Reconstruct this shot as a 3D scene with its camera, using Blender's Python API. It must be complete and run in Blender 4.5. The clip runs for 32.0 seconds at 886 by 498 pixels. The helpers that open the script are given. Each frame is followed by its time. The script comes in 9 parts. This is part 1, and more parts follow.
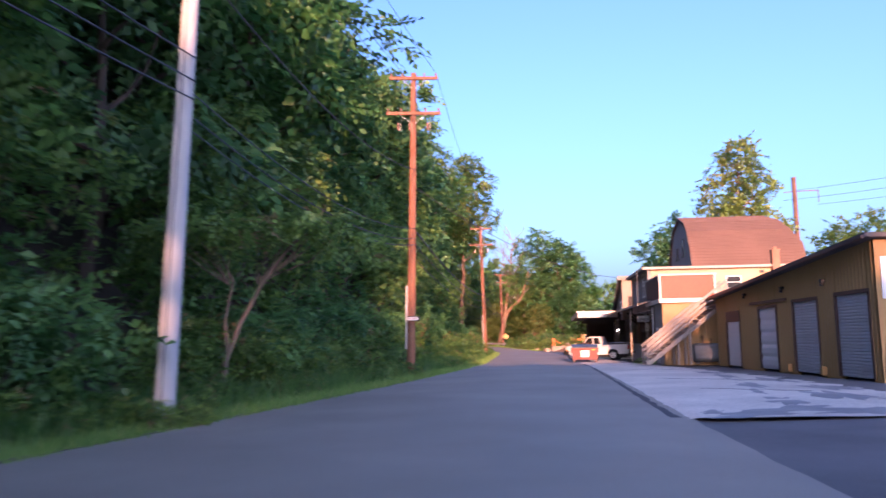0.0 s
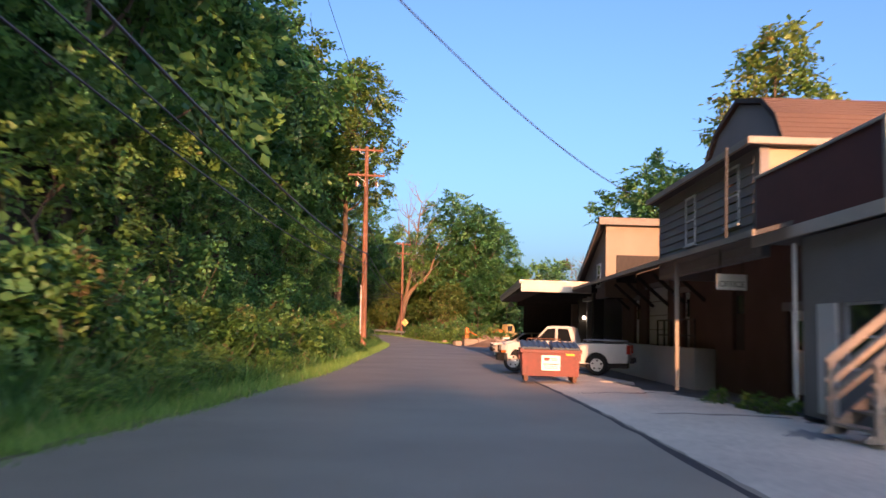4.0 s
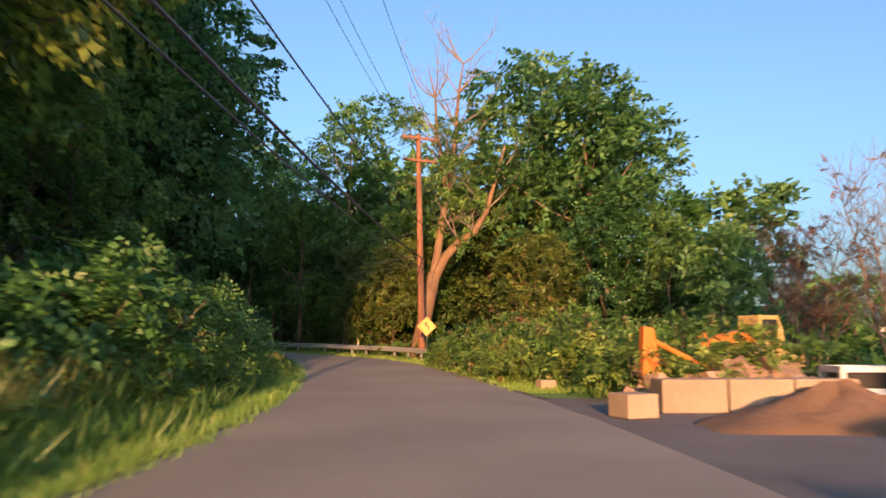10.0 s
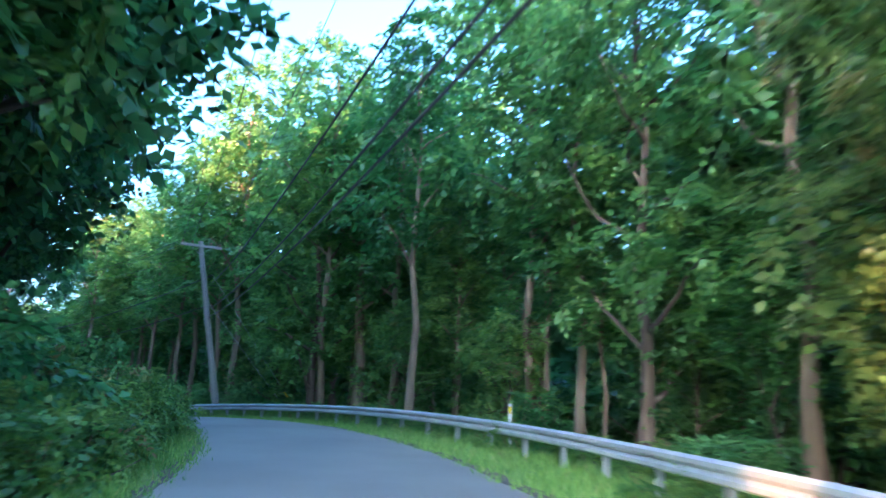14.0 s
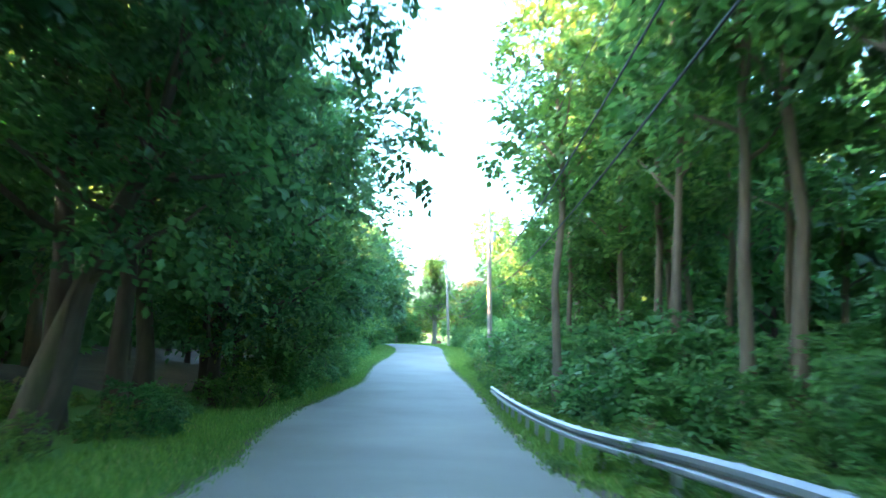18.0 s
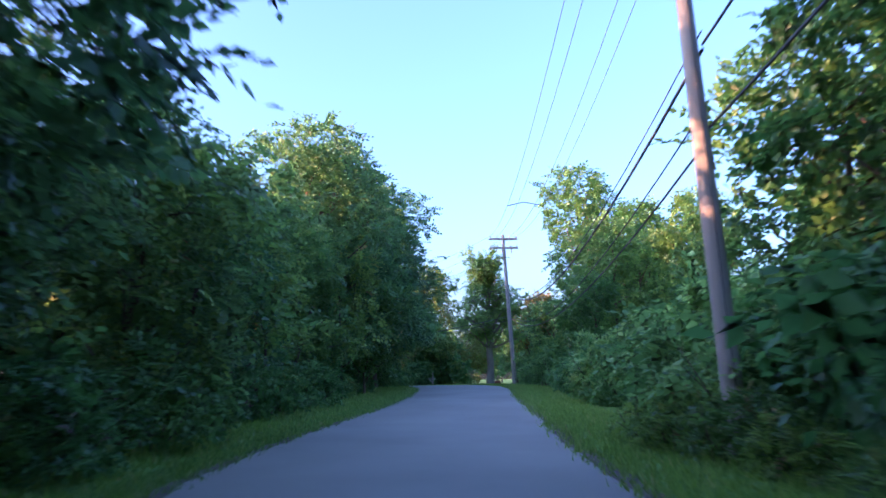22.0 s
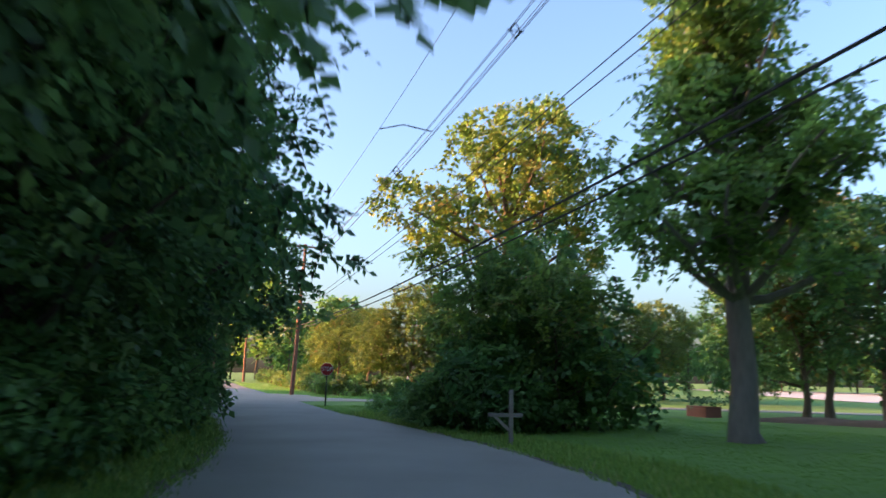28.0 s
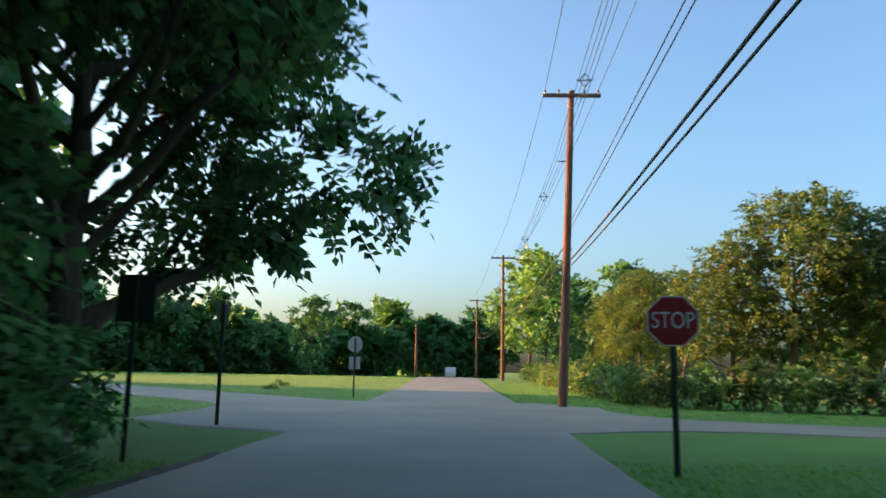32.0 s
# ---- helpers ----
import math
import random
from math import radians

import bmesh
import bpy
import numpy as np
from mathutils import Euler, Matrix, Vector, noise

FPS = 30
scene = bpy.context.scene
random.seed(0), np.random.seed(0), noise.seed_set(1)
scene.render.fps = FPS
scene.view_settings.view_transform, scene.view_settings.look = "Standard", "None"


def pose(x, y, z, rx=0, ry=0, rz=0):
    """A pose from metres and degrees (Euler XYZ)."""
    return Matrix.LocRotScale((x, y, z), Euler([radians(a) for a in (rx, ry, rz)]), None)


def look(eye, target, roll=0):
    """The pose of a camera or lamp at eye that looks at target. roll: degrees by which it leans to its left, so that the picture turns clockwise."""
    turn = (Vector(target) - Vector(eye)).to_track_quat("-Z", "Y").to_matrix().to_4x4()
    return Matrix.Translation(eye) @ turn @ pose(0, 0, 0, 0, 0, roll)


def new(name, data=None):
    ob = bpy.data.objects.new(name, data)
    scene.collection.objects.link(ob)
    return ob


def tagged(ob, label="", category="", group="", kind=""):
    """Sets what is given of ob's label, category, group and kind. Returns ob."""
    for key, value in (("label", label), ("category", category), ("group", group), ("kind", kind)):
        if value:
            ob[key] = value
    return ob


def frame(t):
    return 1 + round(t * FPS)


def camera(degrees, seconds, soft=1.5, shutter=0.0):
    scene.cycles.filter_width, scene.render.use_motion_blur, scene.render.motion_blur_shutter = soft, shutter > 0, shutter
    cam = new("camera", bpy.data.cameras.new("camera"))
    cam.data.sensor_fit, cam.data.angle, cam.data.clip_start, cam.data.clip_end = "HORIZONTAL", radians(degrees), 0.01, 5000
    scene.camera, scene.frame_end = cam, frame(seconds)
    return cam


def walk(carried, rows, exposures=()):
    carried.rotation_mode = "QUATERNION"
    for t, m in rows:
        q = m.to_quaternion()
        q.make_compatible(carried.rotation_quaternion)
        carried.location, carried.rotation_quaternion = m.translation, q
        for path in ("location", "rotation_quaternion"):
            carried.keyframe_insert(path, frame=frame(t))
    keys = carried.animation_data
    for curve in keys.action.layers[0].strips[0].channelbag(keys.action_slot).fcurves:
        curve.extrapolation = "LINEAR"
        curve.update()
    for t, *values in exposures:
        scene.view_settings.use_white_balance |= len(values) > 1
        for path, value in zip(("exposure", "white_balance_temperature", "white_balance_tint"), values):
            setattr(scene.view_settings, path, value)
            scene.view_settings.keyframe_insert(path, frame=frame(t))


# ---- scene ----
cam = camera(61.0, 32.0, 1.5, 0.5)
PATH = [
    (0, (2.359, 1.387, 1.56), (2.292, 3.371, 1.802), -0.8),
    (0.5, (2.553, 4.349, 1.615), (2.645, 6.332, 1.856), -0.5),
    (1, (2.855, 7.547, 1.606), (3.036, 9.529, 1.801), -1.0),
    (1.5, (3.128, 11.115, 1.559), (3.326, 13.099, 1.712), -0.6),
    (2, (3.441, 14.962, 1.512), (3.649, 16.946, 1.648), -1.2),
    (2.5, (3.804, 19.052, 1.484), (4.018, 21.036, 1.628), -0.5),
    (3, (4.168, 23.34, 1.443), (4.373, 25.323, 1.608), 1.1),
    (3.5, (4.645, 28.081, 1.438), (4.83, 30.063, 1.627), 1.6),
    (5.5, (6.509, 48.839, 1.373), (6.594, 50.821, 1.621), 2.0),
    (6, (6.788, 53.619, 1.31), (6.862, 55.603, 1.556), 1.8),
    (6.5, (7.149, 58.802, 1.268), (7.251, 60.786, 1.496), 1.0),
    (7, (7.537, 64.213, 1.158), (7.657, 66.196, 1.387), 0.1),
    (7.5, (7.999, 69.643, 1.113), (8.121, 71.622, 1.375), 0.0),
    (8, (8.271, 75.228, 1.204), (8.395, 77.203, 1.49), 0.8),
    (8.5, (8.754, 81.023, 1.287), (8.858, 82.995, 1.599), -0.0),
    (9, (9.221, 86.909, 1.311), (9.29, 88.883, 1.625), -0.0),
    (9.5, (9.546, 92.822, 1.294), (9.586, 94.803, 1.565), 0.2),
    (10, (9.762, 98.797, 1.26), (9.766, 100.781, 1.509), 0.1),
    (10.5, (9.833, 104.915, 1.207), (9.769, 106.897, 1.469), 0.2),
    (11, (9.731, 111.048, 1.145), (9.574, 113.022, 1.426), 0.7),
    (11.5, (9.283, 117.366, 1.25), (9.041, 119.331, 1.529), 1.0),
    (12, (8.678, 123.553, 1.374), (8.329, 125.502, 1.655), -0.1),
    (12.5, (7.764, 129.403, 1.463), (7.27, 131.311, 1.802), -0.3),
    (13, (6.484, 134.877, 1.697), (5.839, 136.73, 2.088), 1.6),
    (13.5, (4.839, 140.008, 1.804), (4.051, 141.804, 2.196), 0.9),
    (14, (2.77, 144.779, 1.85), (1.798, 146.482, 2.241), 1.9),
    (14.5, (0.273, 149.164, 1.902), (-0.872, 150.762, 2.267), 0.6),
    (16.5, (-13.916, 163.988, 2.353), (-15.572, 165.076, 2.626), 2.8),
    (17, (-18.21, 166.841, 2.216), (-19.963, 167.769, 2.467), 2.7),
    (17.5, (-22.942, 169.276, 2.179), (-24.766, 170.062, 2.411), 0.7),
    (18, (-27.792, 171.403, 2.12), (-29.665, 172.07, 2.341), 1.3),
    (18.5, (-32.764, 173.284, 1.896), (-34.664, 173.87, 2.118), -0.4),
    (19, (-37.811, 174.971, 1.589), (-39.729, 175.49, 1.831), 0.2),
    (19.5, (-42.971, 176.66, 1.145), (-44.889, 177.171, 1.407), -0.9),
    (20, (-48.532, 178.517, 0.823), (-50.441, 179.047, 1.114), -1.3),
    (20.5, (-54.351, 180.566, 0.774), (-56.255, 181.101, 1.094), -1.1),
    (21, (-59.708, 182.504, 0.735), (-61.611, 183.043, 1.06), -0.9),
    (21.5, (-64.767, 184.221, 0.688), (-66.67, 184.762, 1.014), -0.7),
    (22, (-69.754, 185.774, 0.661), (-71.655, 186.312, 1.005), -1.1),
    (22.5, (-74.824, 187.287, 0.687), (-76.722, 187.824, 1.048), -1.4),
    (23, (-80.053, 188.792, 0.92), (-81.949, 189.342, 1.275), -0.6),
    (23.5, (-85.157, 190.329, 1.022), (-87.05, 190.891, 1.376), -0.3),
    (24, (-90.331, 191.912, 1.077), (-92.221, 192.479, 1.435), -0.6),
    (24.5, (-95.789, 194.264, 1.205), (-97.685, 194.823, 1.546), -0.5),
    (26.5, (-117.325, 201.241, 1.828), (-119.258, 201.633, 2.162), 1.8),
    (27, (-122.638, 202.565, 1.822), (-124.584, 202.886, 2.155), 0.8),
    (27.5, (-127.837, 203.548, 1.81), (-129.794, 203.789, 2.15), 0.7),
    (28, (-132.825, 204.276, 1.783), (-134.79, 204.439, 2.118), 1.4),
    (28.5, (-137.625, 204.672, 1.724), (-139.6, 204.747, 2.032), 2.0),
    (29, (-142.327, 204.845, 1.658), (-144.306, 204.821, 1.95), 1.2),
    (30, (-151.765, 204.193, 1.71), (-153.724, 203.907, 1.995), 2.1),
    (31, (-160.405, 202.869, 1.459), (-162.333, 202.427, 1.753), 1.2),
    (32, (-168.16, 201.113, 1.287), (-170.054, 200.555, 1.608), 0.9),
]
EXPOSURE = [
    (0, 1.85, 5600, 42), (1, 1.65, 5600, 28), (2.5, 1.5, 6100, 22), (3.5, 1.4, 6100, 20), (5.5, 1.4, 6200, 21), (7, 1.45, 6000, 23), (9, 1.4, 6000, 8), (11, 1.8, 7600, 21),
    (12, 2.35, 5900, 16), (13, 2.9, 5700, 20), (14, 4.1, 5200, 11), (17, 5.0, 6400, -5), (18, 5.05, 6700, 2), (20, 4.8, 6400, 2),
    (21, 4.05, 6000, 12), (22, 2.85, 5600, 37), (23, 2.4, 5500, 40), (24, 2.4, 5500, 43), (26.5, 2.5, 6600, 22), (27, 2.5, 6800, 21),
    (28, 2.4, 7400, 20), (29, 2.3, 7800, 19), (30, 2.35, 7900, 19), (31, 2.0, 7900, 18), (32, 1.9, 7200, 6),
]
walk(cam, [(t, look(eye, target, roll)) for t, eye, target, roll in PATH], EXPOSURE)
# END CAMERA

# ---------------- world, sun ----------------
SUN_EL, SUN_YAW = radians(10.0), radians(-1.0)
world = bpy.data.worlds.new("sky")
scene.world = world
world.use_nodes = True
wn = world.node_tree.nodes
sky = wn.new("ShaderNodeTexSky")
sky.sky_type, sky.sun_disc = "NISHITA", False
sky.sun_elevation, sky.sun_rotation = SUN_EL, math.pi - SUN_YAW
sky.air_density, sky.dust_density, sky.ozone_density, sky.altitude = 1.0, 5.8, 3.7, 300
wn["Background"].inputs["Strength"].default_value = 0.15
world.node_tree.links.new(sky.outputs[0], wn["Background"].inputs["Color"])
sun_data = bpy.data.lights.new("sun", "SUN")
sun_data.energy, sun_data.angle, sun_data.color = 3.6, radians(0.6), (1.0, 0.48, 0.21)
sun = new("sun", sun_data)
ray = Vector((-math.sin(SUN_YAW) * math.cos(SUN_EL), math.cos(SUN_YAW) * math.cos(SUN_EL), -math.sin(SUN_EL)))
sun.matrix_world = look((0, 0, 60), Vector((0, 0, 60)) + ray)

# ---------------- materials ----------------
def mat(name, col, col2=None, rough=0.8, metal=0.0, big=0.35, fine=14.0, bump=0.25, vary=0.5, rnd=0.0, spec=0.4, stretch=(1, 1, 1)):
    """A surface of two tones mixed by broad stains and fine grain, with relief from the grain."""
    m = bpy.data.materials.new(name)
    m.use_nodes = True
    nt, L = m.node_tree, m.node_tree.links
    b = nt.nodes["Principled BSDF"]
    b.inputs["Roughness"].default_value, b.inputs["Metallic"].default_value = rough, metal
    b.inputs["Specular IOR Level"].default_value = spec
    tc, mp = nt.nodes.new("ShaderNodeTexCoord"), nt.nodes.new("ShaderNodeMapping")
    mp.inputs["Scale"].default_value = stretch
    L.new(tc.outputs["Object"], mp.inputs["Vector"])
    n1, n2 = nt.nodes.new("ShaderNodeTexNoise"), nt.nodes.new("ShaderNodeTexNoise")
    n1.inputs["Scale"].default_value, n1.inputs["Detail"].default_value = big, 6
    n2.inputs["Scale"].default_value, n2.inputs["Detail"].default_value = fine, 5
    for n in (n1, n2):
        L.new(mp.outputs[0], n.inputs["Vector"])
    add = nt.nodes.new("ShaderNodeMath")
    add.operation = "MULTIPLY_ADD"
    L.new(n1.outputs["Fac"], add.inputs[0])
    add.inputs[1].default_value = 0.6
    sc = nt.nodes.new("ShaderNodeMath")
    sc.operation = "MULTIPLY"
    sc.inputs[1].default_value = 0.4
    L.new(n2.outputs["Fac"], sc.inputs[0])
    L.new(sc.outputs[0], add.inputs[2])
    ramp = nt.nodes.new("ShaderNodeMapRange")
    ramp.inputs["From Min"].default_value, ramp.inputs["From Max"].default_value = 0.5 - 0.16, 0.5 + 0.16
    L.new(add.outputs[0], ramp.inputs["Value"])
    mix = nt.nodes.new("ShaderNodeMix")
    mix.data_type = "RGBA"
    col2 = col2 or tuple(c * (1 - vary) for c in col)
    mix.inputs["A"].default_value, mix.inputs["B"].default_value = (*col2, 1), (*col, 1)
    L.new(ramp.outputs[0], mix.inputs["Factor"])
    out = mix.outputs["Result"]
    if rnd:
        oi, hs = nt.nodes.new("ShaderNodeObjectInfo"), nt.nodes.new("ShaderNodeHueSaturation")
        mr = nt.nodes.new("ShaderNodeMapRange")
        mr.inputs["To Min"].default_value, mr.inputs["To Max"].default_value = 1 - rnd, 1 + rnd
        L.new(oi.outputs["Random"], mr.inputs["Value"])
        L.new(mr.outputs[0], hs.inputs["Value"])
        L.new(out, hs.inputs["Color"])
        out = hs.outputs["Color"]
    L.new(out, b.inputs["Base Color"])
    if bump:
        bp = nt.nodes.new("ShaderNodeBump")
        bp.inputs["Strength"].default_value, bp.inputs["Distance"].default_value = bump, 0.02
        L.new(n2.outputs["Fac"], bp.inputs["Height"])
        L.new(bp.outputs[0], b.inputs["Normal"])
    return m


def leafmat(name, a, b, c, thin=0.55, dry=None):
    """Leaves: tone by leaf and by plant, light passing through."""
    m = bpy.data.materials.new(name)
    m.use_nodes = True
    nt, L = m.node_tree, m.node_tree.links
    p = nt.nodes["Principled BSDF"]
    p.inputs["Roughness"].default_value, p.inputs["Specular IOR Level"].default_value = 0.48, 0.8
    geo, oi = nt.nodes.new("ShaderNodeNewGeometry"), nt.nodes.new("ShaderNodeObjectInfo")
    ramp = nt.nodes.new("ShaderNodeValToRGB")
    e = ramp.color_ramp.elements
    e[0].color, e[1].color = (*a, 1), (*c, 1)
    e.new(0.5).color = (*b, 1)
    if dry:
        e.new(0.955).color = (*c, 1)
        e[-1].color = (*dry, 1)
    L.new(geo.outputs["Random Per Island"], ramp.inputs["Fac"])
    hs, mr = nt.nodes.new("ShaderNodeHueSaturation"), nt.nodes.new("ShaderNodeMapRange")
    mr.inputs["To Min"].default_value, mr.inputs["To Max"].default_value = 1.35, 2.25
    L.new(oi.outputs["Random"], mr.inputs["Value"])
    L.new(mr.outputs[0], hs.inputs["Value"])
    mr2 = nt.nodes.new("ShaderNodeMapRange")
    mr2.inputs["To Min"].default_value, mr2.inputs["To Max"].default_value = 0.52, 0.475
    L.new(oi.outputs["Random"], mr2.inputs["Value"])
    L.new(mr2.outputs[0], hs.inputs["Hue"])
    L.new(ramp.outputs[0], hs.inputs["Color"])
    L.new(hs.outputs[0], p.inputs["Base Color"])
    tr, mx = nt.nodes.new("ShaderNodeBsdfTranslucent"), nt.nodes.new("ShaderNodeMixShader")
    L.new(hs.outputs[0], tr.inputs["Color"])
    mx.inputs[0].default_value = thin
    L.new(p.outputs[0], mx.inputs[1])
    L.new(tr.outputs[0], mx.inputs[2])
    L.new(mx.outputs[0], nt.nodes["Material Output"].inputs["Surface"])
    return m


def glassmat(name, col, rough=0.03, spec=0.8):
    m = bpy.data.materials.new(name)
    m.use_nodes = True
    p = m.node_tree.nodes["Principled BSDF"]
    p.inputs["Base Color"].default_value = (*col, 1)
    p.inputs["Roughness"].default_value, p.inputs["Specular IOR Level"].default_value = rough, spec
    return m


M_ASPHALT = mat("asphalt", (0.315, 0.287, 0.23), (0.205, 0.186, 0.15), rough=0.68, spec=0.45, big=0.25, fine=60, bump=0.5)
M_EDGE = mat("edge_litter", (0.17, 0.135, 0.10), (0.07, 0.06, 0.045), rough=0.95, big=2.0, fine=24, bump=1.0)
M_LOT = mat("lot_asphalt", (0.17, 0.168, 0.167), (0.095, 0.095, 0.097), rough=0.9, big=0.4, fine=35, bump=0.7)
M_WORN = mat("worn_asphalt", (0.33, 0.325, 0.32), (0.2, 0.2, 0.2), rough=0.7, big=0.9, fine=30, bump=0.6)
M_PATCH = mat("tar", (0.05, 0.05, 0.052), rough=0.75, fine=50, bump=0.4)
M_CONC = mat("concrete", (0.60, 0.57, 0.52), (0.45, 0.425, 0.385), rough=0.9, big=0.5, fine=25, bump=0.4)
M_APRON = mat("apron_concrete", (0.74, 0.69, 0.60), (0.46, 0.43, 0.375), rough=0.9, big=0.35, fine=9, bump=0.5)
M_CONC2 = mat("concrete_worn", (0.40, 0.32, 0.235), (0.27, 0.215, 0.16), rough=0.9, big=1.2, fine=18, bump=0.6, rnd=0.12)
M_SOIL = mat("soil", (0.13, 0.10, 0.07), (0.06, 0.05, 0.035), rough=0.95, big=0.6, fine=9, bump=1.0)
M_GRAVEL = mat("gravel", (0.25, 0.23, 0.20), (0.12, 0.11, 0.10), rough=0.95, big=1.0, fine=30, bump=1.0)
M_TURF = mat("turf", (0.125, 0.27, 0.042), (0.08, 0.185, 0.03), rough=0.95, big=0.3, fine=7, bump=1.0)
M_TAN = mat("tan_siding", (0.36, 0.225, 0.085), (0.31, 0.19, 0.07), rough=0.6, big=0.5, fine=6, bump=0.08)
M_TRIMBR = mat("brown_trim", (0.10, 0.055, 0.04), rough=0.6, fine=12, bump=0.1, vary=0.3)
M_REDPANEL = mat("red_panel", (0.46, 0.075, 0.03), (0.4, 0.06, 0.026), rough=0.55, big=0.8, fine=5, bump=0.05)
M_DKRED = mat("dark_red_panel", (0.17, 0.055, 0.045), (0.13, 0.045, 0.04), rough=0.6, big=0.8, fine=8, bump=0.08)
M_STUCCO = mat("grey_stucco", (0.36, 0.29, 0.22), (0.29, 0.23, 0.17), rough=0.85, big=0.6, fine=30, bump=0.3)
M_CREAM = mat("cream_stucco", (0.50, 0.37, 0.24), (0.44, 0.32, 0.20), rough=0.85, big=0.6, fine=30, bump=0.25)
M_WHITE = mat("white_paint", (0.78, 0.77, 0.74), (0.70, 0.69, 0.66), rough=0.5, big=0.8, fine=8, bump=0.05)
M_DOOR = mat("white_door", (0.62, 0.63, 0.63), (0.55, 0.56, 0.57), rough=0.45, big=0.9, fine=6, bump=0.05)
M_STEELDOOR = mat("galvanised_door", (0.50, 0.52, 0.54), (0.42, 0.44, 0.46), rough=0.45, metal=0.3, big=0.8, fine=9, bump=0.05)
M_ROOFBR = mat("brown_shingle", (0.16, 0.095, 0.068), (0.115, 0.068, 0.05), rough=0.9, big=0.35, fine=22, bump=0.5)
M_ROOFDK = mat("dark_roofing", (0.09, 0.085, 0.085), (0.06, 0.058, 0.06), rough=0.85, big=0.4, fine=20, bump=0.4)
M_GREYWALL = mat("grey_stucco", (0.30, 0.28, 0.26), (0.24, 0.22, 0.21), rough=0.85, big=0.5, fine=25, bump=0.3)
M_BRICK = mat("red_brick", (0.24, 0.085, 0.055), (0.17, 0.06, 0.042), rough=0.85, big=1.2, fine=30, bump=0.4, rnd=0.25)
M_CHIMNEY = mat("tan_brick", (0.34, 0.18, 0.105), (0.25, 0.125, 0.075), rough=0.85, big=1.5, fine=24, bump=0.4)
M_EAVE = mat("eave_paint", (0.42, 0.36, 0.29), (0.34, 0.29, 0.23), rough=0.6, big=0.9, fine=9, bump=0.06)
M_TRIMWHITE = mat("trim_white", (0.66, 0.6, 0.52), (0.56, 0.5, 0.43), rough=0.55, big=0.9, fine=9, bump=0.06)
M_MORTAR = mat("mortar", (0.16, 0.10, 0.08), (0.12, 0.075, 0.06), rough=0.95, big=0.9, fine=30, bump=0.4)
M_DARKWOOD = mat("dark_boards", (0.075, 0.06, 0.05), (0.045, 0.038, 0.034), rough=0.85, big=0.7, fine=10, bump=0.4, stretch=(1, 1, 0.2))
M_GREYWOOD = mat("weathered_timber", (0.36, 0.31, 0.26), (0.24, 0.205, 0.17), rough=0.85, big=1.5, fine=18, bump=0.4, stretch=(0.3, 1, 1), rnd=0.12)
M_POLE = mat("pole_wood", (0.33, 0.15, 0.08), (0.11, 0.055, 0.04), rough=0.85, big=2.2, fine=16, bump=0.5, stretch=(1, 1, 0.12))
M_POLEGREY = mat("pole_grey", (0.40, 0.36, 0.31), (0.28, 0.25, 0.215), rough=0.85, big=1.5, fine=14, bump=0.5, stretch=(1, 1, 0.12))
M_POLEWHITE = mat("pole_pale", (0.60, 0.59, 0.56), (0.48, 0.47, 0.45), rough=0.8, big=1.2, fine=14, bump=0.3, stretch=(1, 1, 0.15))
M_BARK = mat("bark", (0.17, 0.125, 0.09), (0.09, 0.066, 0.05), rough=0.95, big=1.5, fine=9, bump=1.0, stretch=(1, 1, 0.25))
M_BARKPALE = mat("pale_bark", (0.30, 0.225, 0.15), (0.17, 0.125, 0.085), rough=0.9, big=1.2, fine=7, bump=0.9, stretch=(1, 1, 0.25))
M_BARKGREY = mat("grey_bark", (0.27, 0.24, 0.21), (0.15, 0.13, 0.115), rough=0.92, big=1.4, fine=8, bump=1.0, stretch=(1, 1, 0.25))
M_BARKWARM = mat("warm_bark", (0.25, 0.155, 0.085), (0.12, 0.075, 0.045), rough=0.9, big=1.6, fine=7, bump=1.0, stretch=(1, 1, 0.25))
M_TWIG = mat("twig", (0.24, 0.2, 0.165), (0.16, 0.135, 0.115), rough=0.9, big=1.2, fine=7, bump=0.3)
M_STEEL = mat("galvanised_steel", (0.55, 0.56, 0.57), (0.40, 0.41, 0.42), rough=0.45, metal=0.35, big=1.0, fine=9, bump=0.08)
M_DKMETAL = mat("dark_metal", (0.06, 0.06, 0.062), rough=0.5, metal=0.5, fine=12, bump=0.1)
M_RUSTMETAL = mat("rusty_metal", (0.20, 0.10, 0.06), (0.10, 0.055, 0.04), rough=0.8, metal=0.2, big=2, fine=14, bump=0.4)
M_CABLE = mat("cable_black", (0.075, 0.075, 0.08), rough=0.6, fine=20, bump=0.0)
M_CERAMIC = mat("porcelain", (0.30, 0.17, 0.12), (0.25, 0.13, 0.1), rough=0.25, fine=8, bump=0)
M_TRANSF = mat("transformer_grey", (0.36, 0.38, 0.39), rough=0.5, fine=9, vary=0.2, bump=0.05)
M_DUMP = mat("dumpster_red", (0.23, 0.055, 0.042), (0.135, 0.05, 0.042), rough=0.55, big=1.3, fine=10, bump=0.15)
M_LID = mat("lid_plastic", (0.05, 0.075, 0.10), rough=0.5, fine=12, vary=0.3, bump=0.1)
M_CARWHITE = mat("car_paint_white", (0.64, 0.62, 0.58), (0.58, 0.56, 0.52), rough=0.25, big=1, fine=4, bump=0.0, spec=0.6)
M_CARDK = mat("black_plastic", (0.02, 0.02, 0.021), rough=0.55, fine=30, bump=0.1)
M_TYRE = mat("tyre", (0.022, 0.021, 0.02), rough=0.9, fine=30, bump=0.2)
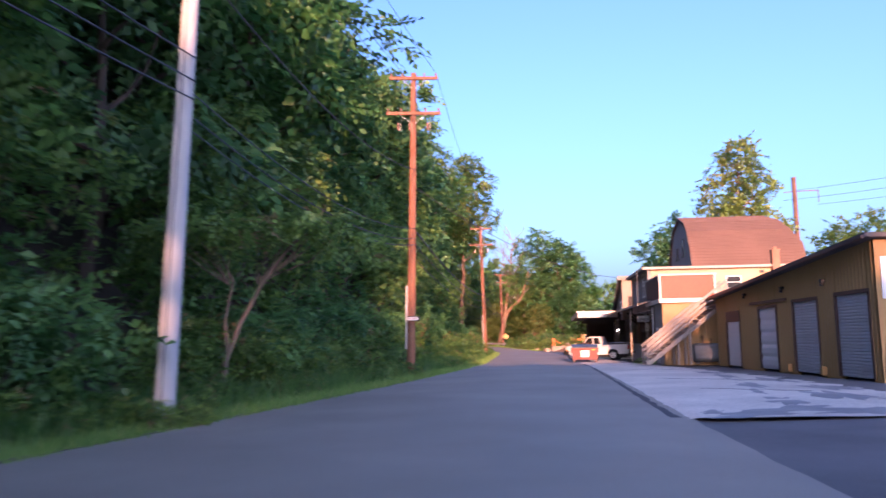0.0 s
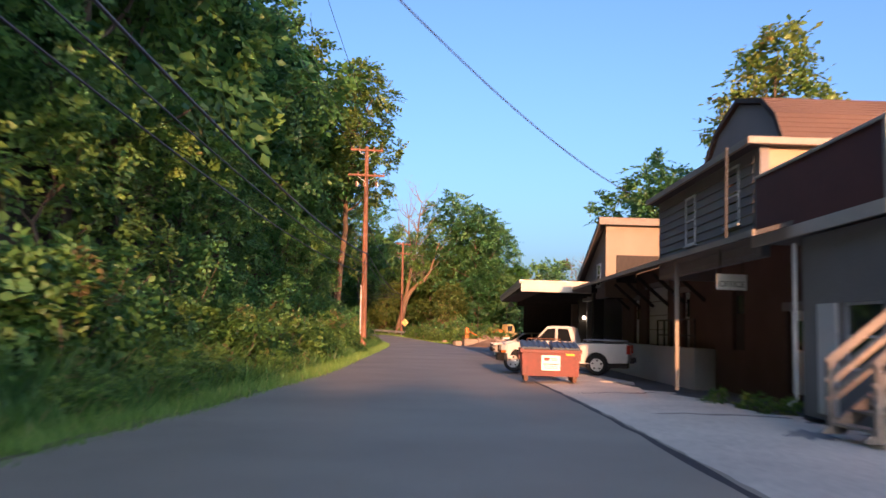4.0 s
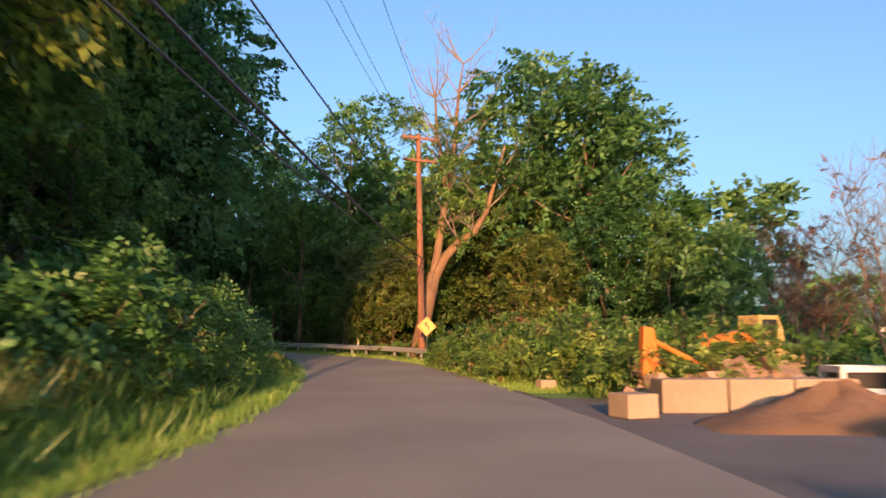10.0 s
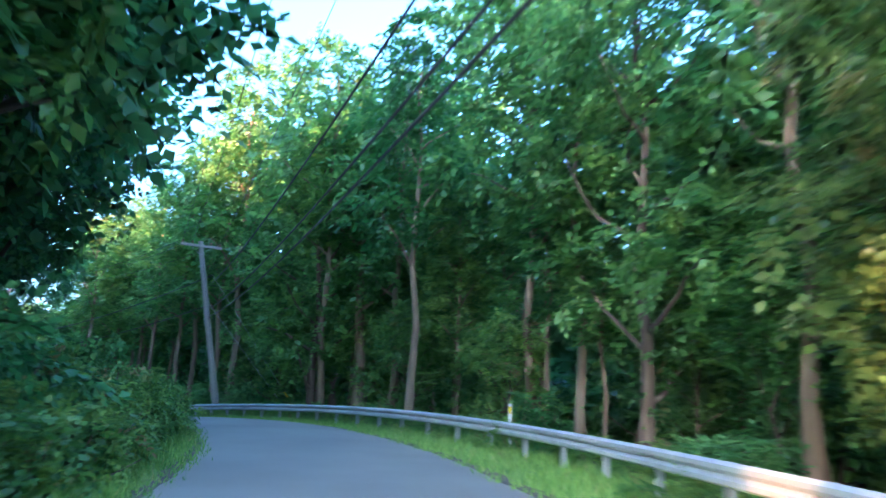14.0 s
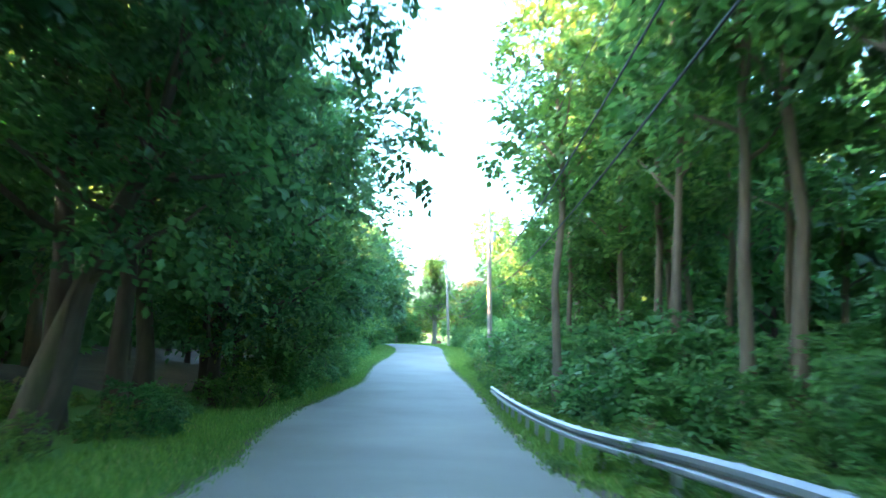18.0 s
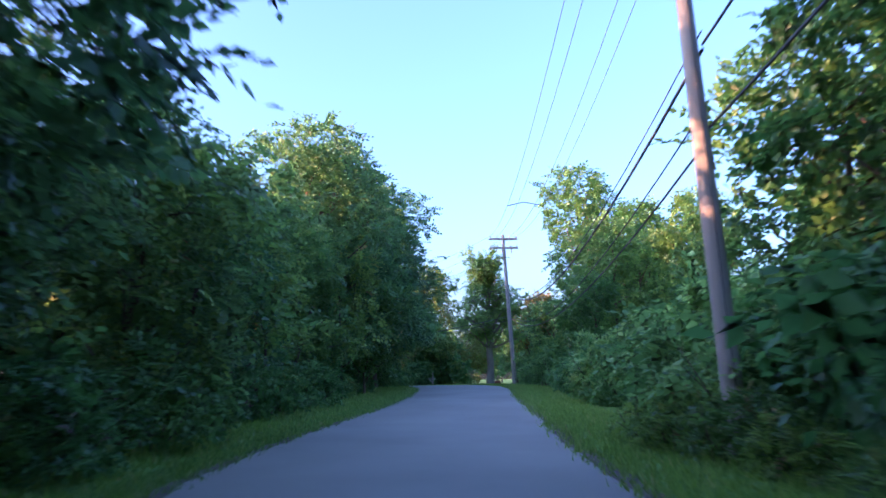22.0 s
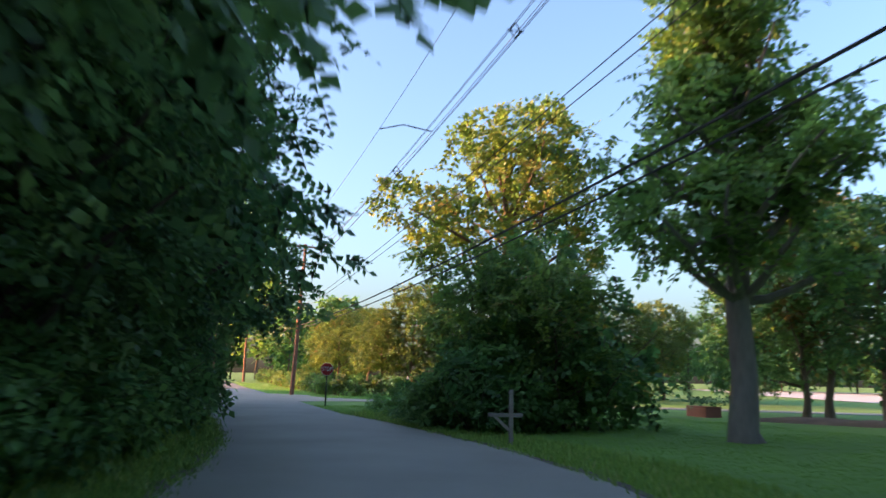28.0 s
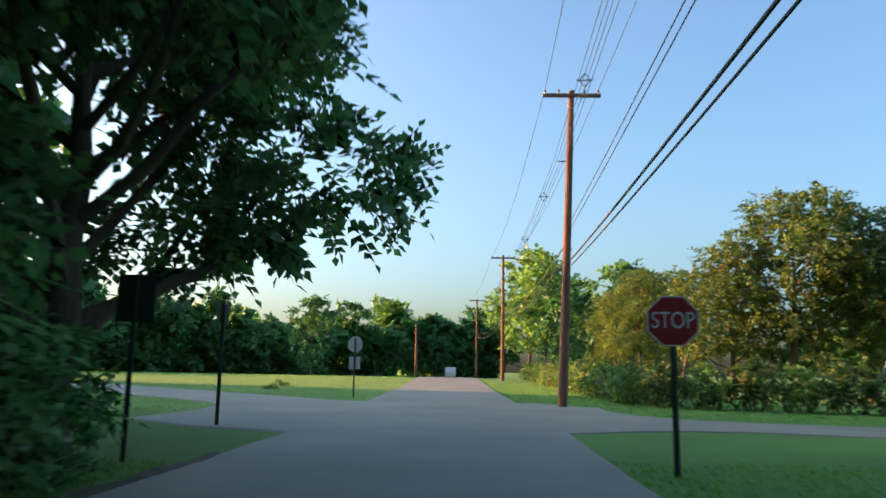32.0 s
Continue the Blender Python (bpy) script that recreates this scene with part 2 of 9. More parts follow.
M_RIM = mat("wheel_alloy", (0.62, 0.61, 0.58), rough=0.35, metal=0.0, fine=6, vary=0.15, bump=0)
M_AUTOGLASS = glassmat("car_glass", (0.012, 0.014, 0.016), spec=0.3)
M_PANE = glassmat("window_glass", (0.03, 0.035, 0.04), 0.05)
M_LAMPGLASS = glassmat("lamp_lens", (0.6, 0.6, 0.58), 0.1)
M_REDLENS = glassmat("red_lens", (0.35, 0.02, 0.015), 0.1)
M_AMBER = glassmat("amber_lens", (0.7, 0.22, 0.03), 0.1)
M_TANK = mat("tank_grey", (0.17, 0.19, 0.20), (0.12, 0.13, 0.14), rough=0.5, big=1.5, fine=8, bump=0.1)
M_SIGNWHITE = mat("sign_white", (0.75, 0.75, 0.74), rough=0.4, fine=5, vary=0.06, bump=0)
M_SIGNBLACK = mat("sign_black", (0.02, 0.02, 0.02), rough=0.45, fine=5, vary=0.1, bump=0)
M_SIGNYEL = mat("sign_yellow", (0.64, 0.29, 0.015), rough=0.4, fine=5, vary=0.08, bump=0)
M_SIGNRED = mat("sign_red", (0.42, 0.018, 0.022), rough=0.4, fine=5, vary=0.1, bump=0)
M_SIGNBACK = mat("sign_back", (0.42, 0.41, 0.40), rough=0.5, metal=0.4, fine=6, vary=0.2, bump=0)
M_POST = mat("green_post", (0.035, 0.055, 0.04), rough=0.6, metal=0.3, fine=14, vary=0.3, bump=0.1)
M_BLUE = mat("blue_paint", (0.05, 0.12, 0.45), rough=0.5, fine=6, vary=0.1, bump=0)
M_YELLOW = mat("yellow_plastic", (0.75, 0.55, 0.02), rough=0.5, fine=6, vary=0.1, bump=0)
M_ORANGE = mat("machine_orange", (0.62, 0.20, 0.03), (0.48, 0.15, 0.03), rough=0.55, big=2, fine=9, bump=0.1)
M_MACHTAN = mat("machine_tan", (0.50, 0.36, 0.14), rough=0.6, fine=8, vary=0.25, bump=0.1)
M_RUBBLE = mat("rubble", (0.36, 0.26, 0.20), (0.22, 0.16, 0.12), rough=0.95, big=2, fine=8, bump=0.8, rnd=0.2)
M_DIRT = mat("dirt_pile", (0.20, 0.13, 0.085), (0.12, 0.08, 0.055), rough=0.98, big=1.2, fine=10, bump=1.0)
M_TRAILER = mat("trailer_white", (0.62, 0.60, 0.55), (0.52, 0.50, 0.46), rough=0.5, big=0.7, fine=8, bump=0.05)
M_CONTAINER = mat("container_blue_grey", (0.20, 0.23, 0.26), (0.15, 0.17, 0.2), rough=0.55, big=0.8, fine=8, bump=0.1)
M_LAMPON = bpy.data.materials.new("lamp_glow")
M_LAMPON.use_nodes = True
M_LAMPON.node_tree.nodes["Principled BSDF"].inputs["Emission Color"].default_value = (1, 0.85, 0.6, 1)
M_LAMPON.node_tree.nodes["Principled BSDF"].inputs["Emission Strength"].default_value = 12

LF_WOOD = leafmat("leaf_wood", (0.045, 0.115, 0.028), (0.072, 0.17, 0.04), (0.12, 0.23, 0.05))
LF_DARK = leafmat("leaf_deep", (0.037, 0.10, 0.034), (0.06, 0.15, 0.046), (0.092, 0.2, 0.056))
LF_YELL = leafmat("leaf_yellowing", (0.055, 0.115, 0.022), (0.09, 0.16, 0.028), (0.135, 0.18, 0.034), dry=(0.20, 0.16, 0.045))
LF_BUSH = leafmat("leaf_bush", (0.055, 0.116, 0.026), (0.090, 0.181, 0.038), (0.145, 0.246, 0.049), dry=(0.19, 0.13, 0.06))
LF_VINE = leafmat("leaf_vine", (0.043, 0.12, 0.033), (0.074, 0.185, 0.05), (0.112, 0.24, 0.066))
LF_OLIVE = leafmat("leaf_olive", (0.045, 0.085, 0.02), (0.075, 0.125, 0.028), (0.11, 0.16, 0.034), dry=(0.17, 0.13, 0.04))
LF_RUST = leafmat("leaf_rust", (0.10, 0.065, 0.03), (0.15, 0.09, 0.04), (0.21, 0.12, 0.05))
# the low sun's orange is put into this leaf colour
LF_SUNORANGE = leafmat("leaf_sun_orange", (0.12, 0.095, 0.027), (0.155, 0.115, 0.03), (0.19, 0.13, 0.036))
LF_GRASS = leafmat("grass_blade", (0.05, 0.125, 0.022), (0.082, 0.178, 0.03), (0.122, 0.225, 0.045), thin=0.4, dry=(0.26, 0.23, 0.09))
LF_LAWN = leafmat("lawn_blade", (0.065, 0.17, 0.026), (0.09, 0.205, 0.032), (0.115, 0.235, 0.038), thin=0.4)
LF_TALL = leafmat("grass_tall_dry", (0.09, 0.14, 0.03), (0.16, 0.18, 0.05), (0.28, 0.24, 0.09), thin=0.3)

# ---------------- building tools ----------------
class Geo:
    """Collects vertices and faces of one mesh."""

    def __init__(self):
        self.v, self.f = [], []

    def add(self, v, f):
        n = len(self.v)
        self.v += [tuple(p) for p in v]
        self.f += [tuple(i + n for i in q) for q in f]
        return self

    def box(self, x0, x1, y0, y1, z0, z1):
        v = [(x, y, z) for z in (z0, z1) for y in (y0, y1) for x in (x0, x1)]
        return self.add(v, [(0, 2, 3, 1), (4, 5, 7, 6), (0, 1, 5, 4), (1, 3, 7, 5), (3, 2, 6, 7), (2, 0, 4, 6)])

    def beam(self, a, b, w, h):
        """A straight bar of section w x h from a to b."""
        a, b = Vector(a), Vector(b)
        d = (b - a).normalized()
        s = d.cross(Vector((0, 0, 1)))
        s = s.normalized() if s.length > 1e-3 else Vector((1, 0, 0))
        u = s.cross(d)
        v = [p + s * i * w / 2 + u * j * h / 2 for p in (a, b) for i, j in ((-1, -1), (1, -1), (1, 1), (-1, 1))]
        return self.add(v, [(3, 2, 1, 0), (4, 5, 6, 7), (0, 1, 5, 4), (1, 2, 6, 5), (2, 3, 7, 6), (3, 0, 4, 7)])

    def tube(self, pts, radii, n=8, cap=True):
        pts = [Vector(p) for p in pts]
        rings = []
        side = None
        for i, p in enumerate(pts):
            d = (pts[min(i + 1, len(pts) - 1)] - pts[max(i - 1, 0)]).normalized()
            if side is None:
                side = d.orthogonal().normalized()
            side = (side - d * side.dot(d)).normalized()
            up = d.cross(side)
            r = radii[i] if hasattr(radii, "__len__") else radii
            rings.append([p + (side * math.cos(a) + up * math.sin(a)) * r for a in (2 * math.pi * k / n for k in range(n))])
        v = [p for r in rings for p in r]
        f = [(i * n + k, i * n + (k + 1) % n, (i + 1) * n + (k + 1) % n, (i + 1) * n + k) for i in range(len(pts) - 1) for k in range(n)]
        if cap:
            f += [tuple(range(n - 1, -1, -1)), tuple(range((len(pts) - 1) * n, len(pts) * n))]
        return self.add(v, f)

    def prism(self, poly, axis, a, b):
        """A closed outline, extruded along an axis from a to b. The outline holds the other two coordinates in order."""
        def at(p, t):
            return {"x": (t, p[0], p[1]), "y": (p[0], t, p[1]), "z": (p[0], p[1], t)}[axis]
        n = len(poly)
        v = [at(p, a) for p in poly] + [at(p, b) for p in poly]
        return self.add(v, [tuple(range(n)), tuple(range(2 * n - 1, n - 1, -1))] + [(i, i + n, (i + 1) % n + n, (i + 1) % n) for i in range(n)])

    def loft(self, rings):
        n = len(rings[0])
        v = [p for r in rings for p in r]
        f = [(i * n + k, i * n + (k + 1) % n, (i + 1) * n + (k + 1) % n, (i + 1) * n + k) for i in range(len(rings) - 1) for k in range(n)]
        f += [tuple(range(n - 1, -1, -1)), tuple(range((len(rings) - 1) * n, len(rings) * n))]
        return self.add(v, f)

    def mesh(self, name, smooth=False, bevel=0.0, fix=True):
        me = bpy.data.meshes.new(name)
        me.from_pydata(self.v, [], self.f)
        if fix or bevel:
            bm = bmesh.new()
            bm.from_mesh(me)
            if bevel:
                bmesh.ops.remove_doubles(bm, verts=bm.verts, dist=1e-4)
                sharp = [e for e in bm.edges if len(e.link_faces) == 2 and e.calc_face_angle(0) > 0.5]
                bmesh.ops.bevel(bm, geom=sharp, offset=bevel, segments=2, profile=0.7, affect="EDGES", clamp_overlap=True)
            bmesh.ops.recalc_face_normals(bm, faces=bm.faces)
            bm.to_mesh(me)
            bm.free()
        if smooth:
            me.shade_smooth()
            me.set_sharp_from_angle(angle=0.7)
        return me


def root_of(ob):
    while ob.parent:
        ob = ob.parent
    return ob


def thing(name, loc=(0, 0, 0), rz=0.0, label="", category="", group="", kind="", lean=(0, 0)):
    """An Empty at a thing's base."""
    e = new(name)
    e.empty_display_size = 0.2
    e.matrix_basis = pose(*loc, lean[0], lean[1], rz)
    return tagged(e, label, category, group, kind)


def part(name, geo, material, parent, label="", bevel=0.0, smooth=False, world_built=False, kind=""):
    """One mesh object under a thing or a part. world_built: the outline was given in the world's metres."""
    me = geo.mesh(name, smooth, bevel) if isinstance(geo, Geo) else geo
    if world_built:
        me.transform(root_of(parent).matrix_basis.inverted())
    if not me.materials:
        me.materials.append(material)
    ob = new(name, me)
    ob.parent = parent
    return tagged(ob, label, kind=kind)


def solo(name, geo, material, label="", category="", group="", kind="", bevel=0.0, smooth=False):
    me = geo.mesh(name, smooth, bevel) if isinstance(geo, Geo) else geo
    if not me.materials:
        me.materials.append(material)
    return tagged(new(name, me), label, category, group, kind)


def text_mesh(words, size):
    cu = bpy.data.curves.new("words", "FONT")
    cu.body, cu.size, cu.extrude, cu.align_x, cu.align_y = words, size, 0.004, "CENTER", "CENTER"
    ob = bpy.data.objects.new("words", cu)
    me = bpy.data.meshes.new_from_object(ob)
    bpy.data.objects.remove(ob)
    bpy.data.curves.remove(cu)
    return me


def catmull(pts, step):
    """A smooth line through the points, sampled about every step metres."""
    P = [np.array(p, float) for p in pts]
    P = [2 * P[0] - P[1]] + P + [2 * P[-1] - P[-2]]
    out = []
    for i in range(1, len(P) - 2):
        p0, p1, p2, p3 = P[i - 1 : i + 3]
        n = max(2, int(np.linalg.norm(p2 - p1) / step))
        for k in range(n):
            t = k / n
            out.append(0.5 * (2 * p1 + (p2 - p0) * t + (2 * p0 - 5 * p1 + 4 * p2 - p3) * t * t + (3 * p1 - p0 - 3 * p2 + p3) * t**3))
    out.append(P[-2])
    return np.array(out)


def ease(x, a, b):
    t = np.clip((np.asarray(x, float) - a) / (b - a), 0, 1)
    return t * t * (3 - 2 * t)

# ---------------- road line and ground ----------------
LANE = [
    (-1.2, -70, 0.2), (-0.2, -40, 0.1), (1.0, -15, 0.06), (2.36, 1.4, 0.05), (3.45, 15, 0.0), (4.9, 31, -0.05), (6.5, 48.8, -0.13), (7.55, 64, -0.26),
    (8.75, 81, -0.26), (9.65, 97, -0.24), (9.75, 111, -0.25), (8.7, 123.5, -0.13), (6.5, 134.9, 0.14), (2.8, 144.8, 0.36),
    (-5.9, 157.2, 0.62), (-13.9, 164, 0.78), (-22.9, 169.3, 0.68), (-32.8, 173.3, 0.34), (-43, 176.7, -0.4), (-54.4, 180.6, -0.83),
    (-69.8, 185.8, -0.97), (-85.2, 190.4, -0.68), (-100, 195.8, -0.42), (-117.3, 201.2, 0.02), (-132.8, 204.2, 0.12),
    (-147, 204.9, 0.1), (-160.4, 202.8, -0.06), (-180, 197.7, -0.12), (-215, 188, 0.1), (-262, 174.8, 0.55), (-330, 156, -0.8),
]
LINE = catmull(LANE, 1.0)
SEG = np.hypot(*np.diff(LINE[:, :2], axis=0).T)
ARC = np.r_[0, np.cumsum(SEG)]
ARC -= ARC[np.argmin(np.hypot(LINE[:, 0] - 2.36, LINE[:, 1] - 1.4))]
TAN = np.gradient(LINE[:, :2], axis=0)
TAN /= np.linalg.norm(TAN, axis=1)[:, None]
NOR = np.stack([-TAN[:, 1], TAN[:, 0]], 1)


def on_lane(s, d=0.0):
    """The point s metres along the lane and d metres to its left, with the road's height and heading in degrees."""
    x, y, z = (np.interp(s, ARC, LINE[:, k]) for k in range(3))
    nx, ny = np.interp(s, ARC, NOR[:, 0]), np.interp(s, ARC, NOR[:, 1])
    l = math.hypot(nx, ny)
    nx, ny = nx / l, ny / l
    return x + nx * d, y + ny * d, z, math.degrees(math.atan2(ny, nx))


def edge_left(s):
    return np.interp(s, [-80, 5, 10, 16, 26, 33, 45, 60, 72, 95, 130, 146, 152, 164, 172, 181, 187, 200, 207, 215, 225, 233, 245, 258, 271, 291, 307, 315, 333, 350], [7, 7.5, 7.0, 6.4, 5.45, 5.0, 4.3, 3.9, 4.0, 3.85, 3.6, 3.3, 3.0, 3.3, 2.8, 2.5, 2.5, 3.6, 4.6, 5.0, 4.6, 4.1, 4.0, 4.1, 3.8, 3.9, 3.6, 3.85, 4.0, 3.6])


def edge_right(s):
    return np.interp(s, [-80, 10, 60, 75, 110, 128, 147, 157, 164, 182, 200, 208, 219, 236, 252, 260, 270, 283, 292, 299, 307, 315, 326, 334, 350], [3, 3.0, 3.6, 3.8, 3.3, 2.8, 2.7, 1.95, 1.75, 2.1, 2.1, 2.25, 2.35, 2.35, 2.2, 1.85, 1.75, 2.4, 3.0, 3.4, 3.35, 2.95, 2.8, 2.4, 2.8])


def rail_off(s):
    """Where the guard rail stands, to the right of the lane."""
    return np.interp(s, [132, 147, 168, 190, 214, 222], [4.1, 4.35, 3.55, 2.9, 2.7, 2.7])


def nearest(x, y):
    """Arc length, offset to the left and road height at the nearest point of the lane (arrays)."""
    x, y = np.atleast_1d(x), np.atleast_1d(y)
    k = np.empty(len(x), int)
    for a in range(0, len(x), 4000):
        k[a : a + 4000] = ((x[a : a + 4000, None] - LINE[None, :, 0]) ** 2 + (y[a : a + 4000, None] - LINE[None, :, 1]) ** 2).argmin(1)
    off = np.stack([x, y], 1) - LINE[k, :2]
    along = (off * TAN[k]).sum(1)
    d = (off * NOR[k]).sum(1)
    d = np.sign(d + 1e-9) * np.hypot(off[:, 0], off[:, 1]).clip(abs(d))
    return ARC[k] + along, d, np.interp(ARC[k] + along, ARC, LINE[:, 2])


def wave(x, y):
    return 0.5 * np.sin(x * 0.31 + 1.3) * np.cos(y * 0.27) + 0.3 * np.sin(x * 0.83 + y * 0.61) + 0.2 * np.cos(x * 0.17 - y * 0.55)


def ground_z(x, y):
    s, d, z = nearest(x, y)
    x, y = np.atleast_1d(x), np.atleast_1d(y)
    slope = np.interp(s, [-80, 120, 150, 175, 200, 290, 305], [0.62, 0.62, 0.5, 0.3, 0.12, 0.06, 0.0])
    over = np.clip(d - edge_left(s) - 3.2, 0, 34)
    h = slope * over * ease(over, 0, 6) + 0.35 * wave(x, y) * ease(np.abs(d), 7, 14) * np.where(d > 0, 1, 0.4) * (1 - ease(s, 318, 334))
    h += 0.25 * ease(d - edge_left(s), 0.8, 3.5) * np.where(s < 150, 1, 0.2)
    # the ground falls away outside the bend
    drop = np.clip(-d - 5.2, 0, 9)
    h -= drop * 0.22 * ease(s, 140, 152) * (1 - ease(s, 178, 200))
    # the yards beside the works stay level
    flat = (d < 0) & (s < 132)
    h = np.where(flat, 0.12 * ease(-d, 4, 9) * (1 - ease(s, 46, 56)), h)
    # the back of the stone yard lies lower
    h = h - 1.85 * ease(x, 26, 33) * ease(y, 116, 126) * (1 - ease(y, 175, 190)) * (d < -12)
    far = np.maximum(np.hypot(x + 60, y - 110) - 320, 0)
    return z + h - 0.05 + 0.0 * far


def gz(x, y):
    return float(ground_z(x, y)[0])


def build_ground():
    xs = np.r_[-3000, -1200, -700, -500, np.arange(-420, 100.1, 2.0), 180, 400, 900, 3000]
    ys = np.r_[-3000, -1000, -400, -200, np.arange(-90, 290.1, 2.0), 360, 500, 900, 3000]
    X, Y = np.meshgrid(xs, ys)
    Z = ground_z(np.clip(X.ravel(), -420, 100), np.clip(Y.ravel(), -90, 290)).reshape(X.shape)
    me = bpy.data.meshes.new("ground")
    nx, ny = len(xs), len(ys)
    i = np.arange(nx * ny).reshape(ny, nx)
    q = np.stack([i[:-1, :-1], i[:-1, 1:], i[1:, 1:], i[1:, :-1]], -1).reshape(-1, 4)
    me.from_pydata(np.stack([X, Y, Z], -1).reshape(-1, 3).tolist(), [], q.tolist())
    me.materials.append(M_TURF)
    me.materials.append(M_SOIL)
    me.materials.append(M_LOT)
    cx, cy = X.ravel()[q].mean(1), Y.ravel()[q].mean(1)
    s, d, _ = nearest(cx, cy)
    wood = ((d > edge_left(s) + 4.5 + 3.5 * ((s > 172) & (s < 216))) & (s < 318)) | ((d < -8) & (s > 128) & (s < 268))
    lot = (d < -3) & (s < 118) & (s > -60) & (d > -60)
    me.polygons.foreach_set("material_index", np.where(lot, 2, np.where(wood, 1, 0)).astype(np.int32))
    me.shade_smooth()
    tagged(new("ground", me), "uneven grassy and wooded ground with a bare yard", "ground", kind="structure")


def strip(name, s0, s1, left, right, lift, material, label, cat="road", step=1.0, ragged=0.0, cross=5):
    """A surface that follows the lane between two offsets."""
    rng = np.random.default_rng(5)
    v, f, rows = [], [], 0
    for s in np.arange(s0, s1 + 0.01, step):
        l, r = float(left(s)), float(right(s))
        l, r = l + ragged * rng.normal(), r + ragged * rng.normal()
        for k in range(cross):
            d = l + (r - l) * k / (cross - 1)
            x, y, z, _ = on_lane(s, d)
            v.append((x, y, z + lift - 0.03 * abs(2 * k / (cross - 1) - 1) ** 2))
        rows += 1
    for a in range(rows - 1):
        for k in range(cross - 1):
            i = a * cross + k
            f.append((i, i + cross, i + cross + 1, i + 1))
    me = bpy.data.meshes.new(name)
    me.from_pydata(v, [], f)
    me.materials.append(material)
    me.shade_smooth()
    return tagged(new(name, me), label, cat, kind="structure")


build_ground()
strip("shoulder_left", -10, 345, lambda s: edge_left(s) + 0.3, lambda s: edge_left(s) - 0.12, 0.012, M_EDGE, "dark strip of earth and litter along the road edge", ragged=0.1, cross=3)
strip("shoulder_right", 118, 338, lambda s: -edge_right(s) + 0.12, lambda s: -edge_right(s) - 0.3, 0.012, M_EDGE, "dark strip of earth and litter along the road edge", ragged=0.1, cross=3)
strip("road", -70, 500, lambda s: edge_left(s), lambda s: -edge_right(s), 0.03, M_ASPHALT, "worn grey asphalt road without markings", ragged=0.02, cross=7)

# ---------------- plants ----------------
def leaf_cloud(name, rng, clumps, density, size, material, droop=0.35, hollow=0.45, long=1.5):
    """A crown of leafy sprays over the given clumps (x, y, z, rx, rz); density: leaves for a square metre of shell."""
    P, N, counts = [], [], []
    for cx, cy, cz, rx, rz in clumps:
        n = max(5, int(density * 4 * math.pi * rx * (rx + rz) / 2 / 9))
        u = rng.normal(size=(n, 3))
        u /= np.linalg.norm(u, axis=1)[:, None]
        u = u[(u[:, 2] > -0.75) | (rng.random(n) < 0.4)]
        r = hollow + (1.12 - hollow) * rng.random(len(u)) ** 0.6
        r *= 1 + 0.17 * np.sin(u[:, 0] * 5 + cx * 3) * np.cos(u[:, 1] * 4 + cy * 2) + 0.11 * np.sin(u[:, 2] * 7 + cz)
        P.append(np.array([cx, cy, cz]) + u * r[:, None] * [rx, rx, rz])
        N.append(u)
        counts.append(len(u))
    P, N = np.concatenate(P), np.concatenate(N)
    # thin out what lies deep inside other clumps
    if len(clumps) < 80:
        own = np.repeat(np.arange(len(clumps)), counts)
        deep = np.zeros(len(P), bool)
        for k, (cx, cy, cz, rx, rz) in enumerate(clumps):
            deep |= (((P - [cx, cy, cz]) / [rx, rx, rz]) ** 2).sum(1) < np.where(own == k, 0.42, 0.72)
        stay = ~deep | (rng.random(len(P)) < 0.18)
        P, N = P[stay], N[stay]
    n = len(P)
    # each spray: a drooping twig with four pairs of leaves and one at its tip
    L = np.minimum(size * 4.4, 1.9) * (0.7 + 0.6 * rng.random(n))
    way = N * 0.75 + rng.normal(size=(n, 3)) * [0.6, 0.6, 0.3] + [0, 0, -droop * 0.6]
    way /= np.linalg.norm(way, axis=1)[:, None]
    flat = np.cross(way, rng.normal(size=(n, 3)) * 0.45 + [0, 0, 1])
    flat /= np.linalg.norm(flat, axis=1)[:, None] + 1e-6
    nor = np.cross(flat, way)
    sz = size * (0.75 + 0.5 * rng.random(n))
    col = lambda q: q[:, None]
    spine = [P + way * col(L * (k / 4 - 0.5)) - np.array([0, 0, 1]) * col(L * 0.13 * droop * (k / 4) ** 2 * 2) for k in range(5)]
    verts, tris = list(spine), [(k, k + 1, 5 + 6 * k) for k in range(4)]
    for k in range(5):
        for side in (-1, 1) if k < 4 else (0,):
            ax = way * (0.55 if side else 1.0) + flat * 0.85 * side + nor * col(rng.normal(size=n) * 0.22) - np.array([0, 0, 1]) * col(0.25 * droop * rng.random(n))
            ax /= np.linalg.norm(ax, axis=1)[:, None]
            up = nor + rng.normal(size=(n, 3)) * 0.28
            sd = np.cross(up, ax)
            sd /= np.linalg.norm(sd, axis=1)[:, None] + 1e-6
            z = col(sz * (0.8 + 0.4 * rng.random(n)) * (1.0, 1.08, 1.0, 0.85, 0.9)[k])
            rise = np.cross(ax, sd) * z * 0.13
            i = len(verts)
            mid = spine[k] + ax * z * 0.42 * long
            verts += [mid + sd * z * 0.5 + rise, spine[k] + ax * z * long, mid - sd * z * 0.5 + rise]
            tris += [(k, i, i + 1), (k, i + 1, i + 2)]
    V = np.stack(verts, 1).reshape(-1, 3)
    return faces_mesh(name, V, np.array(tris), n, len(verts), material)


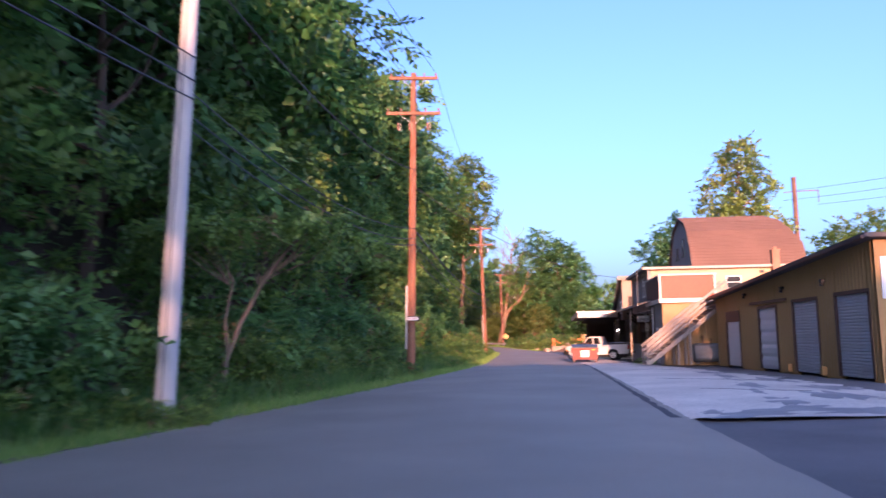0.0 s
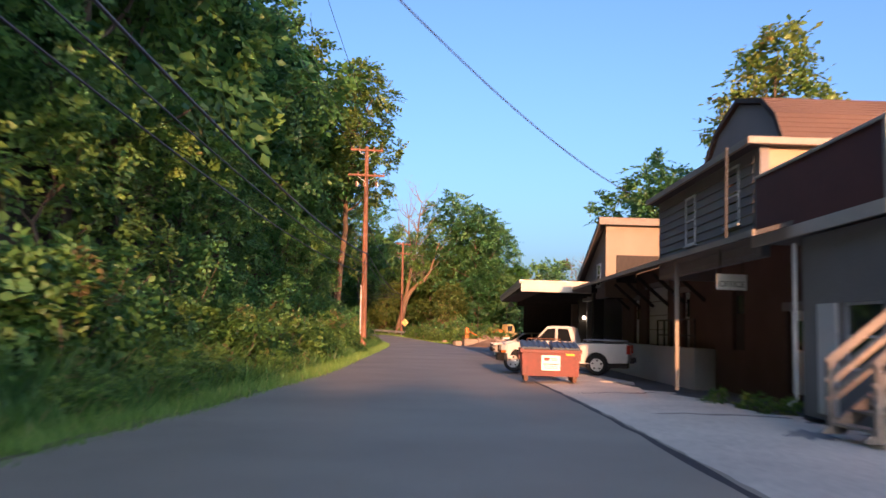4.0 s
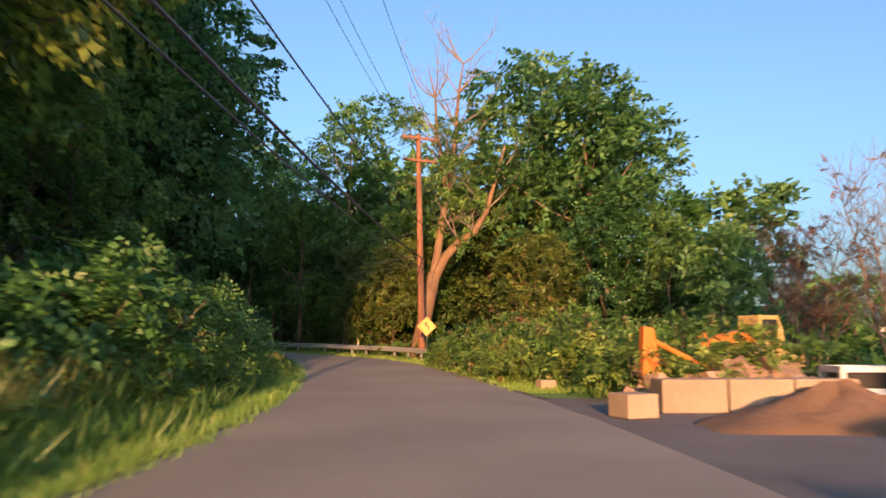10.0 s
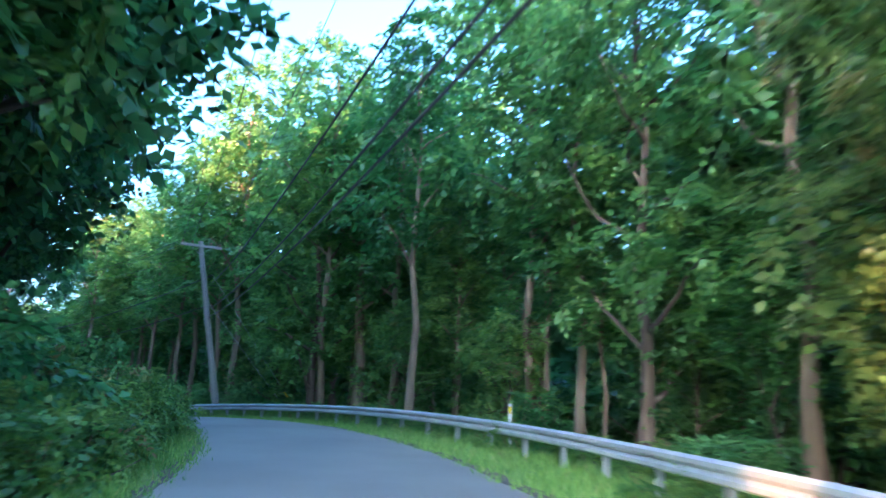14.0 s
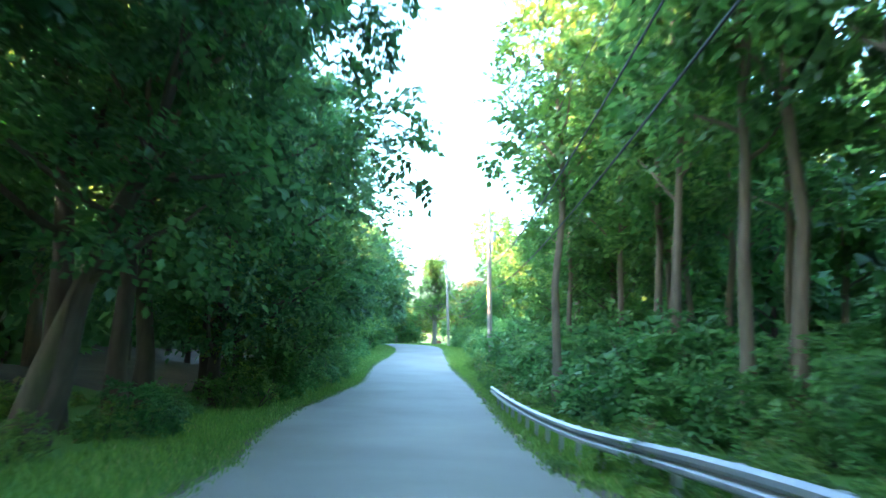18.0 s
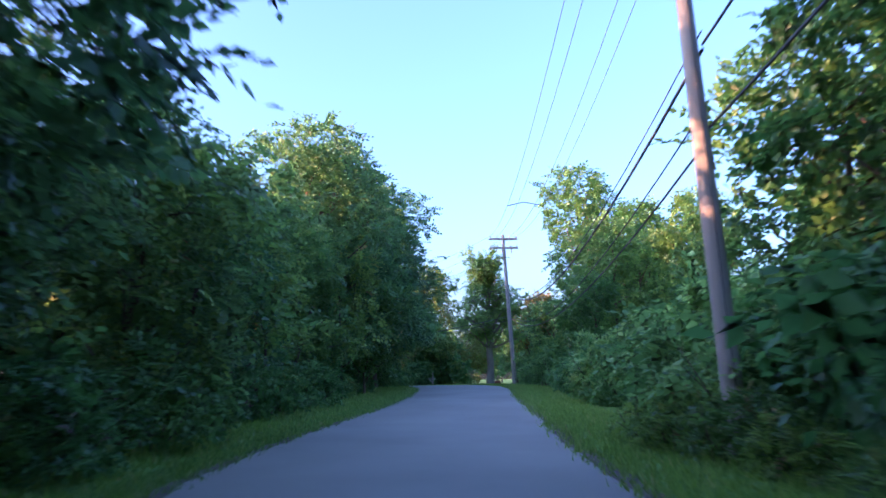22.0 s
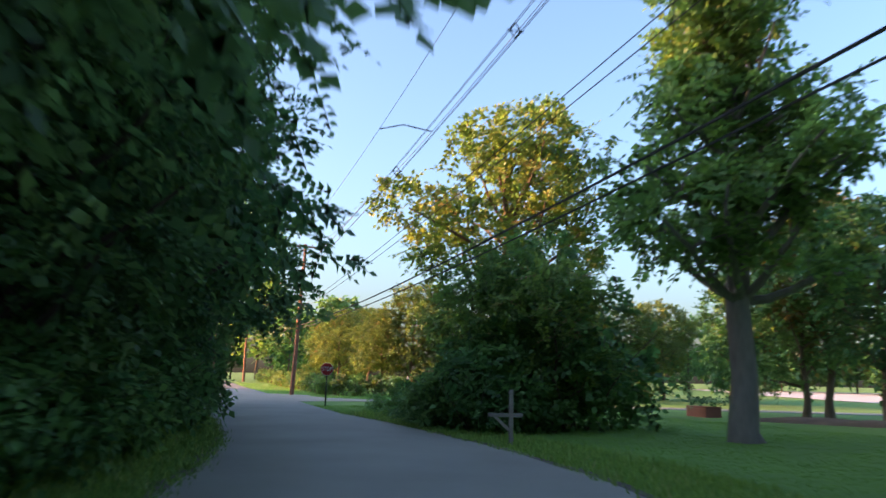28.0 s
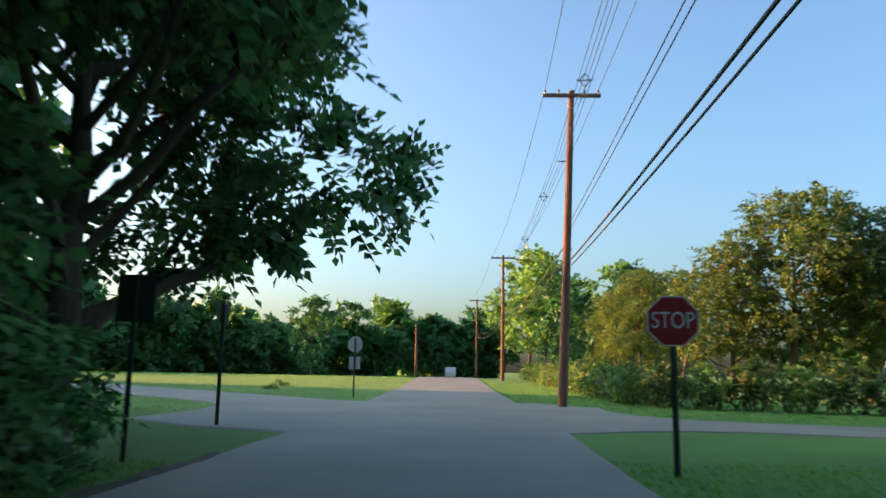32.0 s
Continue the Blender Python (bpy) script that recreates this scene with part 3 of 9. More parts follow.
def faces_mesh(name, V, pattern, n, per, material):
    """A mesh of n alike islands of per vertices and a pattern of triangles."""
    me = bpy.data.meshes.new(name)
    F = (np.arange(n)[:, None, None] * per + pattern[None]).reshape(-1)
    me.vertices.add(len(V))
    me.vertices.foreach_set("co", V.astype(np.float32).ravel())
    me.loops.add(len(F))
    me.loops.foreach_set("vertex_index", F.astype(np.int32))
    me.polygons.add(len(F) // 3)
    me.polygons.foreach_set("loop_start", np.arange(0, len(F), 3, dtype=np.int32))
    me.update(calc_edges=True)
    me.materials.append(material)
    return me


def limb(geo, rng, a, d, length, r0, n=5, bend=0.25, sides=6, r1=None):
    """A tapered, bent limb; returns its points."""
    pts, p, d = [Vector(a)], Vector(a), Vector(d).normalized()
    for k in range(n):
        d = (d + Vector(rng.normal(size=3) * bend) + Vector((0, 0, 0.08))).normalized()
        p = p + d * length / n
        pts.append(p.copy())
    r1 = r0 * 0.3 if r1 is None else r1
    geo.tube(pts, [r0 + (r1 - r0) * k / n for k in range(n + 1)], sides, cap=False)
    return pts


def tree_mesh(seed, height, crown, bare=0.3, r0=0.22, nlimbs=9, density=17, size=0.34, leaf=None, bark=None, clump=1.5, lean=0.0, shape="broad", spread=1.0):
    """Trunk and crown meshes of one tree; crown: its radius."""
    rng = np.random.default_rng(seed)
    g = Geo()
    top = height * 0.86
    tp = [Vector((lean * (k / 7) ** 1.3 * height + 0.12 * rng.normal() * (k > 0), 0.12 * rng.normal() * (k > 0), -0.4 + (top + 0.4) * k / 7)) for k in range(8)]
    g.tube(tp, [r0 * 1.45] + [r0 * (1 - 0.85 * k / 7) for k in range(1, 8)], 9, cap=False)
    clumps = []
    for k in range(nlimbs):
        u = bare + (1 - bare) * (k + 0.5 * rng.random()) / nlimbs
        i = min(int(u * 7), 6)
        base = tp[i].lerp(tp[i + 1], u * 7 - i)
        a = k * 2.4 + rng.random()
        reach = {"broad": math.sin(math.pi * min(1, 0.25 + 0.72 * (u - bare) / (1 - bare))), "cone": 1.05 - 0.85 * (u - bare) / (1 - bare), "tall": 0.8 * math.sin(math.pi * min(1, 0.3 + 0.65 * (u - bare) / (1 - bare)))}[shape]
        reach = crown * spread * reach * (0.75 + 0.4 * rng.random())
        d = (math.cos(a), math.sin(a), 0.35 + 0.5 * u)
        pts = limb(g, rng, base, d, max(reach, 0.6), r0 * 0.42 * (1.15 - 0.7 * u), 5, 0.16)
        for q, w in ((pts[-1], 1.0), (pts[3], 0.85)):
            c = clump * w * (0.75 + 0.55 * rng.random())
            clumps.append((q.x, q.y, q.z + 0.2, c, c * 0.72))
    top_w = 0.05 if shape == "cone" else 0.25
    for k in range(3):
        c = clump * (0.8 + 0.4 * rng.random())
        clumps.append((tp[-1].x + rng.normal() * crown * top_w, tp[-1].y + rng.normal() * crown * top_w, tp[-1].z + 0.3 * c, c, c * 0.8))
    trunk = g.mesh("trunk", smooth=True)
    trunk.materials.append(bark or M_BARK)
    return trunk, leaf_cloud("crown", rng, clumps, density, size, leaf or LF_WOOD)


def bush_mesh(seed, radius, height, density=26, size=0.22, leaf=None, n=9, arch=False):
    rng = np.random.default_rng(seed)
    cl = []
    for k in range(n):
        a, q = rng.random() * 6.28, radius * 0.75 * rng.random() ** 0.6
        r = radius * (0.32 + 0.25 * rng.random())
        h = (height - r) * (1 - 0.55 * (q / radius) ** 2) * (0.35 + 0.65 * rng.random())
        cl.append((q * math.cos(a), q * math.sin(a), max(h, r * 0.4), r, r * 0.85))
    g = Geo()
    for k in range(6):
        a = k * 1.05 + rng.random()
        limb(g, rng, (0.15 * math.cos(a), 0.15 * math.sin(a), -0.2), (math.cos(a) * 0.7, math.sin(a) * 0.7, 1), height * 0.8, 0.035, 4, 0.15, 5)
    st = g.mesh("woody_stem", smooth=True)
    st.materials.append(M_BARK)
    return st, leaf_cloud("foliage", rng, cl, density, size, leaf or LF_BUSH, droop=0.6)


def plant(kind, meshes, x, y, scale=1.0, rz=0.0, label="", group="", z=None, sink=0.1, names=("trunk", "crown"), squash=1.0, lean=(0, 0), cat=None):
    """One plant: its woody part and its leaves, standing on the ground."""
    e = new(kind)
    e.empty_display_size = 0.2
    e.matrix_basis = pose(x, y, (gz(x, y) if z is None else z) - sink, lean[0], lean[1], rz) @ Matrix.Diagonal((scale, scale, scale * squash, 1))
    tagged(e, label, cat or {"shrub": "shrub", "weed": "weed", "hedge_plant": "hedge"}.get(kind, "tree"), group)
    for nm, me in zip(names, meshes):
        ob = tagged(new(nm, me), kind="stuff" if nm == "woody_stem" else "")
        ob.parent = e
    return e


def leaf_wall(name, pts, height, depth, label, size=0.9, density=1.6, leaf=None, low=0.0, seed=1, trunks=0.0, gap=0.0):
    """A joined stretch of far woodland along a line of (x, y): clumps of leaves, with trunks if asked."""
    rng = np.random.default_rng(seed)
    line = catmull([(x, y, 0) for x, y in pts], 2.0)
    length = float(np.hypot(*np.diff(line[:, :2], axis=0).T).sum())
    cl, g = [], Geo()
    for k in range(int(length * height / 4.5)):
        p = line[int(rng.random() * len(line))]
        x, y = p[0] + rng.normal() * depth, p[1] + rng.normal() * depth
        top = height * (0.78 + 0.16 * math.sin(x * 0.21 + y * 0.17) + 0.1 * math.sin(x * 0.57 - y * 0.43))
        r = 1.5 + 1.1 * rng.random()
        cl.append((x, y, gz(x, y) + low + (top - low) * rng.random() ** 0.85, r, r * 0.85))
    ob = solo(name, leaf_cloud(name, rng, cl, density * 1.8, size, leaf or LF_DARK), leaf or LF_DARK, label, "woodland", kind="stuff")
    if trunks:
        for k in range(int(length * trunks)):
            p = line[int(rng.random() * len(line))]
            x, y = p[0] + rng.normal() * depth, p[1] + rng.normal() * depth
            z = gz(x, y)
            limb(g, rng, (x, y, z - 0.4), (rng.normal() * 0.05, rng.normal() * 0.05, 1), height * 0.8, 0.12 + 0.14 * rng.random(), 5, 0.04, 7, 0.05)
        solo(name + "_trunks", g, M_BARKPALE, "pale trunks standing deep in the woods", "woodland", kind="stuff", smooth=True)
    return ob


rngv = np.random.default_rng(11)
T_BROAD = [tree_mesh(20 + k, 15 + 1.5 * k, 4.6, 0.28, 0.26, 11, 12, 0.26, LF_WOOD, clump=1.85) for k in range(3)]
T_DARK = [tree_mesh(30 + k, 14 + 2 * k, 4.4, 0.22, 0.24, 11, 12, 0.26, LF_DARK, clump=1.85) for k in range(2)]
T_TALL = [tree_mesh(40 + k, 21 + 2 * k, 4.2, 0.40, 0.22, 12, 11, 0.24, LF_WOOD, bark=M_BARKPALE, clump=1.75, shape="tall") for k in range(2)]
T_LANE = [tree_mesh(37 + k, 14 + 2 * k, 4.4, 0.16, 0.24, 12, 20, 0.18, (LF_DARK, LF_WOOD)[k], clump=1.8) for k in range(2)]
T_NEAR = [tree_mesh(39, 14, 4.4, 0.14, 0.24, 12, 27, 0.145, LF_DARK, clump=1.8)]
T_YELL = [tree_mesh(50 + k, 12 + 2 * k, 4.2, 0.25, 0.22, 10, 14, 0.23, LF_YELL, clump=1.7) for k in range(2)]
T_OLIVE = [tree_mesh(130 + k, 12 + k, 4.6, 0.16, 0.24, 14, 26, 0.19, LF_OLIVE, clump=1.7) for k in range(2)]
T_UNDER = [tree_mesh(60 + k, 7.5 + k, 2.8, 0.2, 0.10, 9, 25, 0.155, (LF_BUSH, LF_WOOD)[k], clump=1.15) for k in range(2)]
T_CONE = tree_mesh(70, 26, 7.2, 0.16, 0.4, 18, 7, 0.36, LF_YELL, clump=1.9, shape="cone")
T_OPEN = [tree_mesh(48, 15, 4.7, 0.3, 0.27, 11, 19, 0.18, LF_DARK, clump=1.85)]
# lighter trees for the rear rows
F_BROAD = [tree_mesh(25 + k, 15.5 + 1.5 * k, 4.7, 0.26, 0.26, 10, 3.0, 0.6, LF_WOOD, clump=2.0) for k in range(2)]
F_DARK = [tree_mesh(35 + k, 15 + 2 * k, 4.5, 0.2, 0.24, 10, 3.0, 0.6, LF_DARK, clump=2.0) for k in range(2)]
F_TALL = [tree_mesh(45, 22, 4.4, 0.36, 0.30, 11, 3.6, 0.55, LF_WOOD, bark=M_BARKPALE, clump=2.0, shape="tall")]
B_GREEN = [bush_mesh(80 + k, 1.7, 2.2 + 0.5 * k, 38, 0.135, LF_BUSH) for k in range(3)]
B_VINE = [bush_mesh(90 + k, 2.4, 3.0 + 0.8 * k, 24, 0.175, LF_VINE, n=12) for k in range(3)]
B_FINE = [bush_mesh(84 + k, 1.7, 2.3 + 0.4 * k, 60, 0.105, LF_BUSH, n=10) for k in range(2)]
B_WEED = B_FINE
B_YELL = bush_mesh(97, 1.5, 1.8, 40, 0.13, LF_YELL)
B_RUST = bush_mesh(98, 1.6, 2.2, 32, 0.14, LF_RUST)


# kept open around poles and in front of them
CLEAR = [(-3.7, 16.3, 3.0), (-2.8, 13.2, 2.8), (-2.0, 10.4, 2.4), (-0.45, 37.4, 2.2), (0.2, 34, 1.8), (4.15, 87.9, 2.6), (4.6, 84.5, 2.4), (5.2, 81, 2.0), (-30.4, 177.2, 1.6), (-81.95, 194.8, 1.7), (-44.5, 169.0, 2.0)]


def row(meshes, kind, s0, s1, step, d0, d1, smin, smax, label, group, jitter=0.4, names=("trunk", "crown"), squash=1.0, keep=None, shift=None):
    """Plants along the lane, at offsets between d0 and d1; shift: distances along and what they add to the offset."""
    s = s0
    k = 0
    while s < s1:
        ss = s + rngv.normal() * jitter * step * 0.5
        d = (d0 + (d1 - d0) * rngv.random()) + (float(np.interp(ss, *shift)) if shift else 0.0)
        x, y, _, _ = on_lane(ss, d)
        sc = smin + (smax - smin) * rngv.random()
        if (keep is None or keep(x, y)) and not any((x - a) ** 2 + (y - b) ** 2 < r * r for a, b, r in CLEAR):
            plant(kind, meshes[k % len(meshes)] if isinstance(meshes, list) else meshes, x, y, sc, rngv.random() * 360, label, group, names=names, squash=squash)
        k += 1 + int(rngv.random() * 2)
        s += step * (0.8 + 0.4 * rngv.random())


def beside(s0, s1, d, step=12.0):
    return [on_lane(s, d)[:2] for s in np.arange(s0, s1 + 0.1, step)]


SL = ("woody_stem", "foliage")
# hillside along the works
row(T_UNDER, "tree", -4, 148, 5.0, 10.6, 12.6, 0.85, 1.2, "young green tree at the foot of a wooded hillside", "trees on the hillside")
row(T_BROAD + T_DARK, "tree", -4, 140, 5.6, 13.0, 15.8, 1.15, 1.45, "tall leafy tree on a steep wooded hillside", "trees on the hillside")
# this row stays out of view behind the start, kept for its shade
row(F_BROAD + F_DARK, "tree", -60, -8, 8, 12, 18, 0.95, 1.15, "tall leafy tree on a steep wooded hillside", "trees on the hillside")
row(F_DARK + F_TALL, "tree", -10, 142, 7.5, 17, 23, 0.95, 1.2, "tall dark tree high on the wooded hillside", "trees on the hillside")
# woods added out of view, so that the hillside ahead lies in shade
leaf_wall("rear_woods", [on_lane(-17, d)[:2] for d in (9, 16, 24, 32, 40)], 23, 2.5, "unseen woods added behind the start to shade the hillside", 0.9, 2.0, LF_DARK, seed=15)
leaf_wall("hillside_woods", beside(-40, 150, 29), 15, 2.0, "dense woods on the crest of the hillside", 0.95, 1.5, LF_DARK, seed=2)
row(B_FINE, "shrub", 112, 150, 2.6, 6.3, 7.5, 0.8, 1.15, "leafy sunlit shrub on the road bank", "roadside shrubs", names=SL)
row(B_FINE, "shrub", 56, 92, 2.6, 6.3, 7.5, 0.8, 1.15, "leafy sunlit shrub on the road bank", "roadside shrubs", names=SL)
row(B_FINE + B_GREEN[:1], "shrub", -6, 60, 2.5, 7.0, 8.4, 0.8, 1.2, "tangled green roadside shrub", "roadside shrubs", names=SL, shift=((-6, 16, 40), (2.2, 1.7, 0.5)))
row(B_VINE, "shrub", -6, 150, 4.2, 8.8, 11.0, 0.75, 1.05, "mounded shrub covered in vines", "roadside shrubs", names=SL, shift=((-6, 16, 40), (1.8, 1.3, 0.2)))
# unseen trees added behind the start, to hold off the low sun
for x, y, h in ((-6, -48, 1.20), (1, -52, 1.15), (9, -50, 1.10), (16, -47, 1.15), (23, -50, 1.10), (31, -48, 1.10), (-1, -56, 1.20), (12, -57, 1.15), (27, -56, 1.10), (40, -52, 1.05), (-13, -44, 1.20), (5, -58, 1.20), (20, -58, 1.15), (35, -58, 1.10)):
    plant("tree", F_BROAD[0], x, y, h, x * 37, "unseen leafy tree added to hold off the low sun", "trees behind the lane")
# outside of the bend
row(T_LANE[1:], "tree", 151, 158, 4.0, -11.5, -8.2, 0.65, 0.75, "leafy tree behind the guard rail", "trees in the bend")
row(T_TALL + T_LANE[1:], "tree", 160, 206, 4.2, -11.0, -7.6, 0.95, 1.2, "tall pale-barked tree behind the guard rail", "trees in the bend")
row(F_DARK + F_TALL, "tree", 160, 208, 5.0, -20, -14, 1.05, 1.3, "tall woodland tree behind the guard rail", "trees in the bend")
leaf_wall("bend_thicket", beside(146, 172, -17, 8), 4.5, 1.2, "tangled undergrowth behind the guard rail", 0.32, 5.0, LF_VINE, low=-1.5, seed=14)
leaf_wall("bend_understory", beside(142, 290, -25, 10), 6.5, 2.0, "dense bushes deep in the woods", 0.5, 3.2, LF_VINE, low=-1.5, seed=13)
leaf_wall("bend_woods", beside(158, 285, -31), 18, 3.0, "dense green woods outside the bend", 0.62, 2.4, LF_WOOD, low=-1.5, seed=3, trunks=0.35)
row(B_VINE, "shrub", 149, 200, 4.4, -9.5, -7.0, 0.4, 0.6, "low shrub at the edge of the woods", "shrubs in the bend", names=SL)
# inside of the bend and along the left of the wooded lane
row(T_DARK + T_BROAD, "tree", 140, 184, 4.6, 8.8, 12.0, 1.25, 1.5, "tall dark tree on the inside of the bend", "trees in the bend")
row(B_VINE, "shrub", 148, 188, 2.8, 6.0, 8.0, 0.55, 0.8, "vine-covered shrub on the steep bank", "shrubs in the bend", names=SL)
row(T_OPEN, "tree", 181, 214, 4.2, 8.6, 10.4, 1.1, 1.3, "dark leafy tree leaning over the lane", "trees along the lane")
row(T_NEAR, "tree", 215, 240, 4.2, 8.3, 9.5, 1.1, 1.3, "dark leafy tree leaning over the lane", "trees along the lane")
row(T_LANE, "tree", 243, 266, 4.4, 7.2, 9.0, 0.52, 0.66, "rounded dark tree beside the lane", "trees along the lane")
row(T_NEAR, "tree", 269, 287, 3.8, 7.8, 9.0, 1.02, 1.2, "dark leafy tree leaning over the lane", "trees along the lane")
row(F_DARK + F_TALL, "tree", 150, 236, 8.0, 14, 20, 0.9, 1.15, "tall dark tree in the wood beside the lane", "trees along the lane")
row(F_DARK, "tree", 238, 318, 7.0, 14, 19, 0.55, 0.72, "tall dark tree in the wood beside the lane", "trees along the lane")
leaf_wall("lane_woods", beside(150, 335, 25), 12, 2.5, "dense dark woods beside the lane", 0.95, 1.5, LF_DARK, seed=4)
row(T_UNDER, "tree", 216, 296, 6.0, 6.6, 8.2, 0.75, 1.1, "young tree at the edge of the lane", "trees along the lane")
row(B_WEED, "weed", 172, 214, 2.6, 6.0, 9.5, 0.3, 0.5, "low fern-like weeds under the trees", "shrubs along the lane", names=SL)
row(B_VINE[:1], "shrub", 190, 212, 5.5, 7.2, 8.6, 0.35, 0.5, "low dark shrub under the trees", "shrubs along the lane", names=SL)
row(B_GREEN + B_VINE, "shrub", 214, 312, 2.5, 6.3, 7.8, 0.55, 0.85, "overhanging green shrub beside the lane", "shrubs along the lane", names=SL, shift=((255, 264, 290, 296), (0, 1.1, 1.1, 0.3)))
# right of the wooded lane
row(B_VINE, "shrub", 190, 232, 2.7, -8.0, -6.2, 0.42, 0.62, "dense shrub overgrown with vines", "shrubs along the lane", names=SL)
row(B_VINE, "shrub", 234, 268, 2.5, -7.4, -5.8, 0.6, 0.9, "dense shrub overgrown with vines", "shrubs along the lane", names=SL)
row(B_VINE, "shrub", 196, 232, 4.6, -11.5, -9.0, 0.75, 1.05, "high mound of green climbing vines", "shrubs along the lane", names=SL)
row(B_VINE, "shrub", 236, 266, 4.2, -10, -8, 1.2, 1.6, "high mound of green climbing vines", "shrubs along the lane", names=SL)
row(F_TALL + F_BROAD, "tree", 205, 262, 6.5, -22, -17, 0.72, 0.9, "tall leafy tree behind the lane", "trees along the lane")
row(T_TALL, "tree", 205, 236, 5.0, -12.5, -9.5, 0.85, 1.0, "tall pale-barked tree above the vines", "trees along the lane")
row(T_TALL + T_BROAD, "tree", 240, 266, 6.5, -16, -12, 0.5, 0.62, "tall pale-barked tree above the vines", "trees along the lane")
row(T_BROAD, "tree", 229, 252, 4.6, -12, -10, 0.66, 0.8, "leafy tree draped in vines beside the lane", "trees along the lane")
row(T_TALL, "tree", 220, 236, 6.5, -11.8, -10.4, 0.85, 0.95, "tall leafy tree overhanging the lane", "trees along the lane")
row(T_TALL, "tree", 165, 190, 2.6, -14, -10, 0.48, 0.7, "thin pale-stemmed tree behind the guard rail", "trees in the bend")
leaf_wall("bend_far_woods", beside(164, 285, -40, 11), 15, 3.0, "dark woods far outside the bend", 1.1, 1.7, LF_DARK, low=-1.0, seed=23)
row(B_WEED, "weed", 192, 232, 1.9, -5.8, -4.2, 0.24, 0.38, "low weeds behind the guard rail", "roadside weeds", names=SL)
row(B_WEED, "weed", 178, 216, 2.2, 9.5, 13.5, 0.3, 0.5, "low fern-like weeds under the trees", "shrubs along the lane", names=SL)

# ---------------- the works beside the road ----------------
def turn(e, px, py, deg):
    """Turns a thing about an upright line through (px, py)."""
    p = Matrix.Translation((px, py, 0))
    e.matrix_basis = p @ pose(0, 0, 0, 0, 0, deg) @ p.inverted() @ e.matrix_basis


def wall_ribbed(geo, x, y0, y1, z0, ztop, pitch=0.25, depth=0.02):
    """Ribbed sheet facing -x, its top following ztop(y)."""
    ys = []
    y = y0
    while y < y1 - 1e-6:
        ys += [(y, 0), (y + pitch * 0.62, 0), (y + pitch * 0.7, depth), (y + pitch * 0.92, depth)]
        y += pitch
    ys = [(min(a, y1), b) for a, b in ys] + [(y1, 0)]
    v = [(x - b, a, z0) for a, b in ys] + [(x - b, a, ztop(a)) for a, b in ys]
    n = len(ys)
    geo.add(v, [(i, i + 1, n + i + 1, n + i) for i in range(n - 1)])


def rollup(parent, x, y0, y1, z1, material, slat=0.11, z0=0.12):
    """A roll-up door of curved slats in its frame, facing -x."""
    d = part("roll_up_door", Geo().box(x + 0.05, x + 0.09, y0, y1, z0, z1), material, parent, world_built=True)
    n = max(1, round((z1 - z0) / slat))
    h = (z1 - z0) / n
    me = Geo().prism([(x + 0.05, 0), (x + 0.012, 0.3 * h), (x + 0.012, 0.72 * h), (x + 0.05, h)], "y", y0 + 0.01, y1 - 0.01).mesh("slat")
    me.transform(root_of(parent).matrix_basis.inverted())
    me.materials.append(material)
    for k in range(n):
        o = new("slat", me)
        o.parent = d
        o.matrix_basis = Matrix.Translation((0, 0, z0 + k * h))
    f = Geo().box(x - 0.05, x + 0.06, y0 - 0.12, y0, z0, z1 + 0.12).box(x - 0.05, x + 0.06, y1, y1 + 0.12, z0, z1 + 0.12).box(x - 0.05, x + 0.06, y0, y1, z1, z1 + 0.12)
    part("door_frame", f, M_TRIMBR, d, "brown steel door frame", world_built=True, bevel=0.01)
    return d


def sash(parent, c, w, h, axis, name="window", frame_mat=None, out=0.05):
    """A two-sash window centred at c on a wall facing -x or -y."""
    x, y, z = c
    t = 0.06

    def bx(a0, a1, z0, z1, d0, d1):
        return (x + d0, x + d1, y + a0, y + a1, z + z0, z + z1) if axis == "x" else (x + a0, x + a1, y + d0, y + d1, z + z0, z + z1)
    win = part(name, Geo().box(*bx(-w / 2, w / 2, -h / 2, h / 2, -0.015, 0.03)), M_PANE, parent, "dark window pane", world_built=True)
    fr = Geo()
    for a in ((-w / 2 - t, -w / 2, -h / 2 - t, h / 2 + t), (w / 2, w / 2 + t, -h / 2 - t, h / 2 + t), (-w / 2, w / 2, h / 2, h / 2 + t), (-w / 2, w / 2, -h / 2 - t, -h / 2), (-w / 2, w / 2, -t / 3, t / 3)):
        fr.box(*bx(*a, -out, 0.03))
    part("frame", fr, frame_mat or M_WHITE, win, "white window frame", world_built=True, bevel=0.006)
    part("sill", Geo().box(*bx(-w / 2 - 0.12, w / 2 + 0.12, -h / 2 - t - 0.05, -h / 2 - t, -out - 0.05, 0.03)), frame_mat or M_WHITE, win, world_built=True)
    return win


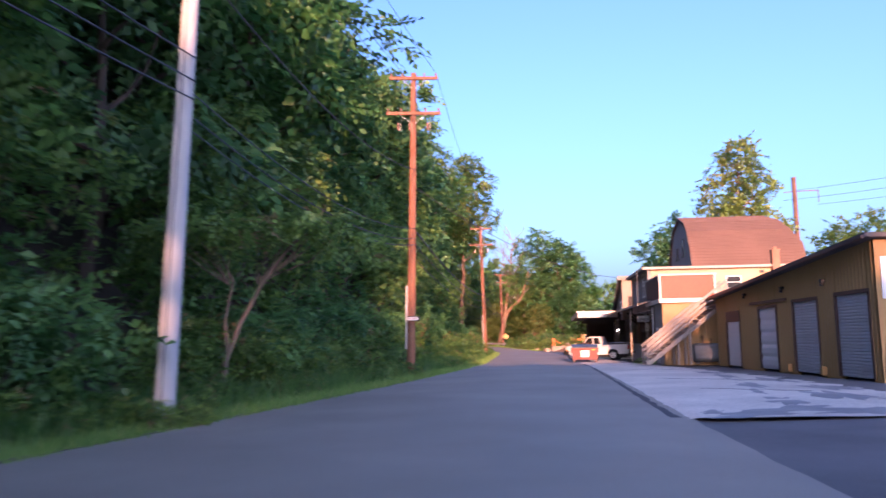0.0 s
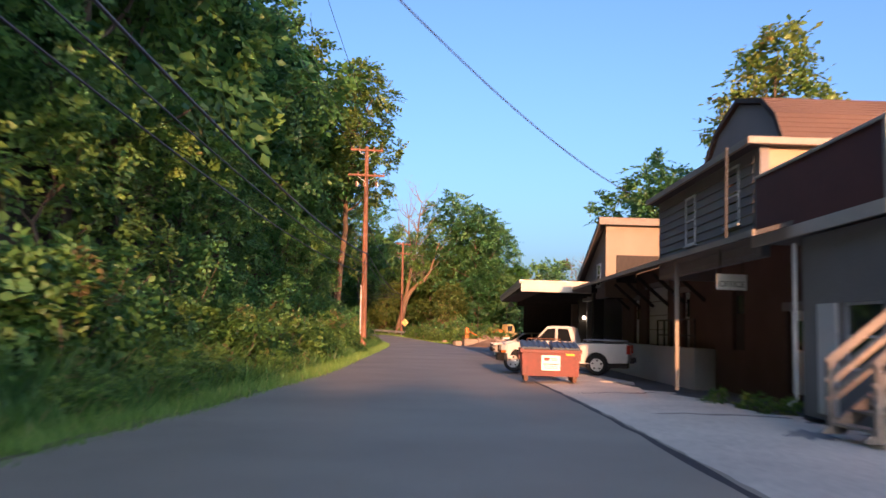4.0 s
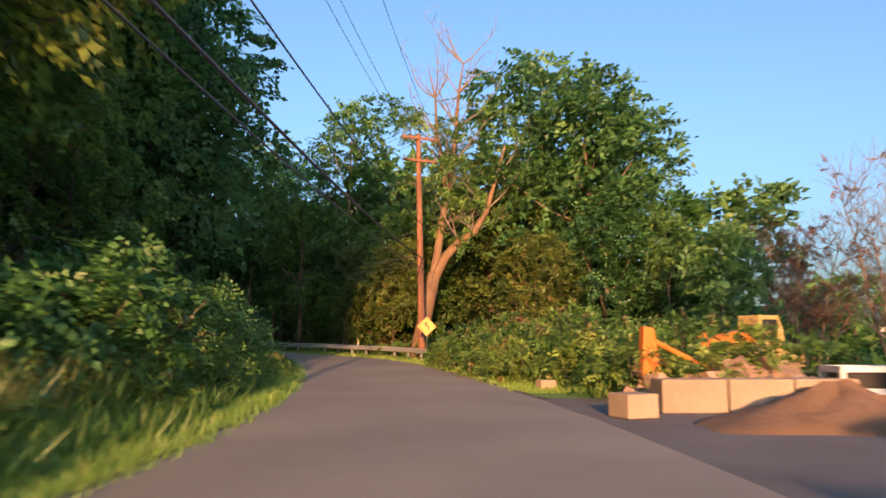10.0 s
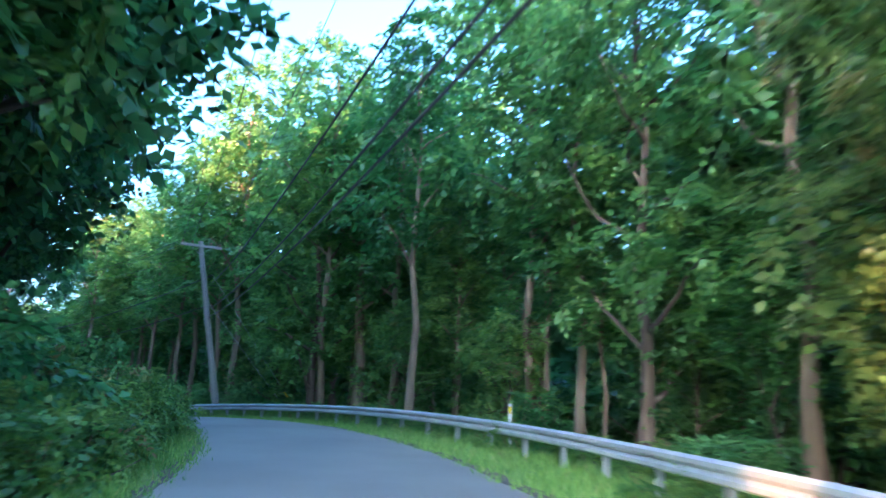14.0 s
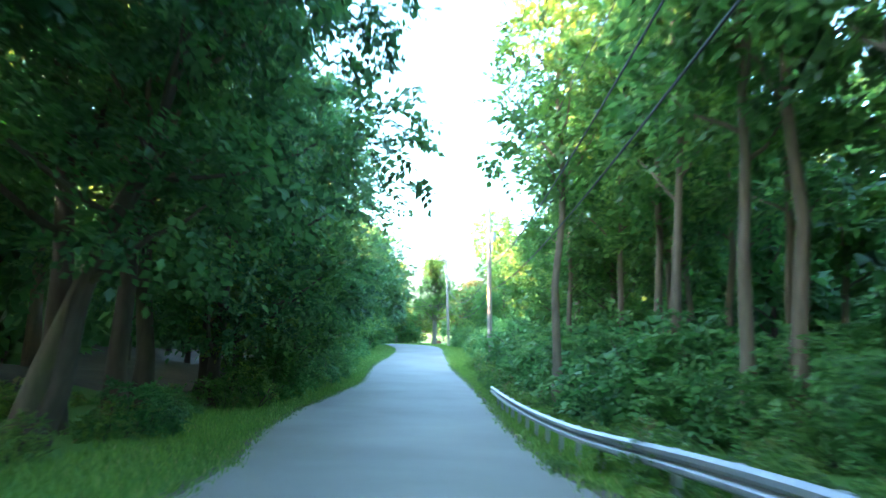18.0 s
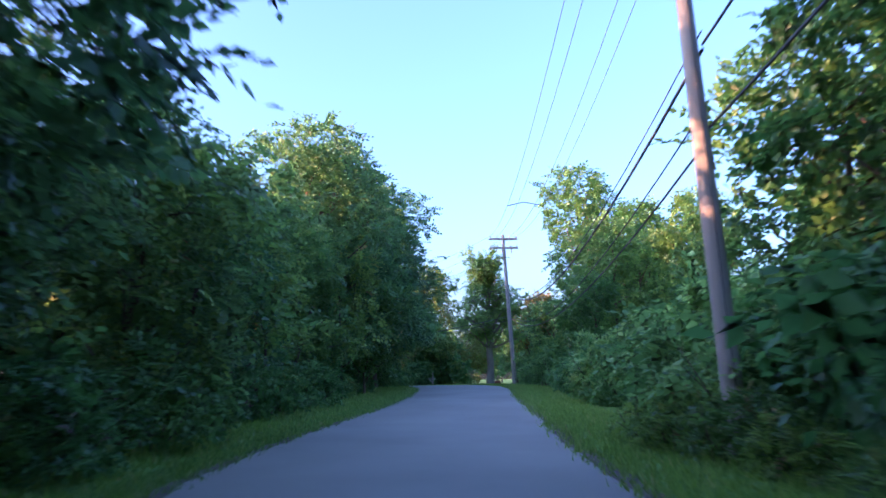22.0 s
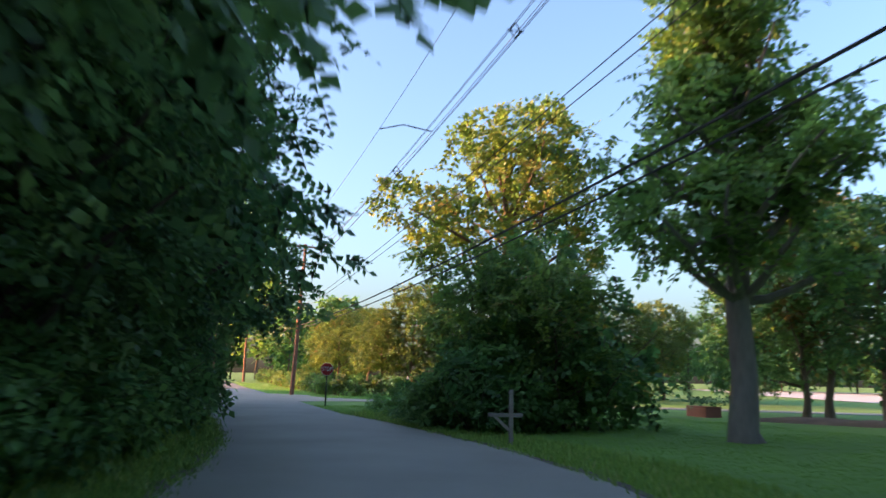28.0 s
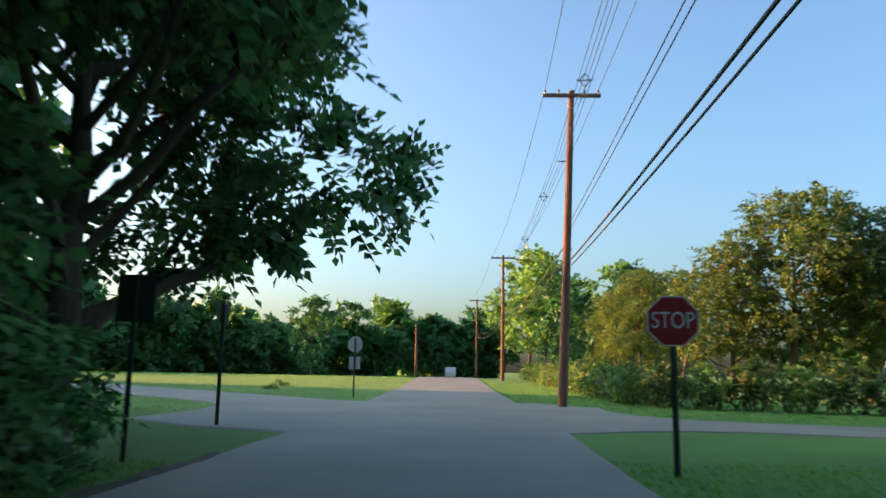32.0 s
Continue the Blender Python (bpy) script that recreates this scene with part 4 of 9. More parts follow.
def garage():
    e = thing("garage_building", (21, 34, 0), label="long tan ribbed-metal garage with roll-up doors", category="garage")
    X, ya, yb = 15.8, 25.9, 43.0
    top = lambda y: 4.62 - (y - ya) * 0.062
    doors = [(26.45, 28.75, 2.95), (30.35, 32.6, 2.9), (34.5, 36.55, 2.8), (39.2, 41.55, 2.85)]
    g, y = Geo(), ya
    for a, b, z in doors:
        wall_ribbed(g, X, y, a, 0.0, top)
        lo = Geo()
        wall_ribbed(g, X, a, b, z, top)
        y = b
    wall_ribbed(g, X, y, yb, 0.0, top)
    part("front_wall", g, M_TAN, e, "tan ribbed metal siding", world_built=True)
    core = Geo()
    y = ya
    for a, b, z in doors:
        core.box(X + 0.03, X + 0.2, y, a, 0, top(y) - 0.1)
        core.box(X + 0.03, X + 0.2, a, b, z, top(b) - 0.02)
        y = b
    core.box(X + 0.03, X + 0.2, y, yb, 0, top(yb) - 0.02)
    part("wall_core", core, M_TAN, e, world_built=True)
    part("end_wall", Geo().prism([(X, 0), (27.5, 0), (27.5, 4.4), (X, 4.62)], "y", ya - 0.02, ya + 0.2), M_TAN, e, world_built=True)
    part("end_wall", Geo().box(X + 0.2, 27.5, yb - 0.2, yb, 0, 3.5), M_TAN, e, world_built=True)
    part("back_wall", Geo().box(27.3, 27.5, ya, yb, 0, 3.4), M_TAN, e, world_built=True)
    roof = Geo().add([(X - 0.45, ya - 0.4, 4.66), (27.9, ya - 0.4, 4.5), (27.9, yb + 0.2, 3.45), (X - 0.45, yb + 0.2, 3.58), (X - 0.45, ya - 0.4, 4.80), (27.9, ya - 0.4, 4.64), (27.9, yb + 0.2, 3.59), (X - 0.45, yb + 0.2, 3.72)], [(3, 2, 1, 0), (4, 5, 6, 7), (0, 1, 5, 4), (1, 2, 6, 5), (2, 3, 7, 6), (3, 0, 4, 7)])
    r = part("roof", roof, M_ROOFDK, e, "dark low-pitched roof", world_built=True)
    part("gutter", Geo().beam((X - 0.5, ya - 0.4, 4.66), (X - 0.5, yb + 0.2, 3.58), 0.11, 0.12), M_TRIMBR, r, "brown eaves gutter", world_built=True, bevel=0.02)
    for k, (a, b, z) in enumerate(doors[:3]):
        rollup(e, X, a, b, z, M_STEELDOOR if k < 2 else M_DOOR, 0.11 if k < 2 else 0.5)
    part("door_rail", Geo().box(X - 0.09, X - 0.03, 33.2, 37.6, 3.02, 3.14), M_TRIMBR, e, "brown sliding rail over the door", world_built=True, bevel=0.01)
    d = part("door_panel", Geo().box(X - 0.02, X + 0.06, 39.3, 41.45, 2.3, 2.85).box(X - 0.02, X + 0.06, 39.2, 39.42, 0.1, 2.3).box(X - 0.02, X + 0.06, 41.3, 41.55, 0.1, 2.3), M_TRIMBR, e, "brown door surround", world_built=True, bevel=0.01)
    dd = part("overhead_door", Geo().box(X + 0.02, X + 0.07, 39.42, 41.3, 0.1, 2.3), M_DOOR, e, "plain white door", world_built=True)
    for k in range(4):
        part("panel", Geo().box(X + 0.0, X + 0.025, 39.5, 41.22, 0.16 + 0.535 * k, 0.62 + 0.535 * k), M_DOOR, dd, world_built=True, bevel=0.012)
    for y in (29.6, 33.5, 38.2):
        part("wall_light", Geo().box(X - 0.16, X - 0.02, y - 0.1, y + 0.1, 3.5, 3.62).tube([(X - 0.1, y, 3.5), (X - 0.13, y, 3.38)], [0.05, 0.08], 8), M_DKMETAL, e, "small dark wall lamp", world_built=True, bevel=0.008)
    for y in (29.9, 33.1):
        part("bollard_box", Geo().box(X - 0.22, X - 0.04, y - 0.12, y + 0.12, 0.1, 0.42), M_TAN, e, "small tan box at the wall's foot", world_built=True, bevel=0.015)
    turn(e, X, 41.5, -1.5)
    s = thing("wall_sign", (16.9, ya - 0.05, 3.0), label="white and blue sign board on the garage end", category="sign")
    part("board", Geo().box(15.95, 17.9, ya - 0.07, ya - 0.03, 2.7, 4.05), M_SIGNWHITE, s, world_built=True)
    part("logo", Geo().box(16.1, 16.9, ya - 0.085, ya - 0.07, 3.05, 3.35).box(16.2, 16.7, ya - 0.085, ya - 0.07, 3.45, 3.9), M_BLUE, s, "blue emblem", world_built=True)
    part("lettering", Geo().box(17.0, 17.8, ya - 0.085, ya - 0.07, 3.65, 3.78).box(17.0, 17.7, ya - 0.085, ya - 0.07, 3.4, 3.5).box(16.1, 17.75, ya - 0.085, ya - 0.07, 2.82, 2.92), M_SIGNBLACK, s, "bars of lettering", world_built=True)
    turn(s, X, 41.5, -1.5)


def stairs():
    e = thing("outside_stair", (14.3, 43.6, 0.08), label="weathered wooden outside stair with rails", category="stairs")
    x0, x1, z1, ya, yb = 12.05, 16.45, 3.62, 43.12, 44.12
    n = 17
    for y, nm in ((ya, "stringer"), (yb, "stringer")):
        part(nm, Geo().add([(x0 - 0.25, y - 0.03, 0.08), (x0 + 0.12, y - 0.03, 0.08), (x1, y - 0.03, z1 - 0.28), (x1, y - 0.03, z1 + 0.04), (x0 - 0.25, y + 0.03, 0.08), (x0 + 0.12, y + 0.03, 0.08), (x1, y + 0.03, z1 - 0.28), (x1, y + 0.03, z1 + 0.04)], [(0, 1, 2, 3), (7, 6, 5, 4), (0, 4, 5, 1), (1, 5, 6, 2), (2, 6, 7, 3), (3, 7, 4, 0)]), M_GREYWOOD, e, world_built=True)
    me = Geo().box(-0.14, 0.14, ya + 0.03, yb - 0.03, -0.02, 0.02).mesh("tread", bevel=0.006)
    me.materials.append(M_GREYWOOD)
    for k in range(n):
        u = (k + 0.6) / n
        o = new("tread", me)
        o.parent = e
        o.matrix_basis = Matrix.Translation(Vector((x0 + (x1 - x0) * u - 0.08, 0, 0.1 + (z1 - 0.1) * u)) - Vector((14.3, 43.6, 0.08)))
    for y in (ya - 0.04, yb + 0.04):
        for x, zz in ((x0 - 0.05, 0.1), (14.35, 1.95), (x1, z1)):
            part("post", Geo().box(x - 0.05, x + 0.05, y - 0.05, y + 0.05, 0.08 if x < 16 else 2.6, zz + 1.08), M_GREYWOOD, e, world_built=True, bevel=0.008)
        for h in (1.02, 0.72, 0.45):
            part("rail", Geo().beam((x0 - 0.1, y, 0.1 + h), (x1 + 0.02, y, z1 + h), 0.045, 0.13), M_GREYWOOD, e, world_built=True)
    for x in (13.7, 14.35):
        for y in (ya + 0.05, yb - 0.05):
            part("support", Geo().box(x - 0.06, x + 0.06, y - 0.06, y + 0.06, 0.08, 0.1 + (x - x0) * 0.8 - 0.22), M_GREYWOOD, e, world_built=True)


def oil_tank():
    e = thing("oil_tank", (15.5, 44.0, 0.08), label="grey steel heating oil tank on short legs", category="tank")
    g = Geo()
    ring = lambda x, k: [(x, 0.33 * k * math.cos(a), 0.62 + k * (0.24 * (1 if math.sin(a) > 0 else -1) + 0.28 * math.sin(a))) for a in (2 * math.pi * i / 20 + 0.01 for i in range(20))]
    g.loft([ring(-0.78, 0.6), ring(-0.74, 0.92), ring(-0.66, 1), ring(0.66, 1), ring(0.74, 0.92), ring(0.78, 0.6)])
    part("shell", g, M_TANK, e, smooth=True)
    for x in (-0.55, 0.55):
        for y in (-0.2, 0.2):
            part("leg", Geo().tube([(x, y, 0), (x, y, 0.25)], 0.03, 8), M_TANK, e)
    part("filler_pipe", Geo().tube([(-0.2, 0, 1.1), (-0.2, 0, 1.55)], 0.035, 8).tube([(0.25, 0, 1.1), (0.25, 0, 1.4)], 0.03, 8), M_RUSTMETAL, e)


def annex():
    e = thing("annex_building", (18, 48, 0), label="two-storey annex with red balcony and cream upper wall", category="building")
    P = lambda nm, g, m, lab="", **k: part(nm, g, m, e, lab, world_built=True, **k)
    # ground floor
    for k in range(18):
        z = 0.08 + k * 0.195
        P("siding_board", Geo().prism([(44.4, z), (44.355, z), (44.385, z + 0.19), (44.4, z + 0.19)], "x", 13.3, 15.6), M_TAN, "tan lap siding" if k == 0 else "")
    P("front_wall", Geo().box(13.3, 24, 44.4, 44.6, 0, 3.6), M_TAN)
    w = Geo().box(13.3, 13.5, 44.6, 44.85, 0, 3.5).box(13.3, 13.5, 44.85, 46.9, 0, 0.95).box(13.3, 13.5, 44.85, 46.9, 2.15, 3.5).box(13.3, 13.5, 46.2, 46.9, 0.95, 2.15).box(13.3, 13.5, 46.9, 47.6, 0, 3.5)
    P("side_wall", w, M_GREYWALL, "grey side wall")
    sash(e, (13.42, 45.5, 1.55), 1.15, 1.1, "x")
    P("side_door", Geo().box(13.26, 13.3, 46.25, 46.95, 0.1, 2.15), M_WHITE, "white side door", bevel=0.01)
    P("corner_board", Geo().box(13.24, 13.36, 44.34, 44.46, 0.08, 3.6), M_TAN, bevel=0.008)
    P("corner_board", Geo().box(15.56, 15.7, 44.32, 44.4, 0.08, 3.6), M_TAN, bevel=0.008)
    P("downpipe", Geo().tube([(13.2, 47.7, 3.4), (13.2, 47.7, 0.3), (13.05, 47.7, 0.15)], 0.045, 8), M_WHITE, "white downpipe")
    # balcony floor and parapets
    P("balcony_deck", Geo().box(13.1, 24, 44.2, 49.5, 3.58, 3.72), M_GREYWALL)
    P("deck_fascia", Geo().box(13.08, 16.6, 44.14, 44.22, 3.5, 3.74).box(13.06, 13.14, 44.2, 49.5, 3.5, 3.74), M_TRIMWHITE, "white deck fascia", bevel=0.01)
    P("balcony_front_panel", Geo().box(13.2, 16.1, 44.24, 44.32, 3.74, 5.05), M_REDPANEL, "bright red balcony panel")
    P("balcony_side_panel", Geo().box(13.14, 13.22, 44.3, 49.4, 3.74, 5.05), M_DKRED, "dark red balcony panel")
    P("parapet_cap", Geo().box(13.1, 16.25, 44.2, 44.36, 5.05, 5.13).box(13.1, 13.26, 44.36, 49.4, 5.05, 5.11).box(13.1, 13.2, 44.2, 44.34, 3.74, 5.05).box(16.1, 16.2, 44.2, 44.34, 3.74, 5.05), M_TRIMWHITE, "white parapet cap", bevel=0.01)
    # upper floor
    P("upper_front_wall", Geo().box(13.3, 27.5, 49.45, 49.7, 3.72, 5.85), M_CREAM, "sunlit cream upper wall")
    P("upper_side_wall", Geo().box(13.25, 13.45, 49.4, 57.5, 3.3, 5.85), M_GREYWALL, "grey upper side wall")
    P("upper_back", Geo().box(13.4, 27.5, 57.3, 57.5, 3.3, 5.85).box(27.3, 27.5, 49.7, 57.3, 0, 5.85), M_GREYWALL)
    P("roof_slab", Geo().box(12.95, 27.8, 49.2, 57.8, 5.85, 5.98), M_ROOFDK)
    P("eave_board", Geo().box(12.92, 27.8, 49.14, 49.22, 5.84, 6.0).box(12.88, 12.97, 49.14, 57.8, 5.84, 6.0), M_EAVE, "pale eave board", bevel=0.01)
    for k in range(10):
        z = 3.4 + 0.235 * k
        P("siding_board", Geo().prism([(13.25, z), (13.215, z), (13.24, z + 0.23), (13.25, z + 0.23)], "y", 49.75, 57.4), M_GREYWALL)
    sash(e, (13.25, 51.0, 4.95), 0.75, 1.35, "x")
    sash(e, (13.25, 54.2, 4.8), 0.75, 1.3, "x")
    sash(e, (18.5, 49.45, 4.95), 0.8, 0.7, "y", "vent_window")
    d = P("upper_door", Geo().box(22.0, 22.9, 49.4, 49.45, 3.75, 5.75), M_CREAM, "cream door", bevel=0.01)
    for x in (20.2, 23.6):
        P("flood_light", Geo().box(x - 0.12, x + 0.12, 49.3, 49.45, 5.5, 5.66), M_DKMETAL, "small flood lamp", bevel=0.01)
    P("chimney", Geo().box(20.78, 21.22, 49.02, 49.44, 3.7, 6.85), M_CHIMNEY, "square tan brick chimney")
    P("chimney_cap", Geo().box(20.74, 21.26, 48.98, 49.47, 6.85, 6.91).tube([(21.0, 49.23, 6.91), (21.0, 49.23, 7.08)], 0.11, 10), M_CHIMNEY, "chimney cap and flue")
    turn(e, 13.3, 44.3, -5)
    P("conduit", Geo().tube([(13.15, 49.9, 5.9), (13.12, 49.9, 4.0), (13.12, 49.9, 3.7)], 0.03, 6), M_CABLE)


def brick_hall():
    e = thing("brick_hall", (18, 60, -0.1), label="dark red brick workshop with a long lean-to awning", category="building")
    P = lambda nm, g, m, lab="", **k: part(nm, g, m, e, lab, world_built=True, **k)
    X = 16.0
    holes = [(51.2, 52.2, 0.1, 2.2), (55.0, 56.0, 1.1, 3.0), (60.2, 61.0, 1.1, 3.1), (63.0, 66.2, 1.1, 3.5), (67.6, 68.5, 1.1, 3.1)]
    y = 47.6
    for a, b, z0, z1 in holes:
        P("wall_section", Geo().box(X, X + 0.3, y, a, -0.2, 4.3), M_MORTAR, "dark red brick wall")
        P("wall_section", Geo().box(X, X + 0.3, a, b, -0.2, z0), M_MORTAR)
        P("wall_section", Geo().box(X, X + 0.3, a, b, z1, 4.3), M_MORTAR)
        y = b
    wall = P("wall_section", Geo().box(X, X + 0.3, y, 71, -0.2, 4.3), M_MORTAR, "dark red brick wall")
    P("rear_block", Geo().box(X + 0.3, 27, 57.8, 68, -0.2, 4.2), M_MORTAR)
    # lean-to awning on brackets
    a = P("awning_roof", Geo().add([(13.35, 47.6, 3.52), (X, 47.6, 4.35), (X, 70.4, 4.35), (13.35, 57, 3.56), (13.35, 70.4, 3.6), (13.35, 47.6, 3.62), (X, 47.6, 4.45), (X, 70.4, 4.45), (13.35, 57, 3.66), (13.35, 70.4, 3.7)], [(0, 1, 2, 4, 3), (5, 8, 9, 7, 6), (0, 5, 6, 1), (1, 6, 7, 2), (2, 7, 9, 4), (4, 9, 8, 3), (3, 8, 5, 0)]), M_ROOFDK, "dark awning roof")
    part("fascia", Geo().beam((13.33, 47.6, 3.58), (13.33, 57, 3.62), 0.04, 0.13).beam((13.33, 57, 3.62), (13.33, 70.4, 3.66), 0.04, 0.13), M_EAVE, a, "weathered awning fascia", world_built=True)
    P("awning_post", Geo().box(13.46, 13.56, 53.35, 53.45, 0, 3.5), M_EAVE, "slim pale awning post", bevel=0.01)
    for y in np.arange(58.5, 70, 2.2):
        P("bracket", Geo().beam((X, y, 2.7), (X - 1.2, y, 3.75), 0.1, 0.12), M_DARKWOOD, "wooden awning bracket")
    for k, (ya, yb, z0, z1) in enumerate(holes):
        if k == 3:
            d = P("loading_door", Geo().box(X + 0.12, X + 0.18, ya, yb, z0, z1), M_DOOR, "pale sectional loading door")
            part("door_ribs", Geo().box(X + 0.09, X + 0.12, ya, yb, 1.7, 1.74).box(X + 0.09, X + 0.12, ya, yb, 2.3, 2.34).box(X + 0.09, X + 0.12, ya, yb, 2.9, 2.94), M_GREYWALL, d, world_built=True)
        else:
            d = P("door", Geo().box(X + 0.12, X + 0.18, ya, yb, z0, z1), M_WHITE if k != 1 else M_DARKWOOD, "pale panelled door")
            part("pane", Geo().box(X + 0.1, X + 0.125, ya + 0.18, yb - 0.18, z0 + 1.1, z1 - 0.25), M_PANE, d, world_built=True)
        part("lintel", Geo().box(X - 0.04, X + 0.1, ya - 0.2, yb + 0.2, z1, z1 + 0.22), M_GREYWALL, d, "stone lintel", world_built=True, bevel=0.01)
    # bricks of the wall by the entrance
    me = Geo().box(-0.012, 0.02, -0.1, 0.1, -0.0325, 0.0325).mesh("brick", bevel=0.004)
    me.materials.append(M_BRICK)
    org = e.matrix_basis.translation.copy()
    for r in range(27):
        for k in range(12):
            yy = 48.75 + 0.215 * k + 0.107 * (r % 2)
            if yy < 51.05:
                o = new("brick", me)
                o.parent = wall
                o.matrix_basis = Matrix.Translation(Vector((X, yy, 0.45 + 0.076 * r)) - org)
    turn(e, 13.4, 55, -5.5)
    dock = thing("loading_dock", (15, 62, -0.2), label="concrete loading dock with a dark steel railing", category="dock")
    part("slab", Geo().box(15.3, 16.0, 57.5, 70.0, -0.3, 1.08), M_CONC, dock, bevel=0.02, world_built=True)
    for y in np.arange(57.7, 63.0, 0.9):
        part("railing_post", Geo().box(15.36, 15.42, y - 0.03, y + 0.03, 1.08, 2.05), M_DKMETAL, dock, world_built=True)
    for z in (1.5, 2.05):
        part("railing_bar", Geo().beam((15.39, 57.7, z), (15.39, 62.2, z), 0.05, 0.05), M_DKMETAL, dock, world_built=True)
    s = thing("office_sign", (13.5, 50.6, 2.75), label="small white office sign under the awning", category="sign")
    part("board", Geo().box(13.2, 13.95, 50.58, 50.62, 2.6, 2.98), M_SIGNWHITE, s, world_built=True)
    t = text_mesh("OFFICE", 0.2)
    t.transform(Matrix.Translation((13.57, 50.565, 2.73)) @ Euler((radians(90), 0, 0)).to_matrix().to_4x4())
    part("lettering", t, M_SIGNBLACK, s, "black lettering", world_built=True)
    part("hanger", Geo().beam((13.3, 50.6, 2.98), (13.3, 50.6, 3.55), 0.02, 0.02).beam((13.85, 50.6, 2.98), (13.85, 50.6, 3.7), 0.02, 0.02), M_DKMETAL, s, world_built=True)
    turn(dock, 13.4, 55, -5.5)
    return e, holes


def tall_block():
    e = thing("shed_roofed_house", (20, 71, 0), label="grey stucco house block with a steep single-pitch roof", category="house")
    P = lambda nm, g, m, lab="", **k: part(nm, g, m, e, lab, world_built=True, **k)
    P("front_wall", Geo().box(15.8, 25, 68.0, 68.25, 3.6, 7.05), M_STUCCO, "grey-tan stucco front wall")
    P("side_wall", Geo().prism([(68.25, 3.6), (74.6, 3.6), (74.6, 4.55), (68.25, 6.95)], "x", 15.8, 16.05), M_GREYWALL)
    P("side_wall", Geo().prism([(68.25, 0), (74.6, 0), (74.6, 4.55), (68.25, 6.95)], "x", 24.75, 25.0), M_GREYWALL)
    P("back_wall", Geo().box(16.05, 24.75, 74.4, 74.6, 0, 4.5), M_GREYWALL)
    r = P("roof", Geo().prism([(67.75, 7.2), (75.0, 4.45), (75.0, 4.6), (67.75, 7.38)], "x", 15.45, 25.3), M_ROOFDK, "dark single-pitch roof")
    part("barge_board", Geo().prism([(67.73, 7.02), (75.0, 4.28), (75.0, 4.46), (67.73, 7.22)], "x", 15.42, 15.48).box(15.42, 25.3, 67.68, 67.75, 7.02, 7.36), M_GREYWOOD, r, world_built=True)
    sash(e, (15.8, 69.6, 4.75), 0.75, 1.0, "x")
    P("boarded_opening", Geo().box(16.3, 25.0, 67.9, 68.0, 4.3, 5.6), M_DARKWOOD, "dark boarded opening")
    turn(e, 15.5, 68, -6)
    e.location.z -= 0.4


